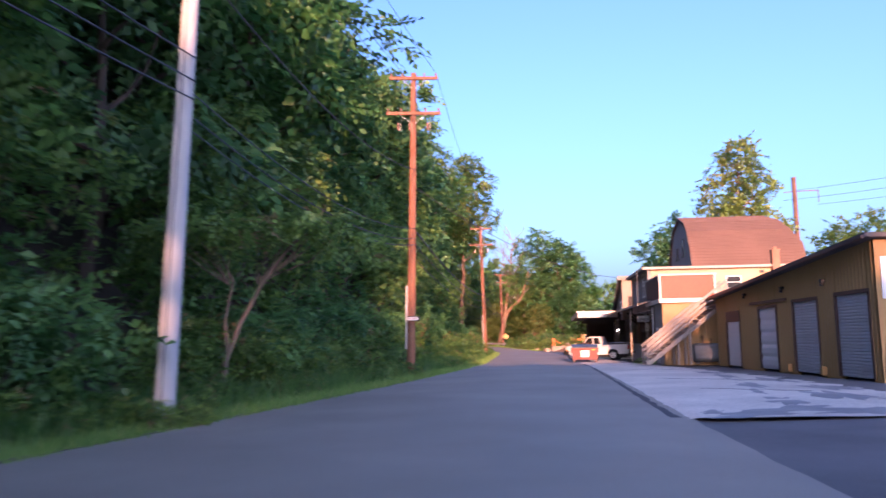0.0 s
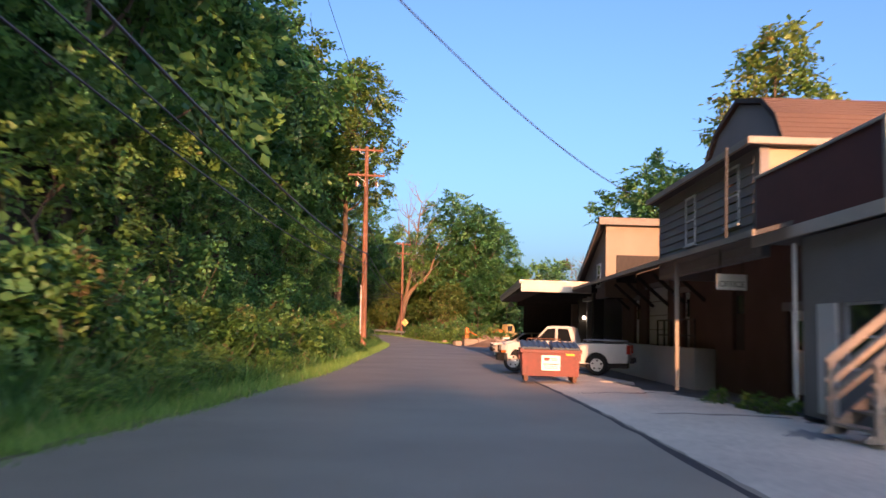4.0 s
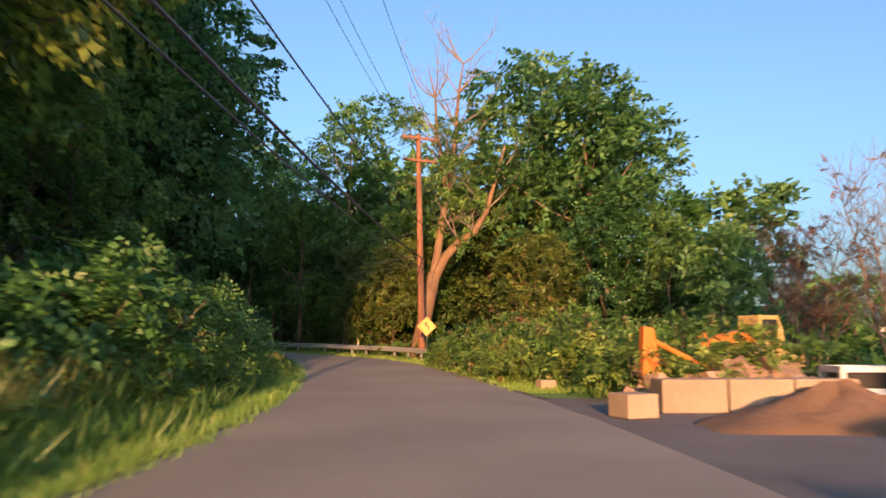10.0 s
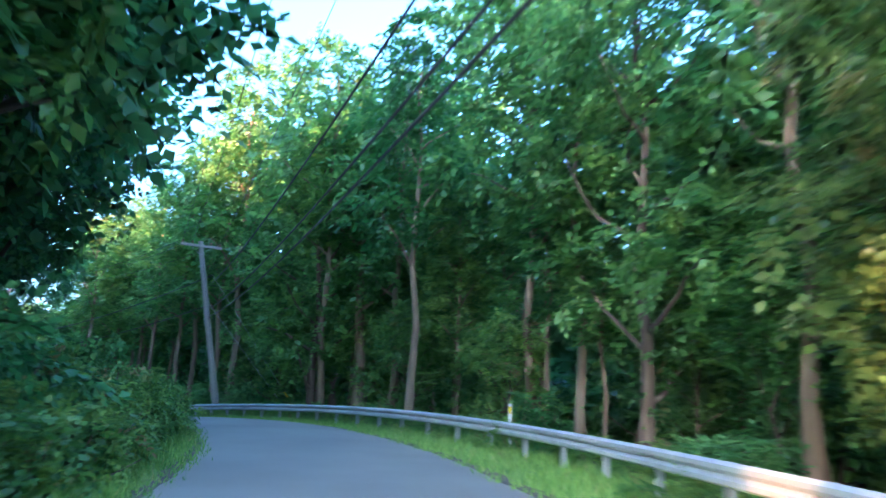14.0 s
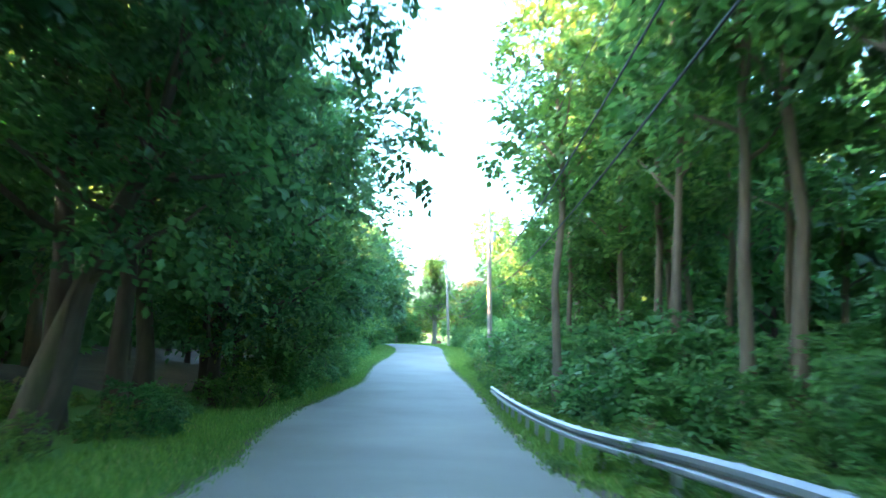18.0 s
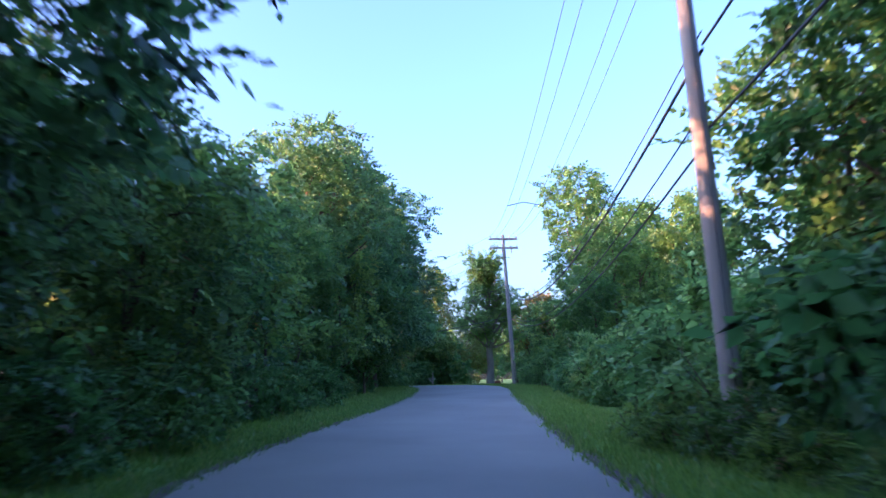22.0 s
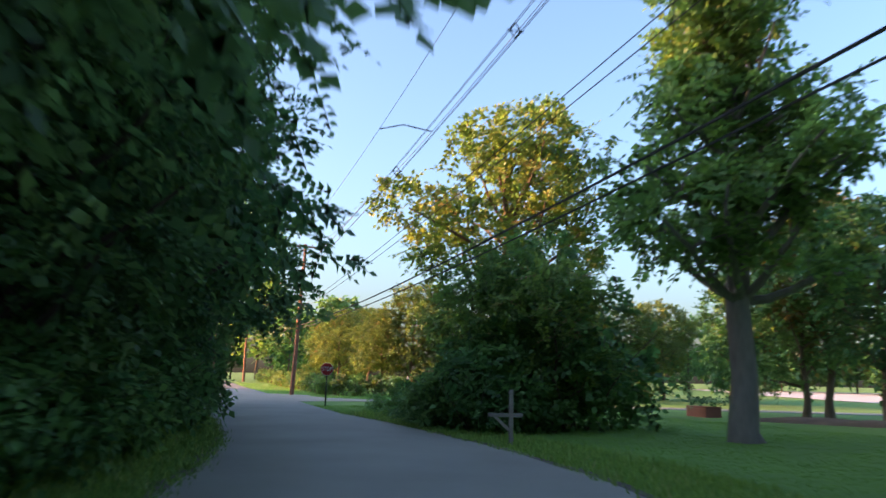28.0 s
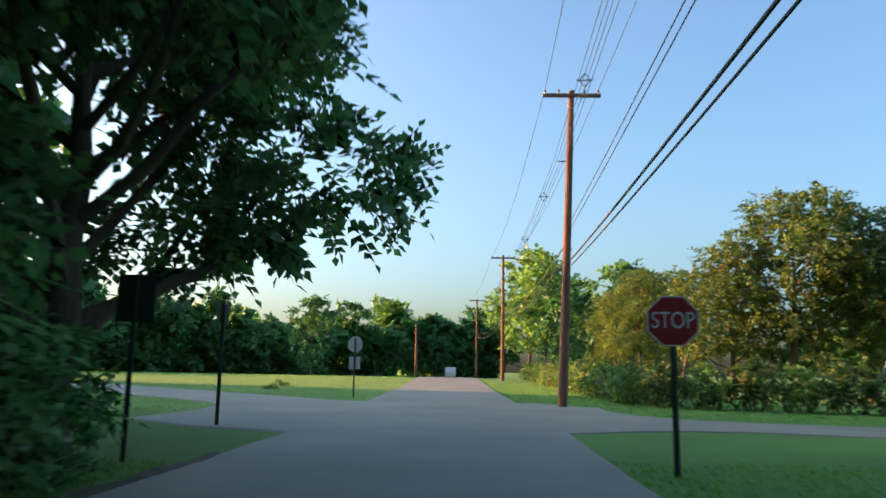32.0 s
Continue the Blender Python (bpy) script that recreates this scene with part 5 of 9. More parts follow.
def canopy():
    e = thing("carport", (16, 75.5, -0.2), label="open carport with a flat roof and cream fascia", category="carport")
    P = lambda nm, g, m, lab="", **k: part(nm, g, m, e, lab, world_built=True, **k)
    zt = lambda y: 4.0 - (y - 70.5) * 0.018
    r = P("roof", Geo().prism([(70.45, zt(70.45) - 0.5), (84.4, zt(84.4) - 0.3), (84.4, zt(84.4)), (70.45, zt(70.45))], "x", 12.3, 24.0), M_DARKWOOD, "dark timber roof with boarded soffit")
    part("front_fascia", Geo().box(12.22, 15.75, 70.4, 70.46, 3.46, 3.99), M_TRIMWHITE, r, "cream front fascia", world_built=True, bevel=0.008)
    part("fascia_trim", Geo().box(12.2, 15.78, 70.36, 70.4, 3.94, 4.03), M_TRIMWHITE, r, world_built=True)
    part("side_fascia", Geo().prism([(70.4, 3.74), (84.45, zt(84.45) - 0.24), (84.45, zt(84.45) - 0.02), (70.4, 3.98)], "x", 12.22, 12.3), M_WHITE, r, "pale side fascia", world_built=True)
    part("roof_edge", Geo().prism([(70.38, 3.98), (84.47, zt(84.47) - 0.02), (84.47, zt(84.47) + 0.05), (70.38, 4.05)], "x", 12.14, 12.34), M_STEEL, r, "metal drip edge", world_built=True)
    part("gutter", Geo().tube([(12.2, 70.5, 3.94), (12.2, 84.4, zt(84.4) - 0.06)], 0.055, 8), M_STEEL, r, "grey metal gutter", world_built=True)
    for y in np.arange(72, 84, 1.45):
        part("rafter", Geo().box(13.3, 23.8, y - 0.06, y + 0.06, zt(y) - 0.6, zt(y) - 0.3), M_DARKWOOD, r, world_built=True)
    for x, y in ((16.6, 80.0), (16.2, 75.2), (16.2, 71.0)):
        P("post", Geo().box(x - 0.26, x + 0.26, y - 0.2, y + 0.2, -0.3, zt(y) - 0.48), M_GREYWOOD if y > 79 else M_DARKWOOD, "stout timber post", bevel=0.015)
    P("back_wall", Geo().box(22.5, 22.8, 70.5, 84.2, -0.3, zt(84) - 0.3), M_DARKWOOD, "dark boarded back wall")
    P("end_wall", Geo().box(14.0, 22.5, 84.0, 84.2, -0.3, zt(84) - 0.3), M_DARKWOOD, "dark boarded end wall")
    for k in range(18):
        P("wall_batten", Geo().box(14.1 + 0.45 * k, 14.15 + 0.45 * k, 83.96, 84.0, -0.25, zt(84) - 0.32), M_DARKWOOD)
    P("inner_door", Geo().box(22.42, 22.5, 76.5, 77.5, -0.2, 1.9), M_GREYWALL, "pale inner door")
    P("corner_post", Geo().box(13.78, 13.98, 83.98, 84.22, -0.3, zt(84) - 0.3), M_DARKWOOD, bevel=0.01)
    turn(e, 12.25, 70.45, -5.2)
    l = thing("barn_lamp", (12.9, 84.1, 3.4), label="pale bell-shaped yard lamp under the carport corner", category="lamp")
    part("shade", Geo().tube([(12.9, 84.1, 3.45), (12.9, 84.1, 3.4), (12.9, 84.1, 3.3), (12.9, 84.1, 3.12)], [0.05, 0.12, 0.19, 0.2], 14), M_STEEL, l, "weathered metal shade", world_built=True, smooth=True)
    part("lamp_neck", Geo().tube([(12.9, 84.1, 3.43), (12.9, 84.1, 3.6)], 0.03, 8), M_STEEL, l, world_built=True)
    part("lamp_arm", Geo().tube([(13.3, 84.1, 3.5), (13.3, 84.1, 3.2), (13.45, 84.1, 3.0), (13.6, 84.1, 2.92)], 0.03, 8), M_DKMETAL, l, world_built=True)
    b = thing("bulkhead_light", (16.2, 74.9, 2.35), label="small lit lamp on a carport post", category="lamp")
    part("housing", Geo().box(16.1, 16.3, 74.92, 75.0, 2.3, 2.5), M_DKMETAL, b, world_built=True)
    part("bulb", Geo().tube([(16.2, 74.9, 2.36), (16.2, 74.8, 2.3)], [0.06, 0.05], 10), M_LAMPON, b, "glowing bulb", world_built=True)
    turn(l, 12.25, 70.45, -5.2)
    turn(b, 12.25, 70.45, -5.2)


def gambrel():
    e = thing("gambrel_house", (22.4, 61.3, 4.2), label="tall house with a brown gambrel roof and grey gable", category="house")
    P = lambda nm, g, m, lab="", **k: part(nm, g, m, e, lab, world_built=True, **k)
    out = [(56.4, 6.9), (56.95, 8.3), (57.75, 9.7), (58.8, 10.55), (61.3, 11.3), (63.8, 10.55), (64.85, 9.7), (65.65, 8.3), (66.2, 6.9)]
    gable = [(56.9, 6.9), (57.3, 8.25), (58.0, 9.5), (59.0, 10.35), (61.3, 11.05), (63.6, 10.35), (64.6, 9.5), (65.3, 8.25), (65.7, 6.9)]
    P("body", Geo().box(18.9, 26.4, 57.0, 65.6, 4.2, 7.2), M_GREYWALL)
    P("gable_wall", Geo().prism(gable, "x", 18.85, 19.1), M_GREYWALL, "grey gable wall")
    lean = lambda z: 26.75 - 1.5 * max(0.0, (z - 8.6) / 2.7)
    rings = [[(x if x < 20 else lean(z), y, z) for y, z in out] for x in (18.7, 26.75)]
    n = len(out)
    shell = Geo().add(rings[0] + rings[1] + [(x, y + (0.16 if y < 61 else -0.16 if y > 62 else 0), z - 0.18) for r in rings for x, y, z in r],
                      [(k, k + 1, n + k + 1, n + k) for k in range(n - 1)] + [(2 * n + k, 3 * n + k, 3 * n + k + 1, 2 * n + k + 1) for k in range(n - 1)]
                      + [(k, 2 * n + k, 2 * n + k + 1, k + 1) for k in range(n - 1)] + [tuple(range(n, 2 * n))])
    r = P("roof", shell, M_ROOFBR, "brown shingled gambrel roof with a hipped end")
    for (y0, z0), (y1, z1) in zip(out[:5], out[1:5]):
        part("barge_board", Geo().beam((18.68, y0, z0 - 0.08), (18.68, y1, z1 - 0.08), 0.05, 0.18), M_DARKWOOD, r, world_built=True)
        m = max(2, round(math.hypot(y1 - y0, z1 - z0) / 0.24))
        for k in range(m):
            y, z = y0 + (y1 - y0) * (k + 0.4) / m, z0 + (z1 - z0) * (k + 0.4) / m
            t = Vector((0, y1 - y0, z1 - z0)).normalized()
            o = Vector((0, -t.z, t.y))
            a, b, c = (Vector((0, y, z)) + o * q + t * w for q, w in ((0.022, -0.1), (0.002, -0.11), (0.002, 0.12)))
            part("shingle_course", Geo().prism([(a.y, a.z), (b.y, b.z), (c.y, c.z)], "x", 18.7, lean(z) - 0.02), M_ROOFBR, r, world_built=True)
    for y, h in ((60.2, 1.2), (62.6, 0.8)):
        sash(e, (18.85, y, 8.75 if h > 1 else 8.5), 0.5, h, "x", frame_mat=M_DARKWOOD)
    turn(e, 22.4, 56.5, -5)
    e.location.z -= 0.25


def far_shed():
    e = thing("board_barn", (21, 90, -0.2), label="dark weathered board barn with a sloping roof and wide door", category="barn")
    P = lambda nm, g, m, lab="", **k: part(nm, g, m, e, lab, world_built=True, **k)
    X = 17.86
    top = lambda y: 3.08 + 0.15 * (94 - y)
    for y0, y1, z in ((93.2, 94, -0.3), (89.6, 93.2, 2.25), (85.5, 89.6, -0.3)):
        P("front_wall", Geo().prism([(y0, z), (y1, z), (y1, top(y1)), (y0, top(y0))], "x", X, X + 0.2), M_DARKWOOD, "dark vertical boards")
    P("end_wall", Geo().box(X + 0.2, 27.5, 93.8, 94, -0.3, top(94)), M_DARKWOOD)
    P("end_wall", Geo().box(X + 0.2, 27.5, 85.5, 85.7, -0.3, top(85.5)), M_DARKWOOD)
    P("back_wall", Geo().prism([(85.7, -0.3), (93.8, -0.3), (93.8, top(93.8)), (85.7, top(85.7))], "x", 27.3, 27.5), M_DARKWOOD)
    r = P("roof", Geo().prism([(85.1, top(85.1) + 0.02), (94.9, top(94.9) + 0.02), (94.9, top(94.9) + 0.2), (85.1, top(85.1) + 0.2)], "x", X - 0.35, 27.9), M_ROOFDK, "dark sloping roof")
    part("barge_board", Geo().beam((X - 0.38, 85.1, top(85.1) + 0.08), (X - 0.38, 94.92, top(94.92) + 0.08), 0.04, 0.2), M_GREYWOOD, r, "grey barge board", world_built=True)
    for k in range(24):
        y = 85.6 + k * 0.345
        if not 89.5 < y < 93.2:
            P("batten", Geo().box(X - 0.035, X, y, y + 0.05, -0.2, top(y) - 0.02), M_DARKWOOD)
    d = P("garage_door", Geo().box(X + 0.1, X + 0.16, 89.6, 93.2, -0.2, 2.25), M_POST, "dark green panelled door")
    for k in range(4):
        part("panel", Geo().box(X + 0.07, X + 0.1, 89.68, 93.12, -0.14 + 0.6 * k, 0.4 + 0.6 * k), M_POST, d, world_built=True, bevel=0.012)
    part("header", Geo().box(X - 0.05, X + 0.02, 89.5, 93.3, 2.25, 2.42), M_GREYWOOD, d, "pale timber header", world_built=True, bevel=0.008)
    turn(e, X, 94, -8)


garage()
stairs()
oil_tank()
annex()
BRICK_WALL, BRICK_HOLES = brick_hall()
tall_block()
canopy()
gambrel()
far_shed()

# paved aprons: concrete beside the road, darker ground before the garage
def apron(name, pts, z, material, label, seed=3):
    rng = np.random.default_rng(seed)
    v = []
    for i, (x, y) in enumerate(pts):
        x2, y2 = pts[(i + 1) % len(pts)]
        n = max(1, int(math.hypot(x2 - x, y2 - y) / 0.8))
        for k in range(n):
            v.append((x + (x2 - x) * k / n + rng.normal() * 0.05, y + (y2 - y) * k / n + rng.normal() * 0.05))
    g = Geo().prism(v, "z", z - 0.12, z)
    return solo(name, g, material, label, "pavement", kind="structure")


apron_out = lambda s: -np.interp(s, [15, 17, 20, 24, 30, 37, 43, 57, 59], [6.6, 8.0, 9.0, 9.2, 8.6, 7.8, 7.0, 6.0, 5.6])
apron_lift = lambda s: float(np.interp(s, [15, 19, 46, 57], [0.05, 0.105, 0.105, 0.05]))


def apron_strip():
    v, f, n = [], [], 0
    rng = np.random.default_rng(3)
    for s in np.arange(15.2, 58.6, 0.4):
        a, b = -float(edge_right(s)) + 0.35, float(apron_out(s)) + 0.22 * rng.normal()
        for k in range(9):
            d = a + (b - a) * k / 8
            x, y, z, _ = on_lane(s, d)
            v.append((x, y, z - 0.03 + 0.05 * min(1, k) + (apron_lift(s) - 0.02) * min(1, k / 5)))
        n += 1
    for i in range(n - 1):
        for k in range(8):
            q = i * 9 + k
            f.append((q, q + 9, q + 10, q + 1))
    me = bpy.data.meshes.new("pavement")
    me.from_pydata(v, [], f)
    me.materials.append(M_APRON)
    tagged(new("pavement", me), "pale worn concrete apron beside the road", "pavement", kind="structure")


def apron_z(x, y):
    s, d, z = (float(q[0]) for q in nearest(x, y))
    a, b = -float(edge_right(s)), float(apron_out(s))
    return z + 0.02 + (apron_lift(s) - 0.02) * min(1, max(0, (d - a) / (b - a)) * 8 / 5)


apron_strip()
apron("pavement_carport", [(12.9, 67.5), (14.1, 66.2), (14.1, 70.2), (22.4, 70.2), (22.4, 90), (14.0, 90.5), (13.4, 84), (13.0, 76)], -0.2, M_CONC, "pale concrete floor under the carport", 4)
apron("pavement_pickup", [(11.6, 59.5), (14.1, 59.0), (14.1, 66.0), (12.6, 67.3)], -0.18, M_CONC, "worn concrete beside the loading dock", 6)
g = Geo()
rng_c = np.random.default_rng(9)
for a, b in (((9.6, 31), (12.6, 27.5)), ((12.6, 27.5), (13.9, 29.5)), ((9.9, 40), (12.6, 38.5)), ((10.4, 48), (12.9, 47)), ((10.6, 53), (12.8, 53.5)), ((9.2, 24.5), (11.5, 22.2))):
    pts = [(a[0] + (b[0] - a[0]) * k / 8 + rng_c.normal() * 0.09, a[1] + (b[1] - a[1]) * k / 8 + rng_c.normal() * 0.09) for k in range(9)]
    pts = [(x, y, apron_z(x, y) + 0.006) for x, y in pts]
    for p, q in zip(pts, pts[1:]):
        g.beam(p, q, 0.05 + 0.05 * rng_c.random(), 0.006)
solo("pavement_cracks", g, M_PATCH, "dark irregular cracks in the apron", "cracks", kind="structure")

# worn asphalt left in ragged patches on the apron, and a tarred seam along the road
def ragged(x, y, rx, ry, rz, seed, n=26):
    rng = np.random.default_rng(seed)
    ph = rng.random(4) * 6.28
    pts = []
    for k in range(n):
        a = 2 * math.pi * k / n
        r = 1 + 0.28 * math.sin(2 * a + ph[0]) + 0.22 * math.sin(5 * a + ph[1]) + 0.14 * math.sin(9 * a + ph[2]) + 0.08 * rng.normal()
        u, w = rx * r * math.cos(a), ry * r * math.sin(a)
        c, q = math.cos(rz), math.sin(rz)
        pts.append((x + u * c - w * q, y + u * q + w * c))
    return pts


for k, (x, y, rx, ry, rz) in enumerate(((11.4, 20.6, 1.7, 0.5, 1.5), (9.6, 19.4, 1.1, 0.35, 1.3), (12.6, 23.6, 1.5, 0.45, 1.6), (11.0, 25.2, 1.6, 0.28, 1.5), (12.8, 28.0, 1.4, 0.4, 1.5), (12.2, 31.2, 1.6, 0.3, 1.55), (9.2, 17.6, 0.9, 0.4, 0.3), (12.6, 34.6, 1.5, 0.35, 1.6), (10.2, 22.6, 0.8, 0.16, 1.4), (11.6, 28.6, 0.9, 0.14, 1.6), (11.9, 44.5, 0.7, 0.3, 1.0), (8.1, 16.9, 1.2, 0.5, 0.4), (10.4, 16.9, 1.4, 0.6, 0.2), (7.3, 17.3, 0.4, 0.2, 0.9))):
    pts = ragged(x, y, rx, ry, rz, 40 + k)
    top = [(px, py, apron_z(px, py) + 0.008) for px, py in pts]
    g = Geo().add([(x, y, apron_z(x, y) + 0.009)] + top, [(0, 1 + i, 1 + (i + 1) % len(top)) for i in range(len(top))])
    solo("pavement_patch", g, M_WORN, "ragged grey asphalt remnant on the pale apron", "pavement", kind="structure")
strip("pavement_seam", 15.5, 58, lambda s: -edge_right(s) + 0.42, lambda s: -edge_right(s) + 0.2, 0.034, M_PATCH, "dark tarred seam between road and apron", "pavement", step=0.7, ragged=0.03, cross=2)

# ---------------- vehicles and bins ----------------
def wheel(parent, x, y, r, w, side, spokes, label):
    """A wheel whose axle runs along y; side: -1 or 1, the way its face looks."""
    c = (x, y, r)
    prof = [(r * 0.62, -w / 2), (r * 0.9, -w / 2), (r * 0.985, -w * 0.36), (r, -w * 0.2), (r, w * 0.2), (r * 0.985, w * 0.36), (r * 0.9, w / 2), (r * 0.62, w / 2)]
    n = 28
    g = Geo()
    v = [(x + a * math.cos(t), y + b, r + a * math.sin(t)) for t in (2 * math.pi * k / n for k in range(n)) for a, b in prof]
    m = len(prof)
    g.add(v, [(k * m + i, k * m + i + 1, (k + 1) % n * m + i + 1, (k + 1) % n * m + i) for k in range(n) for i in range(m - 1)])
    t = part("wheel", g, M_TYRE, parent, "black tyre", smooth=True)
    face = y + side * w * 0.36
    rim = Geo().tube([(x, y - side * w * 0.2, r), (x, face - side * 0.025, r)], r * 0.6, 24)
    part("rim_disc", rim, M_RIM, t, "pale wheel disc", smooth=True)
    sp = Geo()
    for k in range(spokes):
        a = 2 * math.pi * k / spokes + 0.3
        # black disc on the closed wheel face, standing for an opening's shade
        hole = Geo().tube([(x + r * 0.43 * math.cos(a), face - side * 0.03, r + r * 0.43 * math.sin(a)), (x + r * 0.43 * math.cos(a), face - side * 0.018, r + r * 0.43 * math.sin(a))], r * 0.1, 10)
        part("vent_hole", hole, M_CARDK, t, "dark disc for the shade in a wheel opening")
        a += math.pi / spokes
        sp.beam((x + r * 0.1 * math.cos(a), face - side * 0.02, r + r * 0.1 * math.sin(a)), (x + r * 0.6 * math.cos(a), face - side * 0.005, r + r * 0.6 * math.sin(a)), r * 0.2 if spokes < 7 else r * 0.14, 0.035)
    sp.tube([(x, face - side * 0.03, r), (x, face + side * 0.012, r)], [r * 0.22, r * 0.17], 14)
    part("rim", sp, M_RIM, t, label)
    ring = Geo()
    nn = 28
    v = [(x + q * math.cos(a), face + d, r + q * math.sin(a)) for a in (2 * math.pi * k / nn for k in range(nn)) for q, d in ((r * 0.64, -side * 0.03), (r * 0.64, side * 0.01), (r * 0.57, side * 0.0), (r * 0.57, -side * 0.03))]
    ring.add(v, [(k * 4 + i, k * 4 + (i + 1) % 4, (k + 1) % nn * 4 + (i + 1) % 4, (k + 1) % nn * 4 + i) for k in range(nn) for i in range(4)])
    part("rim_lip", ring, M_RIM, t, smooth=True)
    return t


def side_shell(outline, half, tuck, front=0.0, rear=0.0):
    """A body from its side outline (x, z): flat sides, drawn in towards roof and sills."""
    zs = [z for _, z in outline]
    z0, z1 = min(zs), max(zs)
    xa, xb = min(x for x, _ in outline), max(x for x, _ in outline)
    def hw(z, s):
        u = (z - z0) / (z1 - z0)
        return half * s * (1 - tuck * u * u)
    def bowed(x, s):
        return x + front * abs(s) ** 2.6 * max(0, 1 - (x - xa) / 0.9) - rear * abs(s) ** 2.6 * max(0, 1 - (xb - x) / 0.6)
    rings = []
    for s in (-1, -0.975, -0.88, -0.7, -0.4, 0, 0.4, 0.7, 0.88, 0.975, 1):
        cx, cz = (min(x for x, _ in outline) + max(x for x, _ in outline)) / 2, (z0 + z1) / 2
        rings.append([(bowed(cx + (x - cx) * (0.985 if abs(s) == 1 else 1), s), hw(z, s), cz + (z - cz) * (0.975 if abs(s) == 1 else 1)) for x, z in outline])
    return Geo().loft(rings)


def arch(cx, r, n=9):
    return [(cx + r * math.cos(a), 0.36 + r * math.sin(a)) for a in np.linspace(math.pi, 0, n)]


def pickup():
    # nose along -x
    e = thing("pickup_truck", (10.36, 64.75, -0.15), -22.0, "white extended-cab pickup truck parked nose to the road", "truck")
    wf, wr, r = 0.72, 4.05, 0.395
    low = [(0.05, 0.52), (0.02, 0.72), (0.06, 1.02), (0.14, 1.1), (0.9, 1.18), (1.55, 1.2), (3.5, 1.22), (5.28, 1.24), (5.32, 0.62), (5.26, 0.5)] + [(wr + 0.47 * math.cos(a), 0.42 + 0.47 * math.sin(a)) for a in np.linspace(0.1, math.pi - 0.1, 9)] + [(3.9, 0.42), (1.6, 0.42)] + [(wf + 0.47 * math.cos(a), 0.42 + 0.47 * math.sin(a)) for a in np.linspace(0.1, math.pi - 0.1, 9)] + [(0.3, 0.5)]
    b = part("body", side_shell(low, 0.98, 0.03, 0.42, 0.06), M_CARWHITE, e, "white painted body", bevel=0.012, smooth=True)
    cab = [(1.38, 1.19), (2.0, 1.82), (2.25, 1.87), (2.93, 1.87), (3.08, 1.8), (3.27, 1.21)]
    part("cab", side_shell(cab, 0.94, 0.12, 0.14, 0.04), M_CARWHITE, e, bevel=0.015, smooth=True)
    for s in (-1, 1):
        y = lambda z: s * (0.948 - 0.113 * ((z - 1.19) / 0.68) ** 2)
        for poly in ([(1.64, 1.27), (2.08, 1.74), (2.4, 1.77), (2.4, 1.27)], [(2.5, 1.27), (2.5, 1.77), (2.9, 1.76), (3.06, 1.27)]):
            g = Geo().add([(x, y(z), z) for x, z in poly] + [(x, y(z) - s * 0.03, z) for x, z in poly], [(0, 1, 2, 3), (7, 6, 5, 4), (0, 4, 5, 1), (1, 5, 6, 2), (2, 6, 7, 3), (3, 7, 4, 0)])
            part("side_window", g, M_AUTOGLASS, e)
        d = part("door", Geo().box(1.55, 2.46, s * 0.972 - 0.012, s * 0.972 + 0.012, 0.58, 1.17), M_CARWHITE, e, bevel=0.01)
        part("door_handle", Geo().box(2.22, 2.42, s * 0.99 - 0.02, s * 0.99 + 0.02, 1.0, 1.06), M_CARDK, d, "black door handle", bevel=0.008)
        part("mirror", Geo().box(1.7, 1.85, s * 1.08 - 0.1, s * 1.08 + 0.1, 1.2, 1.4), M_CARDK, e, "black door mirror", bevel=0.02)
        part("side_badge", Geo().box(1.28, 1.45, s * 0.975 - 0.012, s * 0.975 + 0.012, 0.98, 1.03), M_CARDK, e)
        part("rear_lamp", Geo().box(5.18, 5.34, s * 0.9 - 0.075, s * 0.9 + 0.085, 0.85, 1.2), M_REDLENS, e, "red tail lamp", bevel=0.01)
        part("head_lamp", Geo().prism([(0.06, s * 0.6), (0.2, s * 0.84), (0.42, s * 0.975), (0.46, s * 0.9), (0.2, s * 0.6)], "z", 0.82, 1.04), M_LAMPGLASS, e, "head lamp", bevel=0.02)
        part("marker_lamp", Geo().prism([(0.2, s * 0.86), (0.42, s * 0.978), (0.44, s * 0.9), (0.24, s * 0.8)], "z", 0.74, 0.81), M_AMBER, e, "amber marker lamp", bevel=0.01)
        for x in (wf, wr):
            wheel(e, x, s * 0.84, r, 0.26, s, 5, "pale five-spoke rim")
            part("arch_lining", Geo().tube([(x, s * 0.5, 0.42), (x, s * 0.72, 0.42)], 0.455, 20), M_CARDK, e)
    ws = [(-0.76, 1.5, 1.27), (0.76, 1.5, 1.27), (0.66, 1.99, 1.76), (-0.66, 1.99, 1.76)]
    part("windscreen", Geo().add([(x - 0.02, y, z + 0.02) for y, x, z in ws] + [(x + 0.03, y, z - 0.02) for y, x, z in ws], [(0, 1, 2, 3), (7, 6, 5, 4), (0, 4, 5, 1), (1, 5, 6, 2), (2, 6, 7, 3), (3, 7, 4, 0)]), M_AUTOGLASS, e)
    part("front_bumper", Geo().prism([(-0.1, -0.55), (-0.1, 0.55), (0.02, 0.8), (0.36, 0.99), (0.5, 0.99), (0.2, 0.7), (0.2, -0.7), (0.5, -0.99), (0.36, -0.99), (0.02, -0.8)], "z", 0.4, 0.72), M_CARDK, e, "black front bumper", bevel=0.03)
    part("grille", Geo().box(-0.03, 0.06, -0.58, 0.58, 0.74, 1.02), M_CARDK, e, bevel=0.02)
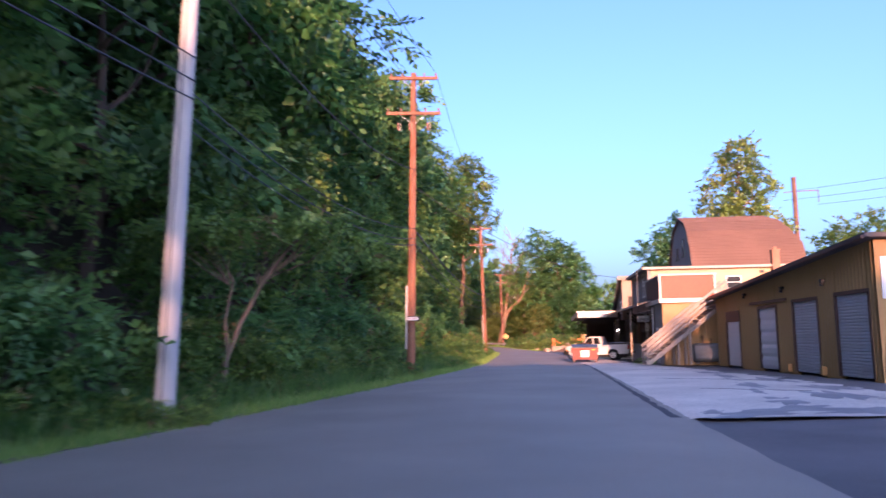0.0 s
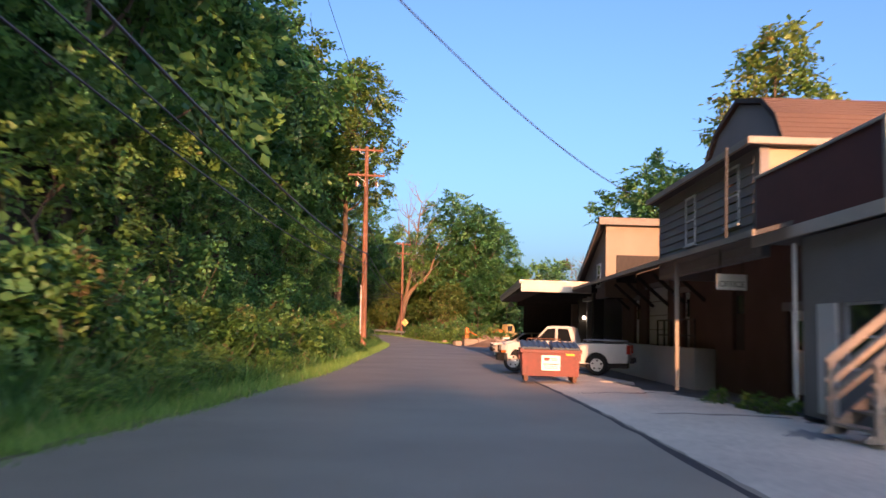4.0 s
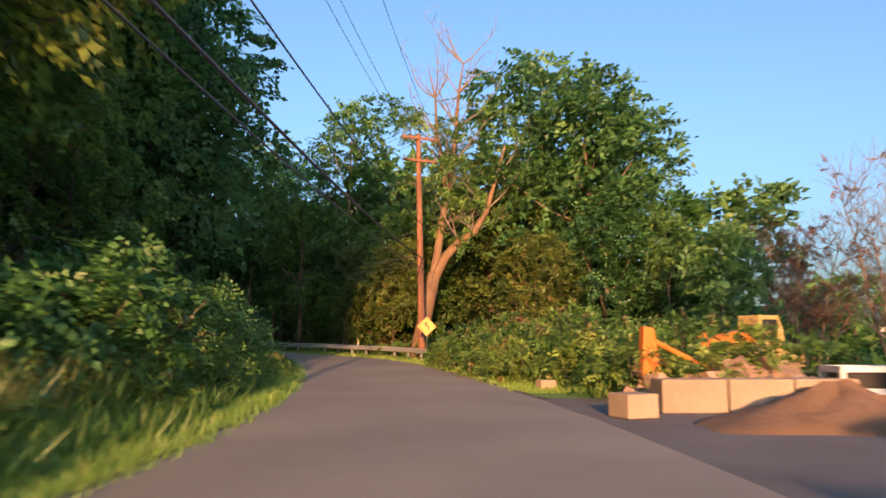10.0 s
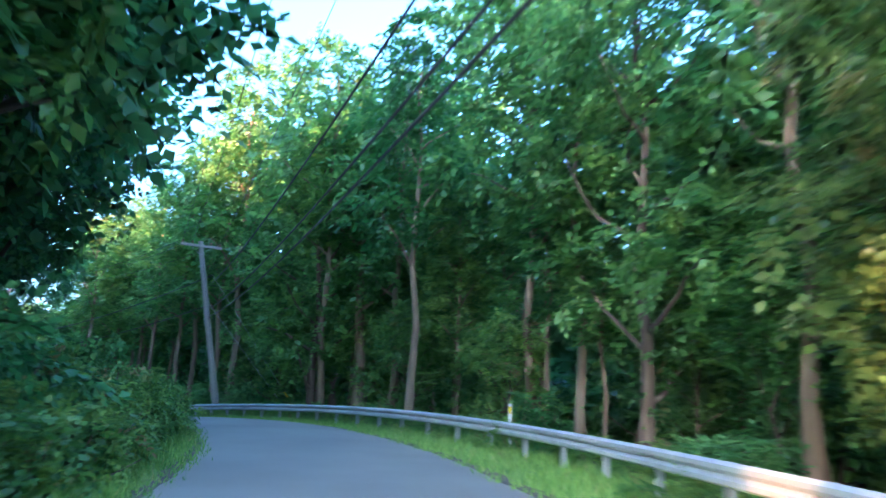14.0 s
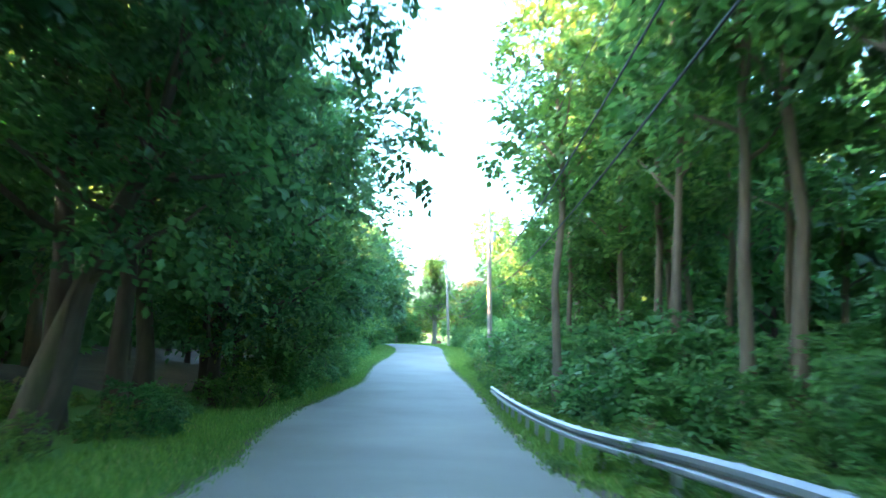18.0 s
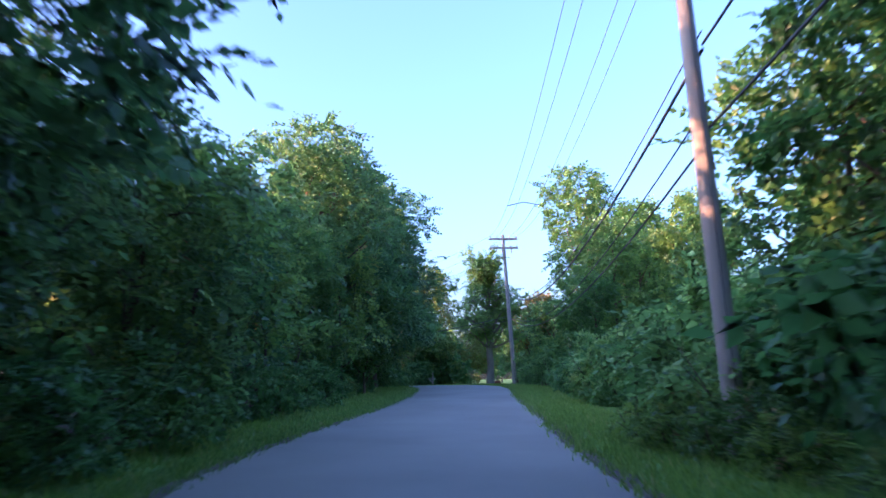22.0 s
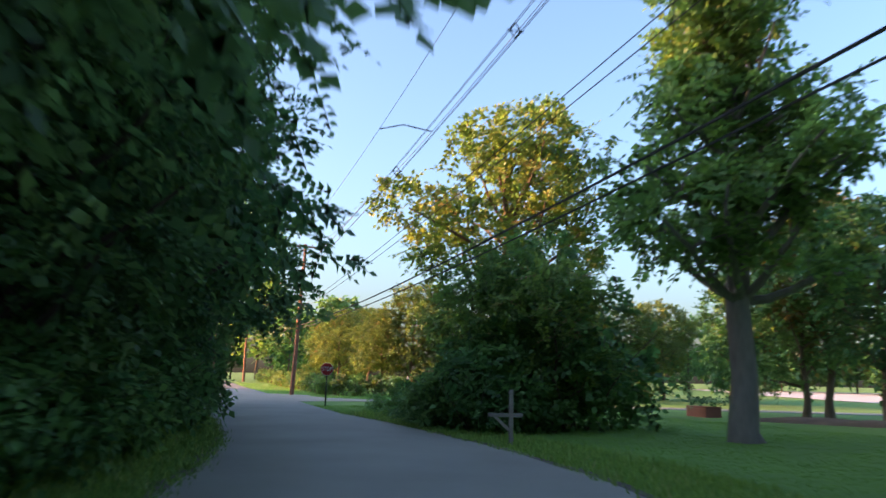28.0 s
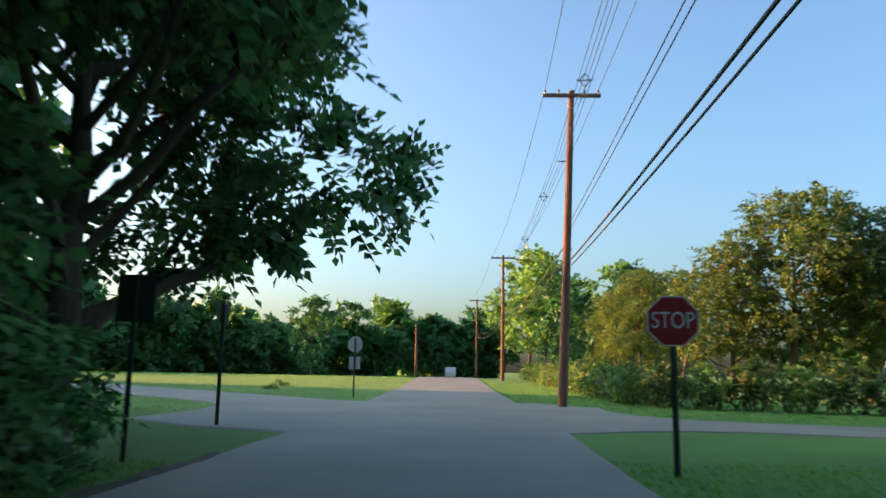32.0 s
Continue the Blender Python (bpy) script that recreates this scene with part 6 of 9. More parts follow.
    part("rear_bumper", Geo().box(5.3, 5.46, -0.95, 0.95, 0.5, 0.7), M_CARDK, e, bevel=0.03)
    part("bed_opening", Geo().box(3.4, 5.2, -0.8, 0.8, 1.235, 1.262), M_CARDK, e, "dark bed liner")
    for s in (-0.85, 0.85):
        part("bed_rail", Geo().tube([(3.5, s, 1.24), (3.52, s, 1.36), (5.1, s, 1.36), (5.12, s, 1.24)], 0.022, 8), M_STEEL, e)
    part("underbody", Geo().box(0.4, 5.2, -0.7, 0.7, 0.28, 0.5), M_CARDK, e)


def suv():
    e = thing("compact_suv", (12.75, 83.25, -0.24), 0.0, "white compact sport utility car with dark windows", "car")
    wf, wr, r = 0.88, 3.57, 0.345
    body = [(0.1, 0.3), (0.02, 0.45), (0.0, 0.7), (0.1, 0.86), (0.95, 1.03), (1.25, 1.06), (4.25, 1.12), (4.45, 0.95), (4.5, 0.6), (4.42, 0.34)] + [(wr + 0.41 * math.cos(a), 0.35 + 0.41 * math.sin(a)) for a in np.linspace(0.0, math.pi, 9)] + [(3.1, 0.26), (1.36, 0.26)] + [(wf + 0.41 * math.cos(a), 0.35 + 0.41 * math.sin(a)) for a in np.linspace(0.0, math.pi, 9)]
    part("body", side_shell(body, 0.92, 0.06, 0.4, 0.2), M_CARWHITE, e, "white painted body", bevel=0.02, smooth=True)
    cab = [(1.1, 1.03), (1.95, 1.55), (2.5, 1.66), (3.6, 1.65), (4.15, 1.55), (4.38, 1.08)]
    part("cabin", side_shell(cab, 0.87, 0.24, 0.15, 0.12), M_CARWHITE, e, bevel=0.025, smooth=True)
    for s in (-1, 1):
        y = lambda z: s * (0.878 - 0.209 * ((z - 1.03) / 0.63) ** 2)
        for poly in ([(1.42, 1.11), (2.0, 1.49), (2.5, 1.56), (2.5, 1.11)], [(2.6, 1.11), (2.6, 1.565), (3.4, 1.55), (3.4, 1.11)], [(3.5, 1.12), (3.5, 1.545), (3.9, 1.48), (4.12, 1.2)]):
            part("side_window", Geo().add([(x, y(z), z) for x, z in poly] + [(x, y(z) - s * 0.03, z) for x, z in poly], [(0, 1, 2, 3), (7, 6, 5, 4), (0, 4, 5, 1), (1, 5, 6, 2), (2, 6, 7, 3), (3, 7, 4, 0)]), M_AUTOGLASS, e)
        for x0, x1 in ((1.45, 2.52), (2.56, 3.3)):
            d = part("door", Geo().box(x0, x1, s * 0.907 - 0.012, s * 0.907 + 0.012, 0.42, 1.05), M_CARWHITE, e, bevel=0.01)
            part("door_handle", Geo().box(x1 - 0.26, x1 - 0.06, s * 0.925 - 0.02, s * 0.925 + 0.02, 0.92, 0.965), M_CARDK, d, bevel=0.008)
        part("sill_cladding", Geo().box(1.3, 3.15, s * 0.9 - 0.03, s * 0.9 + 0.03, 0.24, 0.4), M_CARDK, e, "dark sill cladding", bevel=0.02)
        part("mirror", Geo().box(1.5, 1.66, s * 0.98 - 0.1, s * 0.98 + 0.1, 1.08, 1.23), M_CARWHITE, e, bevel=0.03)
        part("head_lamp", Geo().add([(0.08, s * 0.88, 0.72), (0.02, s * 0.5, 0.74), (0.06, s * 0.5, 0.86), (0.5, s * 0.87, 0.95), (0.55, s * 0.9, 0.84)], [(0, 1, 2, 3, 4)]).box(0.05, 0.3, s * 0.7 - 0.17, s * 0.7 + 0.17, 0.75, 0.9), M_LAMPGLASS, e, "swept head lamp")
        part("fog_lamp", Geo().box(-0.01, 0.1, s * 0.72 - 0.12, s * 0.72 + 0.12, 0.42, 0.56), M_CARDK, e, bevel=0.02)
        part("rear_lamp", Geo().box(4.3, 4.47, s * 0.78 - 0.1, s * 0.78 + 0.1, 0.85, 1.1), M_REDLENS, e, bevel=0.02)
        part("roof_rail", Geo().tube([(2.2, s * 0.62, 1.62), (2.3, s * 0.62, 1.7), (3.7, s * 0.62, 1.69), (3.8, s * 0.62, 1.62)], 0.02, 8), M_DKMETAL, e)
        for x in (wf, wr):
            wheel(e, x, s * 0.8, r, 0.23, s, 8, "bright multi-spoke rim")
            part("arch_lining", Geo().tube([(x, s * 0.45, 0.35), (x, s * 0.69, 0.35)], 0.4, 20), M_CARDK, e)
    ws = [(-0.7, 1.2, 1.1), (0.7, 1.2, 1.1), (0.58, 1.93, 1.53), (-0.58, 1.93, 1.53)]
    part("windscreen", Geo().add([(x - 0.02, y, z + 0.03) for y, x, z in ws] + [(x + 0.03, y, z - 0.02) for y, x, z in ws], [(0, 1, 2, 3), (7, 6, 5, 4), (0, 4, 5, 1), (1, 5, 6, 2), (2, 6, 7, 3), (3, 7, 4, 0)]), M_AUTOGLASS, e)
    part("grille", Geo().box(-0.02, 0.06, -0.42, 0.42, 0.7, 0.82).box(-0.02, 0.06, -0.5, 0.5, 0.36, 0.6), M_CARDK, e, "black grille", bevel=0.015)
    part("underbody", Geo().box(0.4, 4.1, -0.68, 0.68, 0.2, 0.4), M_CARDK, e)


def dumpster():
    e = thing("dumpster", (10.88, 58.15, -0.08), -8.0, "rust-streaked red steel dumpster with dark lids", "dumpster")
    w, d0, d1, h = 0.9, -0.8, 0.5, 0.95
    g = Geo().add([(-w, d0, 0.12), (w, d0, 0.12), (w, d1, 0.12), (-w, d1, 0.12), (-w - 0.04, d0 - 0.06, h), (w + 0.04, d0 - 0.06, h), (w + 0.04, d1 + 0.05, h + 0.18), (-w - 0.04, d1 + 0.05, h + 0.18)], [(3, 2, 1, 0), (4, 5, 6, 7), (0, 1, 5, 4), (1, 2, 6, 5), (2, 3, 7, 6), (3, 0, 4, 7)])
    part("bin", g, M_DUMP, e, "red steel bin", bevel=0.015)
    part("rim", Geo().box(-w - 0.09, w + 0.09, d0 - 0.12, d0 - 0.03, h - 0.09, h + 0.02).box(-w - 0.09, -w - 0.01, d0 - 0.1, d1, h - 0.05, h + 0.05).box(w + 0.01, w + 0.09, d0 - 0.1, d1, h - 0.05, h + 0.05), M_DUMP, e, bevel=0.012)
    for s in (-1, 1):
        part("lift_sleeve", Geo().box(s * (w + 0.06) - 0.06, s * (w + 0.06) + 0.06, -0.45, 0.4, 0.62, 0.86), M_DUMP, e, bevel=0.012)
        part("rib", Geo().box(s * 0.86 - 0.04, s * 0.86 + 0.04, d0 - 0.06, d0, 0.14, h - 0.1), M_DUMP, e, bevel=0.01)
        part("skid", Geo().box(s * 0.78 - 0.06, s * 0.78 + 0.06, d0, d1, -0.05, 0.13), M_RUSTMETAL, e)
        lid = Geo()
        x0, x1 = sorted((s * 0.03, s * (w + 0.05)))
        lid.add([(x0, d0 - 0.1, h + 0.03), (x1, d0 - 0.1, h + 0.03), (x1, d1 + 0.02, h + 0.22), (x0, d1 + 0.02, h + 0.22), (x0, d0 - 0.1, h + 0.08), (x1, d0 - 0.1, h + 0.08), (x1, d1 + 0.02, h + 0.27), (x0, d1 + 0.02, h + 0.27)], [(3, 2, 1, 0), (4, 5, 6, 7), (0, 1, 5, 4), (1, 2, 6, 5), (2, 3, 7, 6), (3, 0, 4, 7)])
        l = part("lid", lid, M_LID, e, "dark blue ribbed lid", bevel=0.012)
        rb = Geo()
        for k in range(5):
            x = x0 + (x1 - x0) * (k + 0.5) / 5
            rb.beam((x, d0 - 0.08, h + 0.1), (x, d1, h + 0.285), 0.08, 0.03)
        part("lid_rib", rb, M_LID, l)
    s = part("sign_plate", Geo().box(-0.3, 0.3, d0 - 0.07, d0 - 0.045, 0.31, 0.79), M_SIGNWHITE, e, "white company plate")
    part("lettering", Geo().box(-0.216, -0.0432, d0 - 0.08, d0 - 0.07, 0.62, 0.72).box(0, 0.216, d0 - 0.08, d0 - 0.07, 0.68, 0.7).box(0.0144, 0.187, d0 - 0.08, d0 - 0.07, 0.63, 0.645).box(-0.245, 0.245, d0 - 0.08, d0 - 0.07, 0.5, 0.525).box(-0.202, 0.202, d0 - 0.08, d0 - 0.07, 0.44, 0.455).box(-0.216, 0.216, d0 - 0.08, d0 - 0.07, 0.38, 0.395), M_SIGNRED, s, "red bars of lettering")
    part("lid_bar", Geo().tube([(-0.72, d1 - 0.25, h + 0.2), (-0.7, d1 - 0.25, h + 0.36), (0.4, d1 - 0.25, h + 0.36), (0.42, d1 - 0.25, h + 0.2)], 0.02, 8), M_RUSTMETAL, e, "bent steel lid bar")
    part("sticker", Geo().box(0.48, 0.76, d0 - 0.075, d0 - 0.05, 0.8, 0.95), M_YELLOW, e, "faded yellow sticker")


pickup()
suv()
dumpster()

# ---------------- poles, cables, rail, signs ----------------
def utility_pole(x, y, z, height, material, dx=0.0, dy=0.0, arms=(), heading=0.0, r=0.16, label="", drum=None, conduit=None, cutouts=False, double=False):
    """A wooden pole from its foot; arms: (height, half width); returns points for cables by arm and side."""
    e = thing("utility_pole", (x, y, z), label=label, category="utility pole", group="utility poles")
    at = lambda h: Vector((dx * h / height, dy * h / height, h))
    g = Geo().tube([at(-0.6), at(height * 0.33), at(height * 0.66), at(height)], [r * 1.12, r, r * 0.86, r * 0.7], 12)
    part("shaft", g, material, e, smooth=True)
    c, s = math.cos(radians(heading)), math.sin(radians(heading))
    pts = {}
    for h, half in arms:
        p = at(h)
        q = Vector((c, s, 0))
        a = part("crossarm", Geo().beam(p - q * half + Vector((-s, c, 0)) * -0.16, p + q * half + Vector((-s, c, 0)) * -0.16, 0.12, 0.15), material, e, bevel=0.01)
        if double:
            part("crossarm", Geo().beam(p - q * half + Vector((-s, c, 0)) * 0.2, p + q * half + Vector((-s, c, 0)) * 0.2, 0.12, 0.15), material, e, bevel=0.01)
        part("brace", Geo().beam(p + q * half * 0.55 + Vector((s, -c, 0)) * 0.16, p - Vector((0, 0, 0.55)) + Vector((s, -c, 0)) * 0.1, 0.03, 0.012).beam(p - q * half * 0.55 + Vector((s, -c, 0)) * 0.16, p - Vector((0, 0, 0.55)) + Vector((s, -c, 0)) * 0.1, 0.03, 0.012), M_STEEL, a, "flat steel brace")
        for k, u in enumerate((-0.92, -0.45, 0.45, 0.92)):
            b = p + q * half * u + Vector((s, -c, 0)) * 0.16 + Vector((0, 0, 0.06))
            part("insulator", Geo().tube([b, b + Vector((0, 0, 0.09)), b + Vector((0, 0, 0.12)), b + Vector((0, 0, 0.2))], [0.02, 0.035, 0.06, 0.03], 10), M_CERAMIC, a)
            pts[(round(h, 1), k)] = Vector((x, y, z)) + b + Vector((0, 0, 0.2))
    if drum:
        for h, ang in drum:
            p = at(h) + Vector((math.cos(ang), math.sin(ang), 0)) * (r + 0.24)
            t = part("transformer", Geo().tube([p, p + Vector((0, 0, 0.06)), p + Vector((0, 0, 0.62)), p + Vector((0, 0, 0.7))], [0.18, 0.2, 0.2, 0.14], 16), M_TRANSF, e, "grey transformer can", smooth=True)
            part("bushing", Geo().tube([p + Vector((0, 0, 0.7)), p + Vector((0, 0, 0.9))], [0.04, 0.025], 8), M_CERAMIC, t)
            part("bracket", Geo().beam(at(h + 0.15), p + Vector((0, 0, 0.15)), 0.08, 0.05).beam(at(h + 0.5), p + Vector((0, 0, 0.5)), 0.08, 0.05), M_STEEL, t)
    if cutouts:
        for k, h in enumerate(cutouts):
            for u in (-0.75, -0.2, 0.7):
                b = at(h) + Vector((c, s, 0)) * u + Vector((s, -c, 0)) * 0.22
                part("fuse_cutout", Geo().tube([b, b + Vector((0.02, 0, -0.38))], 0.035, 8).beam(b + Vector((0.1, -0.02, 0.02)), b + Vector((0.14, -0.02, -0.36)), 0.02, 0.02), M_CERAMIC, e, "porcelain fuse cutout")
                top = b + Vector((0, 0, 0.45))
                part("jumper", Geo().tube([b, b + Vector((0.22, -0.05, 0.12)), b + Vector((0.2, 0, 0.4)), top], 0.012, 5), M_CABLE, e)
    if conduit:
        h0, h1, ang = conduit
        o = Vector((math.cos(ang), math.sin(ang), 0)) * (r + 0.05)
        part("conduit", Geo().tube([at(h0) + o, at(h1) + o], 0.05, 8), M_POLEWHITE, e, "pale conduit pipe")
    part("ground_wire", Geo().tube([at(0.1) + Vector((s, -c, 0)) * r * 1.08, at(height * 0.9) + Vector((s, -c, 0)) * r * 0.85], 0.01, 5), M_CABLE, e)
    for h in (7.6, 6.6, 6.1):
        pts[("c", h)] = Vector((x, y, z)) + at(h) + Vector((c, s, 0)) * r
    return pts


POLE = {}
POLE[-1] = utility_pole(-8.5, -20, 0.8, 13.5, M_POLE, arms=((13.2, 1.2),), heading=5, label="wooden utility pole on the verge")
POLE[0] = utility_pole(-3.7, 16.3, 0.3, 13.8, M_POLEWHITE, 0.5, 0, arms=(), r=0.19, heading=5, label="pale bare utility pole in the verge")
POLE[1] = utility_pole(-0.45, 37.4, 0.6, 14.2, M_POLE, 0.25, 0.1, arms=((13.9, 1.2), (12.1, 1.35)), heading=3, label="brown utility pole with two crossarms and fuses", cutouts=(11.6,), conduit=(0.6, 3.6, 3.4), r=0.19)
POLE[2] = utility_pole(4.15, 87.9, 0.5, 14.2, M_POLE, -0.35, 0.3, arms=((13.9, 1.2), (12.0, 1.35)), heading=0, label="reddish utility pole with crossarms and jumpers", cutouts=(11.5,), conduit=(0.4, 3.9, 3.6), r=0.2)
POLE[3] = utility_pole(8.62, 143.75, 0.1, 13.9, M_POLE, -0.3, -0.05, arms=((13.6, 1.15), (12.2, 1.1)), heading=25, label="reddish utility pole behind the guard rail", r=0.2)
POLE[4] = utility_pole(-31.1, 177.9, 0.3, 10.3, M_POLEGREY, -0.5, -2.1, arms=((10.0, 1.2),), heading=62, label="leaning grey utility pole behind the guard rail", r=0.2)
POLE[5] = utility_pole(-81.95, 194.8, -1.0, 14.3, M_POLEGREY, -1.0, 0.05, arms=((14.2, 1.25),), heading=74, label="grey utility pole with one crossarm", drum=((10.4, 0.4),), r=0.19)
POLE[6] = utility_pole(-137.2, 211.65, -0.1, 14.7, M_POLEGREY, -0.9, -0.4, arms=((14.3, 1.4), (13.4, 1.4)), heading=79, label="grey utility pole with double crossarms", cutouts=(13.2,), r=0.2, double=True)
POLE[7] = utility_pole(-199.1, 197.1, -0.1, 13.0, M_POLE, 0.8, 0.6, arms=((12.75, 1.2),), heading=105, label="brown utility pole beside the crossing", r=0.18)
POLE[8] = utility_pole(-241.8, 185.7, 0.1, 12.8, M_POLE, 0.2, 0.1, arms=((12.5, 1.2),), heading=105, label="brown utility pole along the lit hedge", r=0.17)
POLE[9] = utility_pole(-285.0, 172.5, 0.3, 12.5, M_POLE, 0, 0, arms=((12.2, 1.2),), heading=105, label="far brown utility pole", r=0.17)
POLE[10] = utility_pole(-252.5, 173.2, 0.2, 6.4, M_POLE, 0.1, 0, arms=(), heading=105, label="short bare wooden pole in the field", r=0.16)


def cable(a, b, sag, r, n=16):
    a, b = Vector(a), Vector(b)
    g = Geo().tube([a.lerp(b, k / n) - Vector((0, 0, 4 * sag * (k / n) * (1 - k / n))) for k in range(n + 1)], r, 5, cap=False)
    return solo("overhead_cable", g, M_CABLE, "thin black overhead cable strung between poles", "cable", "overhead cables")


def arm(i, h, k):
    return POLE[i][(h, k)]


def at_pole(i, h):
    """A point on pole i at about that height."""
    p = POLE[i][("c", 6.6)]
    return Vector((p.x, p.y, p.z - 6.6 + h))


for k in (0, 1, 3):
    cable(arm(-1, 13.2, k), arm(1, 13.9, k), 1.0, 0.012)
    cable(arm(1, 13.9, k), arm(2, 13.9, k), 1.0, 0.012)
    cable(arm(2, 13.9, k), arm(3, 13.6, k), 1.3, 0.012)
    cable(arm(3, 13.6, k), arm(4, 10.0, k), 0.9, 0.012)
    cable(arm(4, 10.0, k), arm(5, 14.2, k), 1.1, 0.012)
for k in (0, 1, 2, 3):
    cable(arm(5, 14.2, k), arm(6, 14.3, k), 2.0, 0.012)
for k in (0, 3):
    cable(arm(6, 14.3, k), arm(7, 12.8, k), 1.2, 0.012)
    cable(arm(7, 12.8, k), arm(8, 12.5, k), 1.0, 0.012)
    cable(arm(8, 12.5, k), arm(9, 12.2, k), 1.0, 0.012)
for i, j, hs, r in ((-1, 0, (9.6, 7.2, 6.7, 6.3), 0.018), (0, 1, (9.3, 6.4, 5.9, 5.6), 0.018), (1, 2, (6.2, 5.5, 4.8), 0.022), (2, 3, (8.2, 6.2, 5.6), 0.024), (3, 4, (7.9, 6.4, 5.9), 0.026), (4, 5, (8.4, 6.6), 0.03), (7, 8, (7.0, 6.4), 0.03), (8, 9, (7.0, 6.4), 0.03)):
    for h in hs:
        cable(at_pole(i, h), at_pole(j, h), 0.55 + 0.1 * h / 3, 0.042 if (i, h) in ((1, 6.2), (2, 6.2)) else r)
# telephone and service lines past the last bend: heights at either pole, sag, thickness
for h0, h1, sag, r in ((8.7, 9.0, 2.3, 0.018), (8.3, 8.8, 2.3, 0.04), (7.1, 6.8, 2.1, 0.02), (6.4, 6.5, 2.0, 0.028)):
    cable(at_pole(5, h0), at_pole(6, h1), sag, r)
for h0, h1, sag, r in ((9.6, 7.6, 0.4, 0.015), (9.2, 7.3, 0.4, 0.015), (6.7, 6.0, 0.5, 0.034), (6.3, 5.75, 0.5, 0.026)):
    cable(at_pole(6, h0), at_pole(7, h1), sag, r)


def bundle(i, h0, j, h1, sag, off0, off1, spacers):
    """Four thin lines in a diamond, held apart by spacers, on brackets at two poles."""
    a, b = at_pole(i, h0) + Vector(off0), at_pole(j, h1) + Vector(off1)
    side = (b - a).cross(Vector((0, 0, 1))).normalized()
    around_ = [side * 0.2, Vector((0, 0, 0.2)), side * -0.2, Vector((0, 0, -0.2))]
    for d in around_:
        cable(a + d, b + d, sag, 0.01)
    for t in spacers:
        p = a.lerp(b, t) - Vector((0, 0, 4 * sag * t * (1 - t)))
        solo("line_spacer", Geo().tube([p + d * (1.15 if k % 2 else 0.85) for k, d in enumerate(around_ + around_[:1])], 0.022, 6).tube([p + around_[0] * 1.3, p + around_[2] * 1.3], 0.018, 6), M_CABLE, "dark diamond-shaped cable spacer", "cable spacer", "cable spacers")
    for q, o, n in ((a, off0, i), (b, off1, j)):
        solo("line_bracket", Geo().tube([q, q - Vector(o)], 0.03, 6), M_DKMETAL, "short steel bracket holding the bundled lines", "bracket", "line brackets")


bundle(6, 12.4, 7, 10.1, 0.6, (0.05, -0.55, 0), (0.12, -0.5, 0), (0.24, 0.45, 0.66, 0.86))
bundle(7, 10.1, 8, 9.9, 0.6, (0.12, -0.5, 0), (0.12, -0.45, 0), (0.12, 0.35, 0.6, 0.85))
cable(at_pole(1, 8.4), (13.05, 56.4, 5.95), 0.9, 0.016)
cable(at_pole(4, 7.8), (-24.5, 196, 5.5), 0.5, 0.012)
g = Geo().tube([at_pole(4, 8.4), (-27.6, 181.4, 0.3)], 0.012, 6).tube([at_pole(4, 6.6), (-27.9, 181.0, 0.3)], 0.012, 6)
solo("guy_wire", g, M_STEEL, "slanting steel guy wires of the leaning pole", "guy wire")
gv = Vector((-27.6, 181.4, 0.3)).lerp(at_pole(4, 8.4), 0.03), Vector((-27.6, 181.4, 0.3)).lerp(at_pole(4, 8.4), 0.2)
solo("guy_guard", Geo().tube(gv, 0.045, 8), M_YELLOW, "yellow plastic guard on a guy wire", "guy guard")
# spreader bars between the high lines
for t, i, j, h, h1 in ((0.6, 5, 6, 14.2, 14.3), (0.45, 6, 7, 14.3, 12.8)):
    d = Vector((0, 0, 4 * (2.0 if i == 5 else 1.2) * t * (1 - t)))
    p, q = arm(i, h, 0).lerp(arm(j, h1, 0), t) - d, arm(i, h, 3).lerp(arm(j, h1, 3), t) - d
    solo("line_spreader", Geo().tube([p, p.lerp(q, 0.45) + Vector((0, 0, 0.25)), q], 0.03, 6), M_DKMETAL, "thin dark spreader bar between the lines", "spreader", "line spreaders")

# railway masts behind the works
for x, y, h in ((38.5, 84.5, 19.0), (47.5, 71.0, 17.6)):
    e = thing("railway_mast", (x, y, 0), label="rust-brown railway mast with a bracket arm", category="mast", group="railway masts")
    part("shaft", Geo().box(-0.18, 0.18, -0.18, 0.18, 0, h), M_RUSTMETAL, e, bevel=0.03)
    part("bracket", Geo().beam((0, 0, h - 1.6), (2.6, 0, h - 1.5), 0.08, 0.08).beam((2.6, 0, h - 1.5), (2.6, 0, h - 2.8), 0.07, 0.07).beam((-1.2, 0, h - 1.7), (0, 0, h - 1.6), 0.07, 0.07), M_RUSTMETAL, e)
for z, o in ((17.5, 0), (15.9, 2.5), (16.4, -1.2)):
    cable((38.5 + o, 84.5, z), (62, 28, z - 1), 1.2, 0.02)


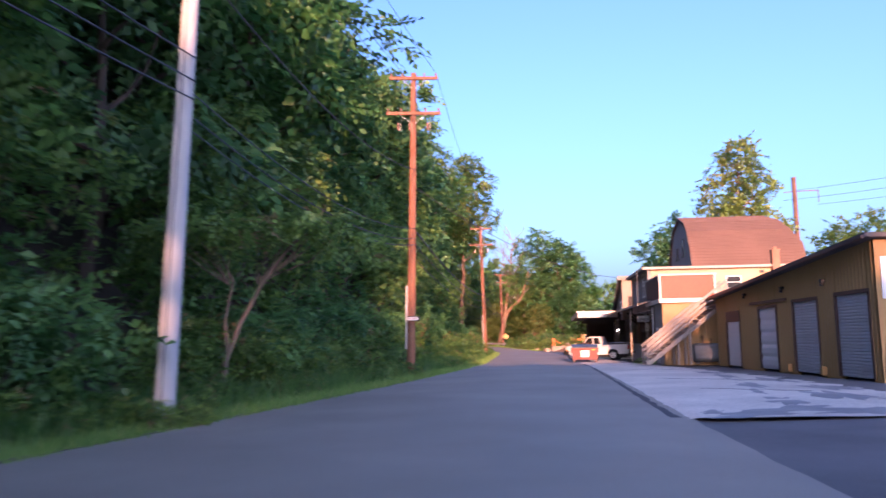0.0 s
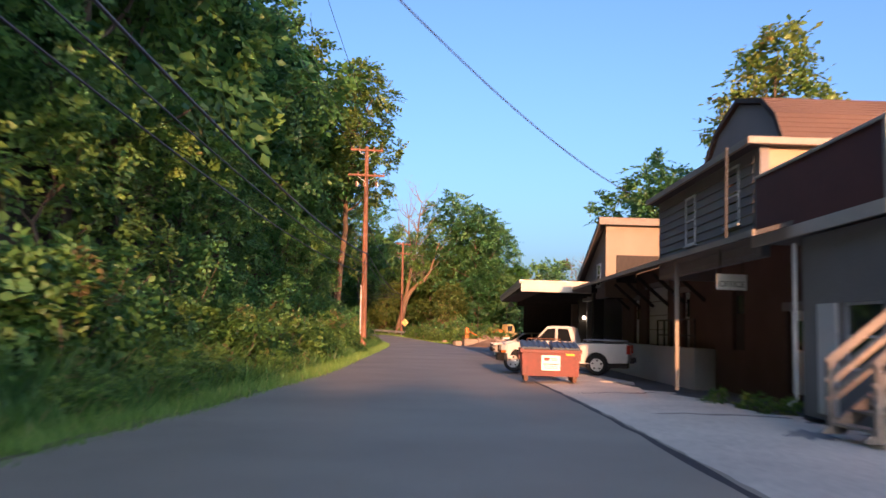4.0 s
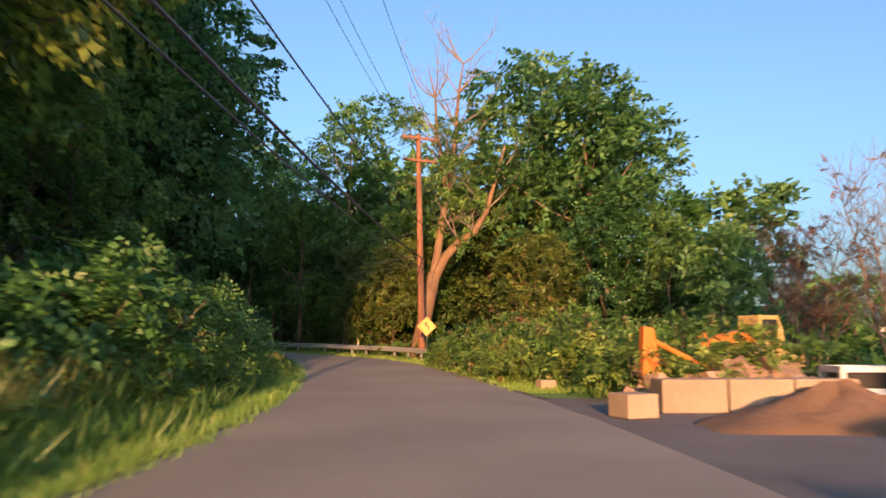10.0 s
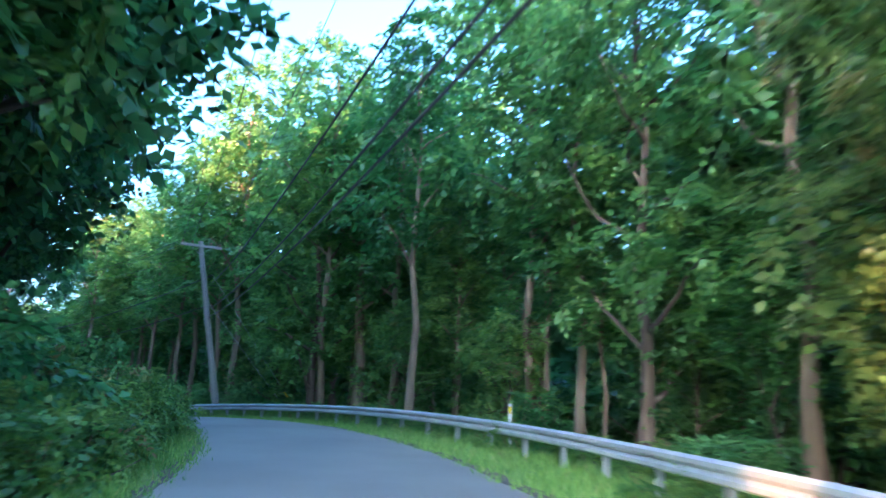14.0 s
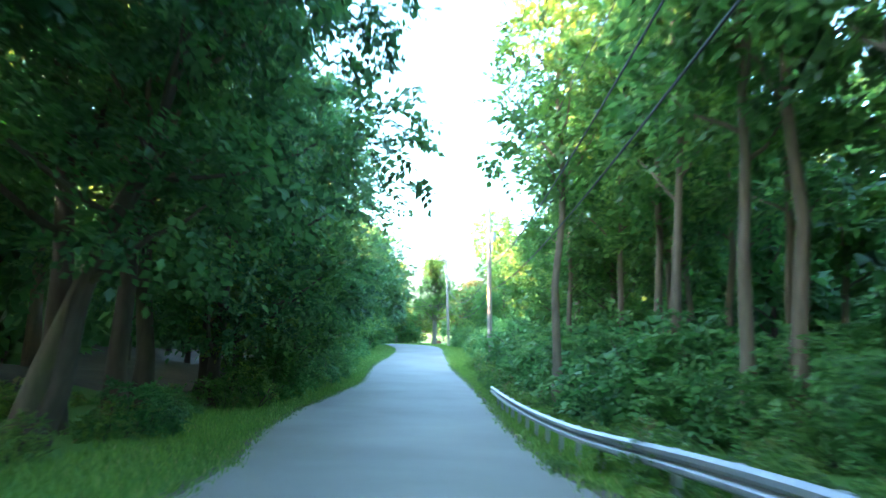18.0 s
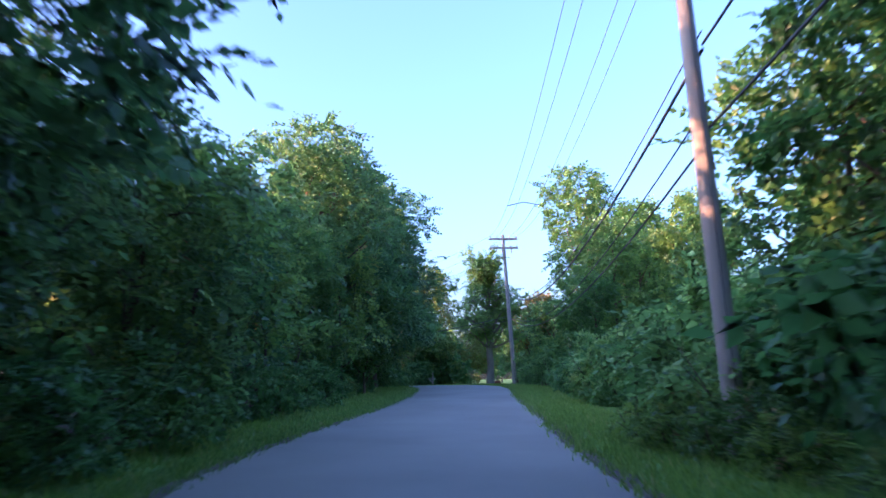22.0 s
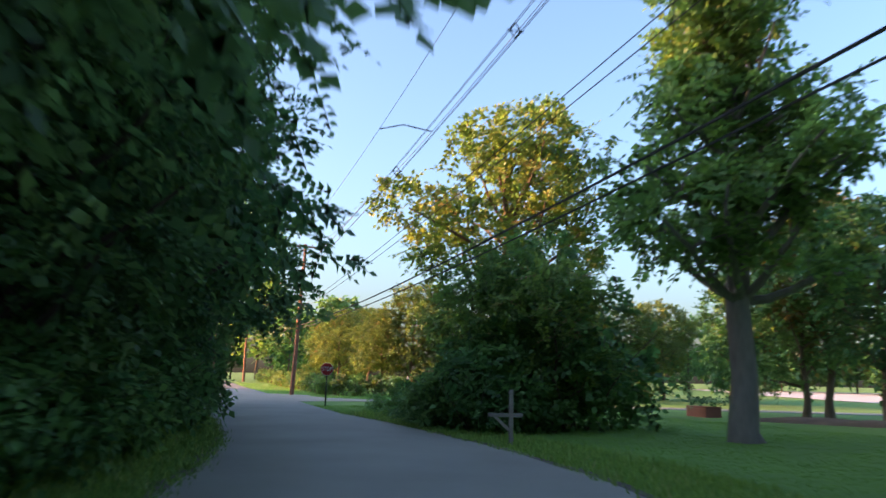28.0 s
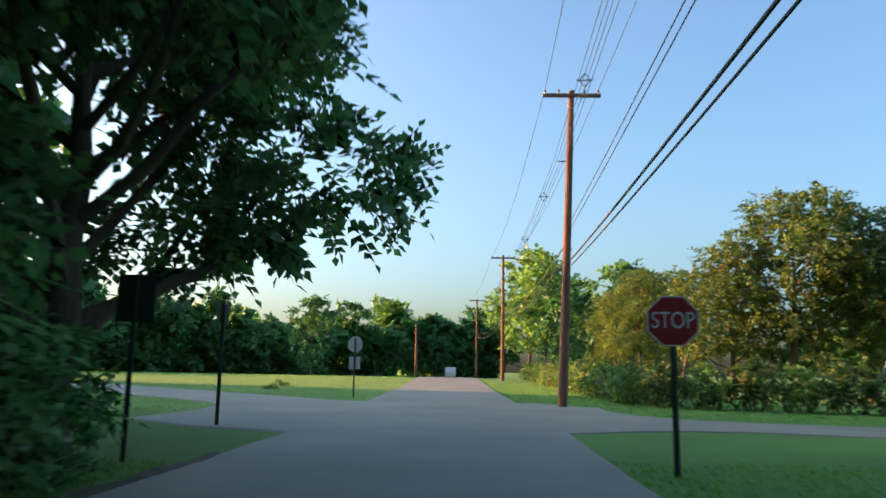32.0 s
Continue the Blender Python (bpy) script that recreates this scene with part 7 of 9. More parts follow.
# guard rail along the outside of the bend
def guard_rail():
    e = thing("guard_rail", (*on_lane(165, -4)[:2], 0.6), label="galvanised W-beam guard rail around the bend", category="guard rail", kind="structure")
    off = lambda s: -float(rail_off(s))
    prof = [(0.0, 0.40), (0.075, 0.44), (0.075, 0.50), (0.01, 0.555), (0.075, 0.61), (0.075, 0.67), (0.0, 0.71)]
    prof = prof + [(u - 0.012, z) for u, z in prof[::-1]]
    s = 133.0
    while s < 220:
        rings = []
        for k in range(6):
            q = s + 3.81 * k / 5 + (0.04 if k == 5 else 0)
            x, y, z, _ = on_lane(q, off(q))
            x2, y2, _, _ = on_lane(q, off(q) + 1)
            base = gz(x, y)
            rings.append([(x + (x2 - x) * u, y + (y2 - y) * u, base + h + 0.03) for u, h in prof])
        part("rail_panel", Geo().loft(rings), M_STEEL, e, world_built=True)
        for q in (s, s + 1.905):
            x, y, _, hd = on_lane(q, off(q) - 0.12)
            b = gz(x, y)
            o = part("post", Geo().box(-0.05, 0.05, -0.08, 0.08, -0.3, 0.72), M_STEEL, e, bevel=0.006)
            o.matrix_basis = root_of(e).matrix_basis.inverted() @ pose(x, y, b, 0, 0, hd)
        s += 3.81


guard_rail()
for s, d in ((163.5, -4.4), (150.5, -5.0)):
    x, y, z, _ = on_lane(s, d)
    e = thing("delineator_post", (x, y, gz(x, y)), label="slim white delineator with a yellow reflector", category="delineator", group="delineators")
    part("stake", Geo().box(-0.05, 0.05, -0.015, 0.015, -0.2, 1.15), M_SIGNWHITE, e, bevel=0.01)
    part("reflector", Geo().box(-0.04, 0.04, -0.025, -0.015, 0.9, 1.08), M_YELLOW, e)


def post_sign(name, x, y, z, rz, h, label, post_mat=None, group=""):
    e = thing(name, (x, y, z), rz, label, "sign", group)
    part("post", Geo().add([(-0.045, 0.02, -0.3), (-0.02, 0.0, -0.3), (0.02, 0.0, -0.3), (0.045, 0.02, -0.3), (0.03, 0.035, -0.3), (-0.03, 0.035, -0.3), (-0.045, 0.02, h), (-0.02, 0.0, h), (0.02, 0.0, h), (0.045, 0.02, h), (0.03, 0.035, h), (-0.03, 0.035, h)], [(5, 4, 3, 2, 1, 0), (6, 7, 8, 9, 10, 11)] + [(i, (i + 1) % 6, (i + 1) % 6 + 6, i + 6) for i in range(6)]), post_mat or M_POST, e, "channel steel post")
    return e


def plate(n, r, t, turn=0.0):
    """A flat regular plate facing -y."""
    return Geo().prism([(r * math.cos(2 * math.pi * (k + turn) / n), r * math.sin(2 * math.pi * (k + turn) / n)) for k in range(n)], "y", -t, 0)


def put(me_or_geo, z, dy=0.0):
    me = me_or_geo.mesh("plate") if isinstance(me_or_geo, Geo) else me_or_geo
    me.transform(Matrix.Translation((0, dy, z)))
    return me


# warning sign at the bend
x, y = 8.95, 140.9
e = post_sign("curve_warning_sign", x, y, gz(x, y), -3, 2.2, "yellow diamond warning sign with a bent black arrow")
b = part("panel", put(plate(4, 0.54, 0.01), 2.0, -0.005), M_SIGNYEL, e, "yellow diamond panel")
part("border", put(Geo().add([(0.47 * k * c, -0.0115, 0.47 * k * s) for k in (1.0, 0.955) for c, s in ((1, 0), (0, 1), (-1, 0), (0, -1))], [(i, (i + 1) % 4, (i + 1) % 4 + 4, i + 4) for i in range(4)]), 2.0, -0.007), M_SIGNBLACK, b)
part("arrow", put(Geo().box(0.06, 0.13, -0.012, -0.006, -0.26, 0.0).box(-0.08, 0.13, -0.0125, -0.006, 0.0, 0.07).box(-0.08, -0.01, -0.0118, -0.006, 0.07, 0.14).prism([(-0.14, 0.14), (0.05, 0.14), (-0.045, 0.29)], "y", -0.0122, -0.006), 2.0, -0.007), M_SIGNBLACK, b, "black bent arrow")
# one way sign on the brown pole
e = thing("one_way_sign", (-0.3, 37.15, 2.5), 2, "black and white one-way arrow sign on a pole", "sign")
part("panel", Geo().box(-0.46, 0.46, -0.012, 0.0, 0, 0.32), M_SIGNBLACK, e, "black panel")
part("arrow", Geo().prism([(-0.42, 0.06), (0.2, 0.06), (0.2, 0.02), (0.43, 0.16), (0.2, 0.30), (0.2, 0.26), (-0.42, 0.26)], "y", -0.017, -0.0125), M_SIGNWHITE, e, "white arrow")
t = text_mesh("ONE WAY", 0.15)
t.transform(Matrix.Translation((-0.09, -0.022, 0.16)) @ Euler((radians(90), 0, 0)).to_matrix().to_4x4())
part("lettering", t, M_SIGNBLACK, e, "black lettering")
part("strap", Geo().box(-0.03, 0.03, 0.0, 0.12, 0.05, 0.27), M_STEEL, e)
for o in e.children:
    o.matrix_basis = Matrix.Diagonal((0.66, 1.0, 0.74, 1.0))


def stop_sign(x, y, rz, h, label, shade=True):
    e = post_sign("stop_sign", x, y, gz(x, y), rz, h + 0.3, label, group="stop signs")
    p = part("panel", put(plate(8, 0.405, 0.008, 0.5), h, -0.004), M_SIGNWHITE, e, "white-edged octagon")
    part("face", put(plate(8, 0.382, 0.003, 0.5), h, -0.0125), M_SIGNRED, p, "red octagonal face")
    part("backing", put(plate(8, 0.40, 0.003, 0.5), h, 0.002), M_SIGNBACK, p, "bare metal back")
    t = text_mesh("STOP", 0.32)
    t.transform(Matrix.Translation((0, -0.0165, h)) @ Euler((radians(90), 0, 0)).to_matrix().to_4x4() @ Matrix.Diagonal((0.82, 1.1, 0.2, 1)))
    part("lettering", t, M_SIGNWHITE, e, "white lettering")
    return e


e = stop_sign(-179.87, 201.24, 106 - 8, 2.25, "red octagonal stop sign on a green post")
x, y = -202.5, 186.6
e = stop_sign(x, y, -90, 2.55, "stop sign seen from its bare back with a plate below")
part("lower_plate", Geo().box(-0.3, 0.3, -0.008, 0.0, 1.35, 1.95), M_SIGNBACK, e, "bare metal plate")
# signs seen against the light; the wide panel's shade is coloured in dark
for x, y, rz, h, w, pz in ((-178.2, 193.1, -78, 2.9, 0.62, 0.75), (-184.6, 190.6, -60, 3.0, 0.3, 0.5)):
    e = post_sign("road_sign", x, y, gz(x, y), rz, h, "dark road sign panel seen from behind on a post", group="road signs")
    part("panel", Geo().box(-w / 2, w / 2, -0.01, 0.0, h - pz, h), M_POST if w > 0.5 else M_SIGNBACK, e, "sign back, coloured dark for shade on the wide one", bevel=0.004)
# mailbox post
x, y = -153.2, 207.9
e = thing("mailbox_post", (x, y, gz(x, y)), 95, "weathered grey wooden mailbox post with a cross arm", "post")
part("post", Geo().box(-0.055, 0.055, -0.055, 0.055, -0.4, 1.5), M_GREYWOOD, e, bevel=0.01)
part("arm", Geo().box(-0.62, 0.32, -0.05, 0.05, 0.78, 0.88), M_GREYWOOD, e, bevel=0.01)
part("brace", Geo().beam((-0.45, 0, 0.8), (-0.03, 0, 0.42), 0.07, 0.08), M_GREYWOOD, e)
# white post on the lawn
x, y = -190, 206.6
e = thing("lawn_post", (x, y, gz(x, y)), 0, "white painted lawn post with a small dark lamp", "post")
part("shaft", Geo().box(-0.06, 0.06, -0.06, 0.06, -0.2, 1.45), M_WHITE, e, bevel=0.01)
part("lamp_box", Geo().box(-0.11, 0.11, -0.11, 0.11, 1.45, 1.7), M_CARDK, e, bevel=0.02)
part("finial", Geo().tube([(0, 0, 1.7), (0, 0, 1.95)], [0.09, 0.01], 8), M_WHITE, e)

# ---------------- the stone yard ----------------
def block(x, y, z, w, d, h, rz, label, mat_=None, group="concrete blocks"):
    b = solo("concrete_block", Geo().box(-w / 2, w / 2, -d / 2, d / 2, 0, h), mat_ or M_CONC2, label, "block", group, bevel=0.035)
    b.matrix_basis = pose(x, y, z, 0, 0, rz)
    return b


Y0 = -0.27
block(13.8, 114.9, Y0, 0.75, 0.75, 0.5, 20, "small worn concrete block lying alone")
for k in range(3):
    block(15.4 + k * 1.55, 116.2 + k * 0.12, Y0, 1.5, 0.75, 0.74, 4, "large sunlit concrete block in a low wall")
block(13.1, 123.1, gz(13.1, 123.1) - 0.05, 0.55, 0.36, 0.36, 22, "broken concrete block among roadside leaves")
for k in range(4):
    block(24.4 + k * 1.55, 116.4 - k * 0.9, Y0, 1.5, 0.7, 0.75, -30, "grey concrete barrier block")


def heap(name, x, y, rx, ry, h, material, label, seed, cat):
    rng = np.random.default_rng(seed)
    n, m = 30, 10
    v, f = [(x, y, Y0 + h)], []
    for j in range(1, m + 1):
        u = j / m
        for i in range(n):
            a = 2 * math.pi * i / n
            k = u * (1 + 0.12 * math.sin(3 * a + seed) + 0.08 * math.sin(7 * a))
            z = h * (1 - u) ** 1.1 * (1 + 0.15 * math.sin(5 * a + u * 6)) + 0.05 * rng.normal() * (1 - u)
            v.append((x + rx * k * math.cos(a), y + ry * k * math.sin(a), Y0 - 0.06 * (j == m) + max(z, 0)))
    for i in range(n):
        f.append((0, 1 + i, 1 + (i + 1) % n))
        for j in range(m - 1):
            a, b = 1 + j * n + i, 1 + j * n + (i + 1) % n
            f.append((a, a + n, b + n, b))
    return solo(name, Geo().add(v, f), material, label, cat, smooth=True)


heap("dirt_pile", 17.3, 113.4, 2.8, 1.7, 0.82, M_DIRT, "long low heap of brown soil", 3, "pile")
heap("gravel_pile", 21.4, 113.2, 2.6, 1.5, 0.65, M_GRAVEL, "grey heap of gravel in the shade", 5, "pile")
rng_y = np.random.default_rng(21)
e = thing("rubble_pile", (18.0, 118.4, Y0), label="heap of broken pinkish stone slabs", category="pile")
for k in range(110):
    u, a = rng_y.random() ** 0.6, rng_y.random() * 6.28
    p = Vector((3.4 * u * math.cos(a), 1.2 * u * math.sin(a), 0.1 + 0.85 * (1 - u) * rng_y.random() + 0.12))
    w, d, h = 0.14 + 0.34 * rng_y.random(), 0.12 + 0.26 * rng_y.random(), 0.06 + 0.15 * rng_y.random()
    o = part("stone", Geo().add([(sx * w * (0.8 + 0.3 * rng_y.random()), sy * d * (0.8 + 0.3 * rng_y.random()), sz * h) for sz in (-1, 1) for sy in (-1, 1) for sx in (-1, 1)], [(0, 2, 3, 1), (4, 5, 7, 6), (0, 1, 5, 4), (1, 3, 7, 5), (3, 2, 6, 7), (2, 0, 4, 6)]), M_RUBBLE, e)
    o.matrix_basis = Matrix.LocRotScale(p, Euler(rng_y.normal(size=3) * 0.6), None)


def excavator():
    e = thing("excavator", (21.2, 125.5, Y0), 25, "tan tracked excavator with a folded orange arm", "excavator")
    for s in (-1, 1):
        part("track", Geo().prism([(-1.4, 0.1), (-1.1, 0), (1.1, 0), (1.4, 0.1), (1.5, 0.35), (1.3, 0.6), (-1.3, 0.6), (-1.5, 0.35)], "y", s * 0.9 - 0.22, s * 0.9 + 0.22), M_DKMETAL, e, bevel=0.03)
    part("house", Geo().box(-1.5, 0.7, -1.0, 1.0, 0.75, 1.5), M_MACHTAN, e, bevel=0.06)
    c = part("cab", Geo().prism([(-0.3, 1.5), (0.95, 1.5), (0.95, 1.9), (0.7, 2.55), (-0.25, 2.55)], "y", 0.0, 0.98), M_MACHTAN, e, "tan operator cab", bevel=0.04)
    part("cab_window", Geo().box(-0.12, 0.6, -0.02, 1.0, 1.72, 2.4), M_PANE, c)
    part("boom", Geo().prism([(0.5, 1.1), (-0.2, 1.4), (-1.6, 2.0), (-3.4, 1.7), (-3.45, 1.4), (-1.6, 1.6), (0.2, 0.95)], "y", -0.5, -0.2), M_ORANGE, e, "orange boom", bevel=0.03)
    part("stick", Geo().prism([(-3.5, 1.8), (-3.2, 1.9), (-3.0, 0.7), (-3.3, 0.6)], "y", -0.46, -0.24), M_ORANGE, e, bevel=0.02)
    part("bucket", Geo().prism([(-3.35, 0.75), (-2.9, 0.75), (-2.6, 0.35), (-2.9, 0.05), (-3.4, 0.2)], "y", -0.7, 0.0), M_RUSTMETAL, e, bevel=0.02)


excavator()
e = thing("orange_digger_arm", (15.4, 119.2, Y0), 10, "sunlit orange digger arm raised over the stones", "digger arm")
part("arm", Geo().prism([(-0.3, 0.0), (0.2, 0.0), (0.15, 1.2), (0.05, 1.95), (-0.25, 2.0), (-0.3, 1.2)], "y", -0.15, 0.15), M_ORANGE, e, bevel=0.04)
part("ram", Geo().tube([(0.1, 0, 1.6), (1.9, 0, 0.75)], 0.07, 8), M_ORANGE, e)

for k in range(3):
    e = thing("white_crate", (19.7 + k * 1.3, 117.0 - k * 0.05, Y0), -2, "white framed crate with dark sides", "crate", "white crates")
    fr = Geo()
    for xx in (-0.58, 0.58):
        for yy in (-0.5, 0.5):
            fr.box(xx - 0.06, xx + 0.06, yy - 0.06, yy + 0.06, 0, 1.0)
    for zz in (0.0, 0.88):
        for yy in (-0.5, 0.5):
            fr.box(-0.64, 0.64, yy - 0.06, yy + 0.06, zz, zz + 0.14)
        for xx in (-0.58, 0.58):
            fr.box(xx - 0.06, xx + 0.06, -0.5, 0.5, zz, zz + 0.14)
    part("frame", fr, M_SIGNWHITE, e, "white frame", bevel=0.01)
    part("panel", Geo().box(-0.53, 0.53, -0.46, -0.42, 0.14, 0.5), M_SIGNWHITE, e)
    part("panel", Geo().box(-0.53, 0.53, 0.42, 0.46, 0.14, 0.86), M_SIGNWHITE, e)
    part("core", Geo().box(-0.5, 0.5, -0.4, 0.4, 0.05, 0.86), M_CARDK, e, "dark inside")


def trailer():
    e = thing("box_trailer", (38.7, 138.5, -2.1), -84, "long grey and white box trailer on wheels", "trailer")
    part("box", Geo().box(-5.5, 2.6, -1.2, 1.2, 0.95, 3.3), M_CONTAINER, e, "blue-grey box side", bevel=0.03)
    part("end_panel", Geo().box(2.62, 3.0, -1.2, 1.2, 0.95, 3.35), M_CONTAINER, e, "grey end panel", bevel=0.02)
    g = Geo()
    for k in range(14):
        g.box(-5.3 + k * 0.56, -5.25 + k * 0.56, -1.24, -1.2, 1.0, 3.25)
    part("side_ribs", g, M_CONTAINER, e)
    part("chassis", Geo().box(-5.4, 2.9, -0.5, 0.5, 0.7, 0.95), M_DKMETAL, e)
    for x in (-4.3, -3.3, 1.8):
        for s in (-1, 1):
            part("wheel", Geo().tube([(x, s * 0.75, 0.48), (x, s * 1.1, 0.48)], 0.48, 20), M_TYRE, e, smooth=True)


def loader():
    e = thing("wheel_loader", (36.3, 134.0, -2.1), 215, "small orange wheel loader with an open cab", "loader")
    part("body", Geo().box(-1.1, 0.2, -0.5, 0.5, 0.45, 1.05), M_ORANGE, e, bevel=0.05)
    part("nose", Geo().box(0.2, 1.0, -0.4, 0.4, 0.45, 0.9), M_ORANGE, e, bevel=0.05)
    c = Geo()
    for x in (-0.75, 0.15):
        for y in (-0.45, 0.45):
            c.box(x - 0.04, x + 0.04, y - 0.04, y + 0.04, 1.05, 1.85)
    c.box(-0.85, 0.25, -0.52, 0.52, 1.85, 1.93)
    part("canopy_frame", c, M_ORANGE, e, "orange roll-over frame")
    part("seat", Geo().box(-0.55, -0.15, -0.25, 0.25, 1.05, 1.2).box(-0.6, -0.5, -0.25, 0.25, 1.2, 1.6), M_CARDK, e, bevel=0.03)
    for s in (-1, 1):
        part("lift_arm", Geo().prism([(0.0, 0.85), (0.2, 1.0), (1.5, 0.5), (1.6, 0.25), (1.4, 0.3)], "y", s * 0.42 - 0.05, s * 0.42 + 0.05), M_ORANGE, e, bevel=0.01)
        for x in (-0.75, 0.65):
            part("wheel", Geo().tube([(x, s * 0.45, 0.36), (x, s * 0.72, 0.36)], 0.36, 18), M_TYRE, e, smooth=True)
    part("bucket", Geo().prism([(1.4, 0.55), (1.55, 0.55), (1.6, 0.2), (2.1, 0.08), (2.1, 0.02), (1.5, 0.02)], "y", -0.65, 0.65), M_SIGNBACK, e, "pale worn bucket")


trailer()
loader()
for k, (x, y) in enumerate(((38.2, 130.4), (40.0, 130.6))):
    e = thing("red_machine", (x, y, -2.1), 10 * k, "small red engine-driven machine in the yard", "machine", "red machines")
    part("hood", Geo().box(-0.6, 0.6, -0.4, 0.4, 0.3, 0.85), M_DUMP, e, bevel=0.06)
    part("tank", Geo().tube([(-0.3, 0, 0.85), (-0.3, 0, 1.05)], 0.2, 14), M_SIGNBACK, e, smooth=True)
    for s in (-1, 1):
        part("wheel", Geo().tube([(0.3, s * 0.4, 0.25), (0.3, s * 0.55, 0.25)], 0.25, 16), M_TYRE, e, smooth=True)
e = thing("long_boom", (44, 151.5, -2.1), label="long pale horizontal boom across the yard", category="boom")
part("beam", Geo().beam((41, 152.5, 2.3), (70, 143, 2.5), 0.3, 0.35), M_TRAILER, e, world_built=True)
for x, y in ((44, 151.5), (60, 146.3)):
    part("leg", Geo().beam((x, y, -2.3), (x, y, 2.2), 0.3, 0.3), M_RUSTMETAL, e, world_built=True)

# ---------------- single trees, lawns, crossing ----------------
def around(pts, meshes, kind, label, group, names=("trunk", "crown"), squash=1.0):
    for k, p in enumerate(pts):
        x, y, sc = p[:3]
        plant(kind, meshes[k % len(meshes)] if isinstance(meshes, list) else meshes, x, y, sc, (k * 97 + x * 13) % 360, label, group, names=names, squash=squash)


# the bend's big forked tree with bare limbs on top
def forked_tree():
    rng = np.random.default_rng(77)
    x, y = 8.2, 148.3
    e = thing("forked_tree", (x, y, gz(x, y)), 0, "big forked tree with half-bare upper limbs", "tree")
    g, cl, tw = Geo(), [], Geo()
    V = lambda *ps: [Vector((a, b + 1.7 * min(max(c, 0) / 5.7, 1) ** 1.5, c + 0.42 * max(0.0, c - 9.5))) for a, b, c in ps]
    main = V((0, 0, -0.5), (0.1, 0, 0.6), (0.35, 0.1, 2.2), (0.75, 0.1, 4.2), (1.05, 0.1, 5.7))
    g.tube(main, [0.72, 0.56, 0.48, 0.46, 0.45], 12, cap=False)
    left = V((0.95, 0.1, 5.2), (1.25, 0.3, 7.0), (1.5, 0.3, 8.8), (1.85, 0.5, 10.6), (2.3, 0.4, 12.4), (2.6, 0.6, 14.2), (2.75, 0.6, 16.0), (3.1, 0.8, 17.6))
    right = V((1.05, 0.1, 5.4), (1.8, 0.0, 6.9), (2.8, -0.1, 8.0), (3.8, -0.2, 8.6), (4.7, 0.0, 10.0), (5.4, 0.1, 11.8), (6.0, 0.2, 13.2))
    fork = V((1.85, 0.5, 10.6), (1.7, 0.6, 12.4), (1.2, 0.5, 14.0), (1.1, 0.8, 15.8), (0.6, 0.9, 17.4))
    g.tube(left, [0.34, 0.29, 0.26, 0.22, 0.17, 0.13, 0.09, 0.04], 9, cap=False)
    g.tube(right, [0.38, 0.32, 0.29, 0.26, 0.2, 0.13, 0.06], 9, cap=False)
    g.tube(fork, [0.18, 0.15, 0.11, 0.07, 0.03], 8, cap=False)
    left = left + fork[1:]
    for src, nn in ((left, 46), (right, 14)):
        for k in range(nn):
            b = src[2 + int(rng.random() * (len(src) - 3))]
            a = rng.random() * 6.28
            p = limb(tw, rng, b, (math.cos(a), math.sin(a), 1.0), 2.0 + 2.6 * rng.random(), 0.06, 5, 0.2, 5, 0.012)
            for q in range(7):
                c = p[2 + int(rng.random() * 4)]
                limb(tw, rng, c, (rng.normal(), rng.normal(), 0.8), 0.7 + 1.1 * rng.random(), 0.016, 3, 0.25, 4, 0.005)
            if rng.random() < 0.9 and ((src is left and p[-1].z < 17.5) or src is right):
                cl.append((p[-1].x, p[-1].y, p[-1].z, 1.0, 0.8))
                cl.append((b.x, b.y, b.z, 0.55, 0.7))
    part("trunk", g, M_BARKWARM, e, "orange-brown forked trunk", smooth=True)
    part("bare_twig", tw, M_TWIG, e, "bare twigs", kind="stuff")
    part("crown", leaf_cloud("crown", rng, cl, 22, 0.17, LF_WOOD), LF_WOOD, e, "sparse yellowing leaves")


def bare_tree(seed, x, y, h, label, leaf=None, share=6):
    rng = np.random.default_rng(seed)
    e = thing("bare_tree", (x, y, gz(x, y)), 0, label, "tree", "bare trees")
    g, tw, cl = Geo(), Geo(), []
    for k in range(6):
        a = k * 1.05
        p = limb(g, rng, (0.2 * math.cos(a), 0.2 * math.sin(a), -0.2), (0.45 * math.cos(a), 0.45 * math.sin(a), 1.3), h * (0.75 + 0.25 * rng.random()), 0.13, 7, 0.08, 6, 0.02)
        for q in range(13):
            b = p[2 + int(rng.random() * 5)]
            c = limb(tw, rng, b, (rng.normal(), rng.normal(), 1.2), h * 0.2, 0.035, 4, 0.15, 5, 0.01)
            for w in range(11):
                limb(tw, rng, c[1 + int(rng.random() * 4)], (rng.normal(), rng.normal(), 1), h * 0.12, 0.02, 3, 0.2, 3, 0.008)
            cl.append((c[-1].x, c[-1].y, c[-1].z, h * 0.055, h * 0.05))
    part("trunk", g, M_BARKPALE, e, smooth=True)
    part("bare_twig", tw, M_TWIG, e, kind="stuff")
    if leaf:
        part("crown", leaf_cloud("crown", rng, cl[::3] if share < 10 else cl, share, 0.13, leaf), leaf, e, "few brown leaves")


forked_tree()
around([(14.2, 142.5, 1.25), (16.4, 143.5, 1.1)], B_RUST, "shrub", "rust-brown withered shrub beside the bend", "shrubs beside the bend", SL)
bare_tree(5, 37, 143, 15.5, "many-stemmed bare tree beyond the yard", LF_RUST)
bare_tree(6, 34.5, 150, 11, "thin brown half-bare tree", LF_RUST, 22)
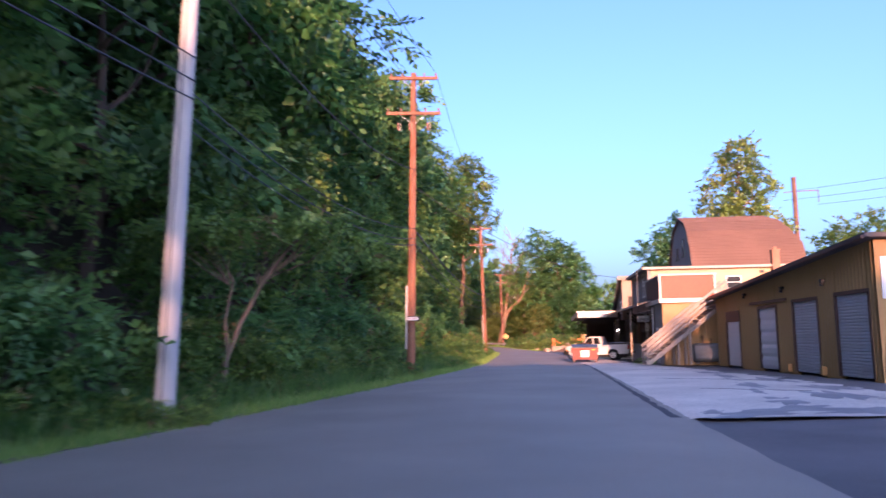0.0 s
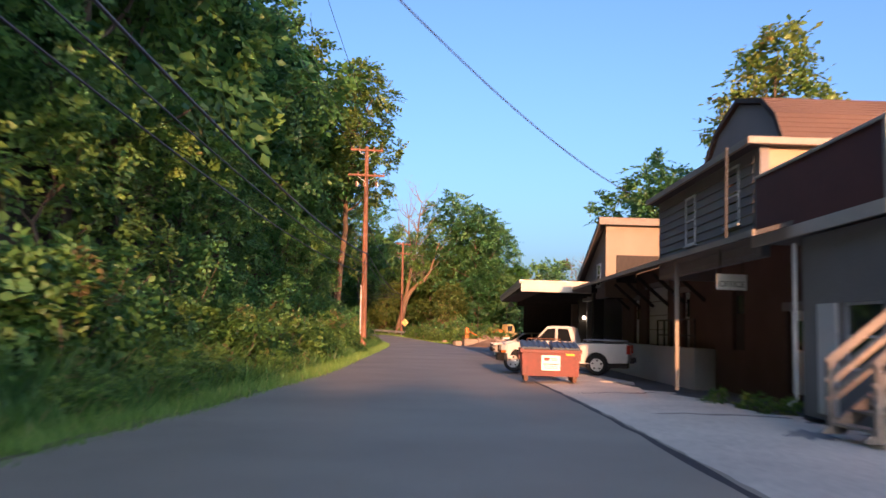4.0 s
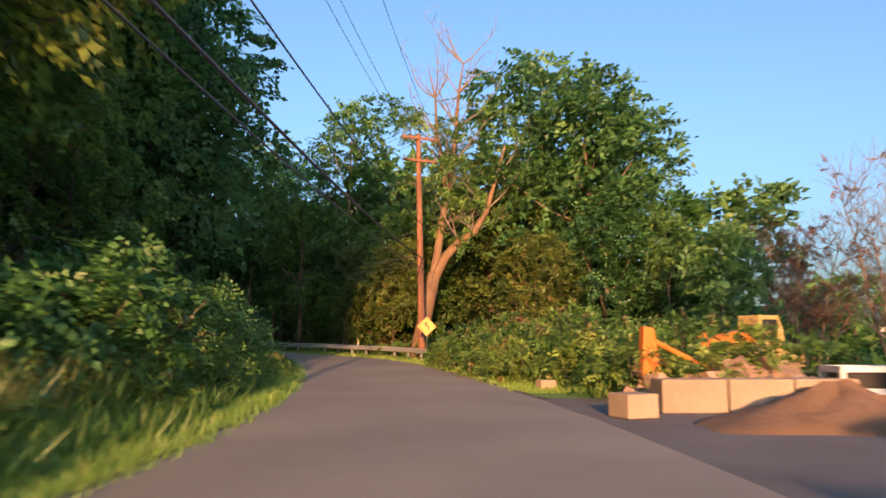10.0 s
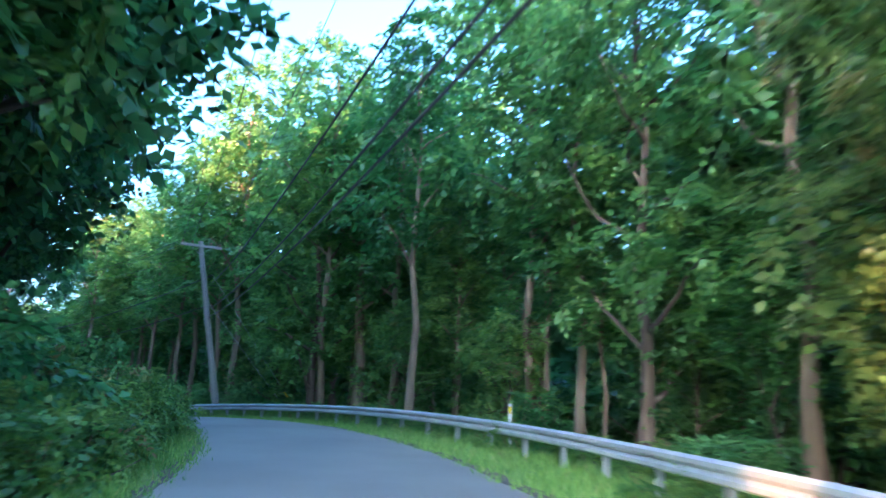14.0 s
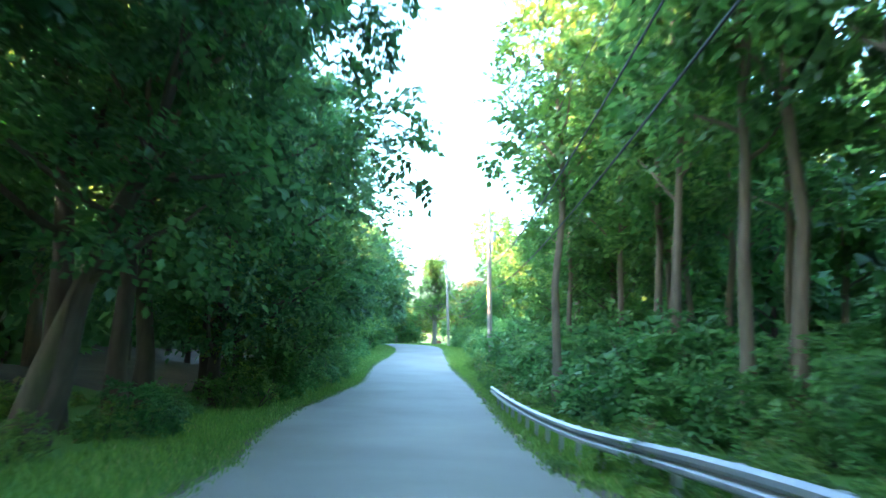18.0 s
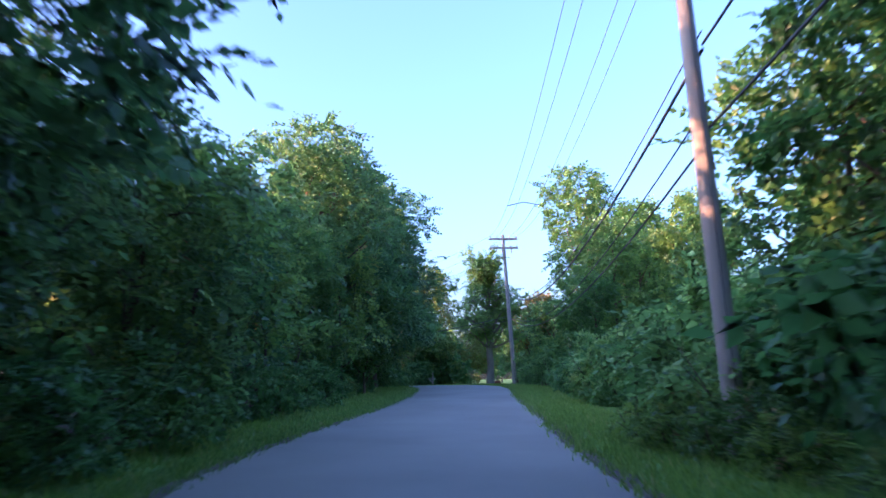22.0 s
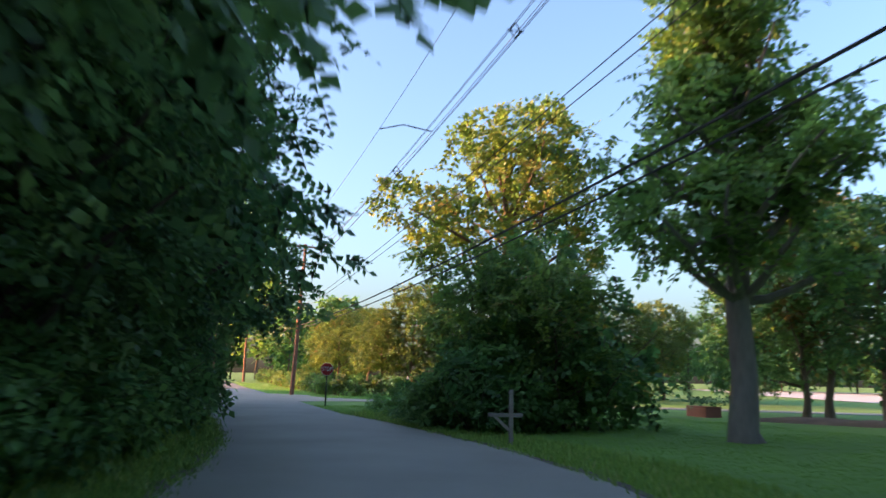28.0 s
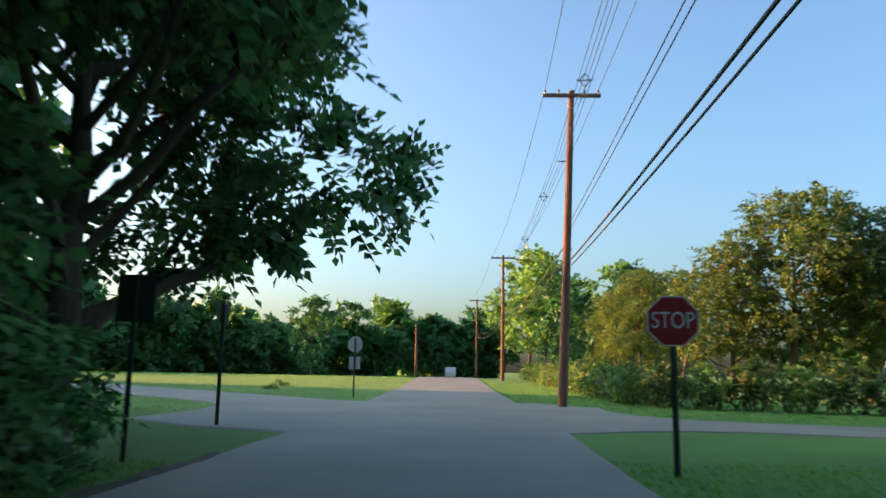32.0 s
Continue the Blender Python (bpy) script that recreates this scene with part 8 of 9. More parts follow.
# the wood right of the bend
around([(17.0, 156, 1.72), (20, 151, 1.3), (20.5, 147.5, 0.75), (25, 149, 0.62), (21, 159, 1.25), (23.4, 154, 1.15), (11, 159, 0.85)], T_DARK, "tree", "large dense green tree beyond the bend", "trees beyond the bend")
around([(25.5, 141, 0.5), (32.5, 154, 0.9), (27, 152, 0.75), (45, 163, 0.55)], F_DARK + F_BROAD, "tree", "dark tree behind the yard", "trees beyond the bend")
around([(6.4, 152.5, 0.7), (13.5, 156.5, 1.3), (4.2, 157.0, 0.75), (15.8, 147.5, 0.65), (7.2, 156.5, 0.9)], T_OLIVE, "tree", "olive-green tree catching the low sun", "trees beyond the bend")
around([(13.2, 127.5, 1.0), (15.2, 126.2, 1.1), (12.2, 130.5, 1.0), (14.4, 130.0, 1.25), (16.6, 128.5, 1.2), (11.6, 134.0, 1.0), (13.8, 134.5, 1.3), (16.5, 133.0, 1.4), (10.8, 138.0, 0.85), (12.8, 139.5, 1.2), (18.6, 131, 1.2), (15.3, 121.4, 0.7), (15.4, 119.6, 0.95), (17.2, 118.8, 0.95), (14.5, 124.3, 0.95), (12.7, 125.9, 0.75), (11.7, 128.4, 0.7), (10.9, 131.6, 0.7), (10.2, 134.8, 0.65), (9.9, 138.6, 0.55), (19.3, 119.6, 1.0), (16.8, 122, 1.1), (19, 126, 1.2)], B_FINE, "shrub", "broad leafy shrub beside the bend", "shrubs beside the bend", SL)
around([(11.2, 143.8, 0.8), (10.9, 147.4, 0.7), (6.2, 150.6, 0.7), (5.8, 152.3, 0.8), (17.2, 136.5, 1.2)], [B_YELL, B_RUST], "shrub", "yellowing shrub behind the guard rail", "shrubs beside the bend", SL)
plant("tree", T_OPEN[0], -44.5, 168.9, 0.9, 0, "dark tree with a thick trunk leaning over the lane", "trees along the lane", lean=(-16, 2))
# tall trunk beside the second pole
plant("tree", tree_mesh(103, 20, 4.2, 0.45, 0.45, 10, 12, 0.22, LF_WOOD, bark=M_BARKPALE, clump=1.7, shape="tall"), -23.3, 181.0, 0.95, 15, "thick pale-trunked tree behind the guard rail", "trees in the bend")
lit = tree_mesh(102, 20, 4.6, 0.3, 0.3, 13, 11, 0.29, LF_YELL, clump=2.0)
lofty = tree_mesh(104, 29, 4.6, 0.5, 0.4, 16, 14, 0.27, LF_YELL, bark=M_BARKWARM, clump=2.0, lean=0.035)
plant("tree", lofty, 1.1, 106.1, 1.0, -20, "lofty tree whose crown glows in the low sun", "trees on the hillside")
plant("tree", lit, -5.2, 95, 1.1, 10, "tall tree whose crown glows in the low sun", "trees on the hillside")
plant("tree", lit, -0.8, 116, 0.95, 130, "tall tree whose crown glows in the low sun", "trees on the hillside")
# small leaning tree near the first poles, with flat sprays
def sumac():
    rng = np.random.default_rng(8)
    g, cl = Geo(), []
    g.tube([(0, 0, -0.3), (0.1, 0, 1.1), (0.45, 0.1, 2.1), (1.1, 0.1, 3.3), (1.9, 0, 4.3), (3.0, -0.2, 4.9)], [0.1, 0.085, 0.075, 0.065, 0.05, 0.02], 8, cap=False)
    g.tube([(0.15, 0, 1.3), (0.05, 0, 2.2), (0.2, 0.2, 3.3), (-0.4, 0.3, 4.4)], [0.06, 0.05, 0.04, 0.02], 7, cap=False)
    for k in range(15):
        x = -1.6 + 5.6 * (k + 0.5 * rng.random()) / 15
        cl.append((x, rng.normal() * 0.7, 4.75 + 0.35 * math.sin(k * 1.7) - 0.05 * (x - 1.0) ** 2, 0.75 + 0.25 * rng.random(), 0.26))
        limb(g, rng, (0.9 if x > 0.4 else 0.1, 0.1, 3.2), (x - 0.5, cl[-1][1], 1.4), 1.6 + abs(x - 0.6) * 0.5, 0.025, 4, 0.12, 5)
    trunk = g.mesh("trunk", smooth=True)
    trunk.materials.append(M_BARKPALE)
    return trunk, leaf_cloud("crown", rng, cl, 42, 0.13, LF_BUSH, droop=0.5)


plant("tree", sumac(), -4.5, 22.2, 1.0, 0, "small pale-stemmed tree with spreading sprays", "trees on the hillside")
# trees behind the works
around([(30.6, 79.5, 0.9)], T_CONE, "tree", "tall pointed tree behind the gambrel roof", "trees behind the works")
around([(28, 94, 1.15), (25.5, 86, 0.85), (33, 97, 0.95)], T_DARK + T_YELL, "tree", "broad tree behind the carport", "trees behind the works")
around([(32.5, 62, 0.82), (36, 64.5, 0.85), (40.5, 62.5, 0.8), (44, 66, 0.8), (38, 70, 0.85), (50, 66, 0.85), (56, 62, 0.85), (47, 72, 0.85)], T_YELL, "tree", "yellow-green tree behind the garage", "trees behind the works")
around([(46, 128, 0.6), (58, 134, 0.6), (86, 110, 0.7), (84, 90, 0.7)], F_BROAD, "tree", "distant tree beyond the yard", "far trees")
# potted plants before the annex
around([(13.3, 49.2, 0.28), (13.1, 50.4, 0.25), (13.35, 47.9, 0.22)], B_GREEN, "shrub", "small potted plant before the brick wall", "potted plants", SL)

# lawn side of the lane
def lawn_oak():
    """A stout trunk, a wide tier of low limbs and a narrower head above a waist."""
    rng = np.random.default_rng(110)
    x, y = -156.0, 215.8
    e = thing("tree", (x, y, gz(x, y)), 0, "large tree on the lawn with low spreading limbs", "tree", "lawn trees")
    g, cl = Geo(), []
    stem = [Vector((0.1 * math.sin(2 * k), 0.1 * math.cos(3 * k), z)) for k, z in enumerate((-0.4, 0.3, 2.0, 4.5, 7.0, 9.5, 12.0, 14.0))]
    g.tube(stem, [0.7, 0.48, 0.41, 0.38, 0.32, 0.26, 0.18, 0.08], 12, cap=False)
    for z, n, reach, rise in ((4.4, 6, 5.4, 0.4), (5.8, 6, 5.2, 0.45), (7.4, 5, 4.2, 0.55), (8.8, 5, 3.3, 0.8), (10.2, 5, 3.2, 0.9), (11.6, 5, 2.9, 1.0), (13.0, 4, 2.0, 1.6)):
        for k in range(n):
            a = 6.283 * (k + 0.7 * rng.random()) / n + z
            p = limb(g, rng, (0, 0, z), (math.cos(a), math.sin(a), rise), reach * (0.8 + 0.35 * rng.random()), 0.17 if z < 8 else 0.12, 6, 0.2)
            for q, w in ((p[-1], 1.15), (p[4], 1.0), (p[3], 0.75)):
                cl.append((q.x, q.y, q.z + 0.15, w * (0.8 + 0.4 * rng.random()), 0.75 * w))
            for h in range(3):
                t = limb(g, rng, p[2 + h], (rng.normal(), rng.normal(), 0.5), 1.4, 0.05, 4, 0.25, 5)
                cl.append((t[-1].x, t[-1].y, t[-1].z, 0.75, 0.6))
    for k in range(5):
        cl.append((rng.normal() * 1.2, rng.normal() * 1.2, 14.9 + 0.7 * rng.normal(), 1.0, 0.9))
    part("trunk", g, M_BARKGREY, e, "grey trunk", smooth=True)
    part("crown", leaf_cloud("crown", rng, cl, 11, 0.2, LF_WOOD), LF_WOOD, e, "uneven leafy crown")


lawn_oak()
oak2 = tree_mesh(111, 14.5, 6.4, 0.24, 0.36, 26, 22, 0.19, LF_YELL, clump=1.75)
plant("tree", oak2, -173.8, 211.2, 1.15, 70, "broad yellow-green tree on the lawn", "lawn trees")
around([(-164.0, 208.8, 1.0), (-161.0, 208.9, 1.1), (-162.0, 212.0, 1.4), (-162.8, 209.6, 1.5), (-160.8, 210.2, 1.15), (-164.4, 211.6, 1.4), (-163.6, 206.9, 0.7), (-161.4, 206.9, 0.75), (-158.8, 207.8, 0.75), (-165.4, 207.2, 0.6)], B_VINE, "shrub", "big dark mound of vine-covered shrubs", "lawn shrubs", SL)
around([(-162.6, 209.8, 0.9), (-163.4, 211.0, 0.95), (-160.2, 210.8, 0.8), (-162.4, 207.9, 0.8)], T_UNDER, "tree", "small dark tree rising out of the shrubs", "lawn trees")
around([(-176.6, 204.4, 0.34), (-169.6, 205.7, 0.5), (-171.0, 206.0, 0.45), (-167.6, 206.4, 0.6)], B_VINE, "shrub", "rounded dark lawn shrub", "lawn shrubs", SL)
around([(-141, 227, 1.05), (-140, 227, 1.1), (-127, 219.5, 0.9), (-148, 229.5, 1.05), (-131, 228, 0.95), (-122, 222, 0.9), (-138, 233, 1.0), (-118.5, 212.4, 0.74), (-112, 216, 0.72), (-114, 208.5, 0.5)], T_BROAD, "tree", "tall tree draped in ivy beside the lawn", "lawn trees")
around([(-199, 236, 0.5), (-213, 238, 0.55), (-143, 244, 0.75), (-136, 247, 0.75)], F_DARK, "tree", "dark round-headed tree across the lawn", "far trees")
around([(-129.6, 212.6, 0.5), (-127.4, 210.6, 0.5), (-131.4, 215.6, 0.85), (-127, 214, 0.9)], T_UNDER, "tree", "leafy tree beside the roadside pole", "lawn trees")
around([(-128.8, 211.2, 0.85), (-131.6, 213.6, 0.7), (-125.6, 209.8, 0.75), (-127.2, 209.4, 0.5), (-130.2, 210.4, 0.32), (-135.4, 212.8, 0.8), (-134.4, 213.6, 1.05), (-136.6, 214.6, 1.0)], B_VINE, "shrub", "dark shrub beside the roadside pole", "lawn shrubs", SL)
row(B_VINE, "shrub", 262, 287, 2.2, -7.6, -5.6, 0.6, 0.9, "dense shrub at the end of the wood", "shrubs along the lane", names=SL)
# far tree whose sunlit orange comes from its leaf colour
org = tree_mesh(112, 10, 3.0, 0.3, 0.2, 11, 18, 0.24, LF_SUNORANGE, clump=1.4)
plant("tree", org, -176, 231, 1.3, 0, "brownish-orange tree beyond the lawn, low sun coloured into its leaves", "far trees")
tall = tree_mesh(116, 22, 4.6, 0.42, 0.3, 14, 15, 0.22, LF_WOOD, bark=M_BARKPALE, clump=2.0)
plant("tree", tall, -160.5, 232.5, 1.0, 130, "very tall tree standing beside the lawn", "lawn trees")
plant("tree", tall, -136.8, 219.8, 1.0, 30, "very tall pale-trunked tree draped in ivy", "lawn trees")
# a bed of mulch under dark trees, with a pale open lot behind
bed = Geo()
rng_b = np.random.default_rng(4)
n_b = 40
for k in range(n_b + 1):
    u = k / n_b
    x, y = -172 - 8 * math.sin(u * 2.2) + 62 * u * 0.5, 226 + 18 * u
    for j, h in ((-1.6, -0.1), (-1.0, 0.14), (0.0, 0.3), (1.0, 0.16), (1.8, -0.1)):
        px, py = x - 0.35 * j + 0.1 * rng_b.normal(), y + 0.94 * j * 1.6
        bed.v.append((px, py, gz(px, py) + h + (0.03 * rng_b.normal() if abs(j) < 1.5 else 0)))
bed.f = [(5 * k + j, 5 * k + j + 1, 5 * k + j + 6, 5 * k + j + 5) for k in range(n_b) for j in range(4)]
solo("mulch_bed", bed, M_DIRT, "long low bed of brown mulch under trees", "mulch bed", kind="stuff", smooth=True)
dark_lawn = tree_mesh(117, 12, 4.4, 0.2, 0.24, 14, 16, 0.24, LF_DARK, clump=1.6)
around([(-176, 229.5, 0.95), (-170, 230.5, 1.0), (-163.5, 233, 1.05), (-157, 235.5, 1.0), (-151, 238.5, 1.05), (-181.5, 229, 0.85)], dark_lawn, "tree", "dark spreading tree over a bed of mulch", "lawn trees")
lot = Geo()
for i in range(13):
    for j in range(7):
        x, y = -282 + 14 * i, 262 + 12 * j
        lot.v.append((x, y, gz(max(x, -419), min(y, 289)) + 0.06))
lot.f = [(7 * i + j, 7 * i + 7 + j, 7 * i + 8 + j, 7 * i + j + 1) for i in range(12) for j in range(6)]
solo("pavement_lot", lot, M_CONC, "pale open lot lit by the sun beyond the lawn", "pavement", kind="structure")
e = thing("brick_planter", (-176.5, 223.5, gz(-176.5, 223.5)), 10, "low brown brick planter on the lawn", "planter")
part("box", Geo().box(-1.0, 1.0, -0.5, 0.5, -0.1, 0.62), M_BRICK, e, bevel=0.02)
part("shrub_top", leaf_cloud("leaves", np.random.default_rng(3), [(-0.6, 0, 0.95, 0.55, 0.35), (0.5, 0, 0.95, 0.6, 0.35)], 26, 0.16, LF_DARK), LF_DARK, e, "dark clipped top", kind="stuff")

# dark trees over the lane's left before the crossing
row(T_LANE, "tree", 310, 330, 3.8, 7.4, 9.0, 1.0, 1.2, "dark tree hanging over the lane", "trees along the lane")
row(T_NEAR, "tree", 287, 308, 4.0, 6.7, 8.1, 1.05, 1.25, "dark tree hanging over the lane", "trees along the lane")
row(F_DARK, "tree", 300, 338, 5.5, 12, 16, 0.8, 1.0, "dark tree beside the crossing", "trees along the lane")
row(B_VINE, "shrub", 290, 334, 2.4, 5.8, 7.4, 0.7, 1.05, "dark shrub under the trees", "shrubs along the lane", names=SL)
maple = tree_mesh(113, 11.5, 6.4, 0.1, 0.34, 18, 46, 0.185, LF_DARK, clump=1.7)
maple_low = tree_mesh(114, 9.4, 7.6, 0.2, 0.34, 22, 44, 0.185, LF_DARK, clump=1.55)
plant("tree", maple_low, -178.0, 191.9, 1.06, 200, "big dark maple hanging over the crossing", "trees along the lane")
plant("tree", maple, -168.5, 191.8, 0.95, 80, "big dark maple beside the lane", "trees along the lane")
around([(-175.5, 193.4, 0.6), (-177, 191.5, 0.75), (-173, 194.2, 0.8), (-171.5, 194.6, 0.7)], B_VINE, "shrub", "dark shrub under the maple", "shrubs along the lane", SL)
# hedge and trees beyond the crossing
hedge = bush_mesh(120, 1.15, 2.3, 40, 0.17, LF_OLIVE, n=10)
hedge2 = bush_mesh(121, 1.15, 2.2, 40, 0.17, LF_BUSH, n=10)
pts = [(-201 + 0.12 * k, 201 + 1.7 * k, 1.0) for k in range(17)] + [(-203 - 1.75 * k, 199.8 - 0.49 * k, 0.95) for k in range(26)]
around(pts, [hedge, hedge2], "hedge_plant", "clipped olive-green hedge plant", "hedge", SL)
around([(-214, 204.8, 0.72), (-213, 208, 0.9), (-213.5, 211.6, 0.88), (-207, 217.5, 0.8), (-206, 224, 0.8), (-210, 234, 0.8), (-203, 240, 0.7), (-209, 221, 0.8), (-207, 229.5, 0.8)], T_OLIVE, "tree", "rounded olive-green tree behind the hedge", "hedge trees")
around([(-240, 199, 0.85), (-250, 203, 0.9), (-245, 196.5, 0.7)], T_OLIVE, "tree", "tall dark tree behind the hedge", "hedge trees")
around([(-285, 183.5, 1.15), (-297, 179, 1.3), (-276, 188, 0.95), (-256, 158, 0.6), (-318, 146, 1.05), (-330, 140, 1.1), (-342, 136, 1.05), (-352, 158, 1.1), (-338, 166, 1.0), (-306, 142, 0.9), (-224, 214, 0.55), (-262, 196, 0.85), (-220, 228, 0.7)], F_BROAD + F_DARK, "tree", "tall tree behind the hedge", "hedge trees")
leaf_wall("far_woods", [(-225, 78), (-266, 117), (-287, 127), (-306, 140), (-327, 153), (-342, 160)], 13, 2.8, "far line of trees beyond the field", 0.9, 3.0, LF_DARK, seed=6)
leaf_wall("far_woods_north", [(-300, 199), (-345, 186), (-400, 182), (-420, 170)], 18, 2.5, "far line of trees closing the street", 1.0, 1.4, LF_WOOD, seed=7)
# added where the maple hides it, to keep the low sun off the corner
leaf_wall("corner_woods", [(-150, 176), (-164, 176), (-176, 178), (-184, 180)], 15, 2.0, "hidden dark woods added to shade the crossing's corner", 0.95, 1.8, LF_DARK, seed=12)
# unseen woods, added so their shadow covers the road past the crossing
leaf_wall("south_woods", [(-183, 152), (-198, 147), (-212, 142)], 14, 2.0, "unseen dark woods added to shade the crossing from the south", 0.95, 1.7, LF_DARK, seed=17)
leaf_wall("lawn_woods", [(-110, 240), (-150, 300), (-190, 335), (-250, 330), (-300, 225)], 9, 3.0, "line of dark trees beyond the lawn", 1.0, 1.4, LF_DARK, low=3.6, seed=8, trunks=0.12)
leaf_wall("yard_woods", [(20, 160), (45, 172), (80, 165), (108, 130), (112, 70), (105, 30)], 8, 3.0, "line of trees beyond the stone yard", 1.0, 1.4, LF_DARK, seed=9)
around([(-215, 176, 0.35), (-209, 178.5, 0.3)], [B_YELL], "shrub", "low tuft of bushes in the field", "field shrubs", SL)

# white van far along the street
def white_van():
    x, y, z, hd = on_lane(462, 0.2)
    e = thing("white_van", (x, y, z), hd + 90, "small white van standing far down the street", "van")
    part("body", Geo().prism([(-2.2, 0.4), (2.2, 0.4), (2.2, 1.1), (1.5, 1.2), (1.0, 1.95), (-2.2, 1.98)], "y", -0.9, 0.9), M_CARWHITE, e, bevel=0.06)
    part("rear_window", Geo().box(-2.22, -2.19, -0.65, 0.65, 1.25, 1.75), M_AUTOGLASS, e)
    part("rear_bumper", Geo().box(-2.3, -2.18, -0.88, 0.88, 0.38, 0.58), M_CARDK, e, bevel=0.02)
    for px in (-1.4, 1.4):
        for s in (-0.8, 0.8):
            part("wheel", Geo().tube([(px, s - 0.1, 0.33), (px, s + 0.1, 0.33)], 0.33, 18), M_TYRE, e, smooth=True)


white_van()

# crossing street
def cross_street():
    line = catmull([(-226, 134, 0), (-209, 163, 0), (-200, 179, 0), (-195.2, 188, 0), (-191.6, 196, 0), (-190.8, 205, 0), (-189, 222, 0), (-182, 262, 0)], 1.2)
    tan = np.gradient(line[:, :2], axis=0)
    tan /= np.linalg.norm(tan, axis=1)[:, None]
    _, d, _ = nearest(line[:, 0], line[:, 1])
    v = []
    for p, q, off in zip(line, tan, d):
        # corners widen towards the lane
        w = (2.7 if off > 0 else 1.9) + 6.4 * max(0.0, 1 - max(0.0, abs(off) - 2.5) / 6.5) ** 2.4
        for k, lift in ((-1.02, -0.1), (-0.98, 0.035), (0, 0.055), (0.98, 0.035), (1.02, -0.1)):
            x, y = p[0] + q[1] * k * w, p[1] - q[0] * k * w
            v.append((x, y, gz(x, y) + lift))
    f = [(5 * i + j, 5 * i + j + 1, 5 * i + j + 6, 5 * i + j + 5) for i in range(len(line) - 1) for j in range(4)]
    me = bpy.data.meshes.new("cross_street")
    me.from_pydata(v, [], f)
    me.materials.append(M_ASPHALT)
    tagged(new("cross_street", me), "grey asphalt street crossing the lane", "road", kind="structure")


cross_street()


# ---------------- grass ----------------
def grass(name, s0, s1, left0, left1, per_m2, h0, h1, material, label, blades=5, spread=0.10, seed=1, width=0.018, lean=0.35):
    """Tufts of blades between two offsets of the lane."""
    rng = np.random.default_rng(seed)
    n = int((s1 - s0) * abs(left1(0.5 * (s0 + s1)) - left0(0.5 * (s0 + s1))) * per_m2)
    s = s0 + (s1 - s0) * rng.random(n)
    a, b = left0(s), left1(s)
    d = a + (b - a) * rng.random(n)
    x, y = np.interp(s, ARC, LINE[:, 0]) + np.interp(s, ARC, NOR[:, 0]) * d, np.interp(s, ARC, LINE[:, 1]) + np.interp(s, ARC, NOR[:, 1]) * d
    z = ground_z(x, y)
    p = np.repeat(np.stack([x, y, z], 1), blades, 0)
    m = len(p)
    p[:, :2] += rng.normal(size=(m, 2)) * spread
    h = h0 + (h1 - h0) * rng.random(m) ** 1.5
    a = rng.random(m) * 6.283
    side = np.stack([np.cos(a), np.sin(a), 0 * a], 1) * width * (0.6 + 0.8 * rng.random(m))[:, None] * (1 + h[:, None])
    tip = p + np.stack([rng.normal(size=m) * lean * h, rng.normal(size=m) * lean * h, h], 1)
    V = np.stack([p - side, p + side, tip], 1).reshape(-1, 3)
    me = faces_mesh(name, V, np.array([[0, 1, 2]]), m, 3, material)
    return tagged(new(name, me), label, "grass", kind="stuff")


L0 = lambda k: (lambda s: edge_left(s) + k)
R0 = lambda k: (lambda s: -edge_right(s) - k)
grass("verge_grass", -8, 150, L0(-0.1), L0(3.2), 60, 0.08, 0.32, LF_GRASS, "long green verge grass", seed=1, width=0.011)
grass("verge_weeds", -8, 150, L0(0.8), L0(3.4), 26, 0.2, 0.7, LF_BUSH, "rank weeds in the verge", seed=11, width=0.02, lean=0.5)
grass("verge_grass_edge", -8, 336, L0(-0.12), L0(0.9), 75, 0.03, 0.15, LF_GRASS, "short grass at the road edge", seed=2)
grass("lane_grass", 150, 335, L0(0.05), L0(3.0), 36, 0.06, 0.22, LF_GRASS, "green grass beside the wooded lane", seed=3)
grass("verge_grass_right", 120, 336, R0(-0.08), R0(2.6), 44, 0.05, 0.22, LF_GRASS, "green grass on the lane's other side", seed=4)
grass("tall_weeds", 40, 132, L0(2.2), L0(4.6), 18, 0.4, 1.1, LF_BUSH, "tall tangled green weeds", seed=5, width=0.03, lean=0.45)
grass("tall_dry_grass", 88, 124, L0(2.4), L0(5.2), 40, 0.6, 1.35, LF_TALL, "tall golden seeding grass", seed=6, width=0.016, lean=0.35)
grass("lawn_grass", 270, 336, R0(2.4), R0(18), 26, 0.02, 0.045, LF_LAWN, "short mown lawn grass", seed=7, width=0.012, spread=0.14)
grass("field_grass", 354, 440, L0(0), L0(48), 4.5, 0.02, 0.06, LF_LAWN, "sunlit field grass beyond the crossing", seed=8, width=0.02, spread=0.3)

grass("field_grass_right", 355, 400, R0(0.2), R0(12), 22, 0.02, 0.07, LF_LAWN, "sunlit grass beyond the crossing", seed=9, width=0.015, spread=0.2)


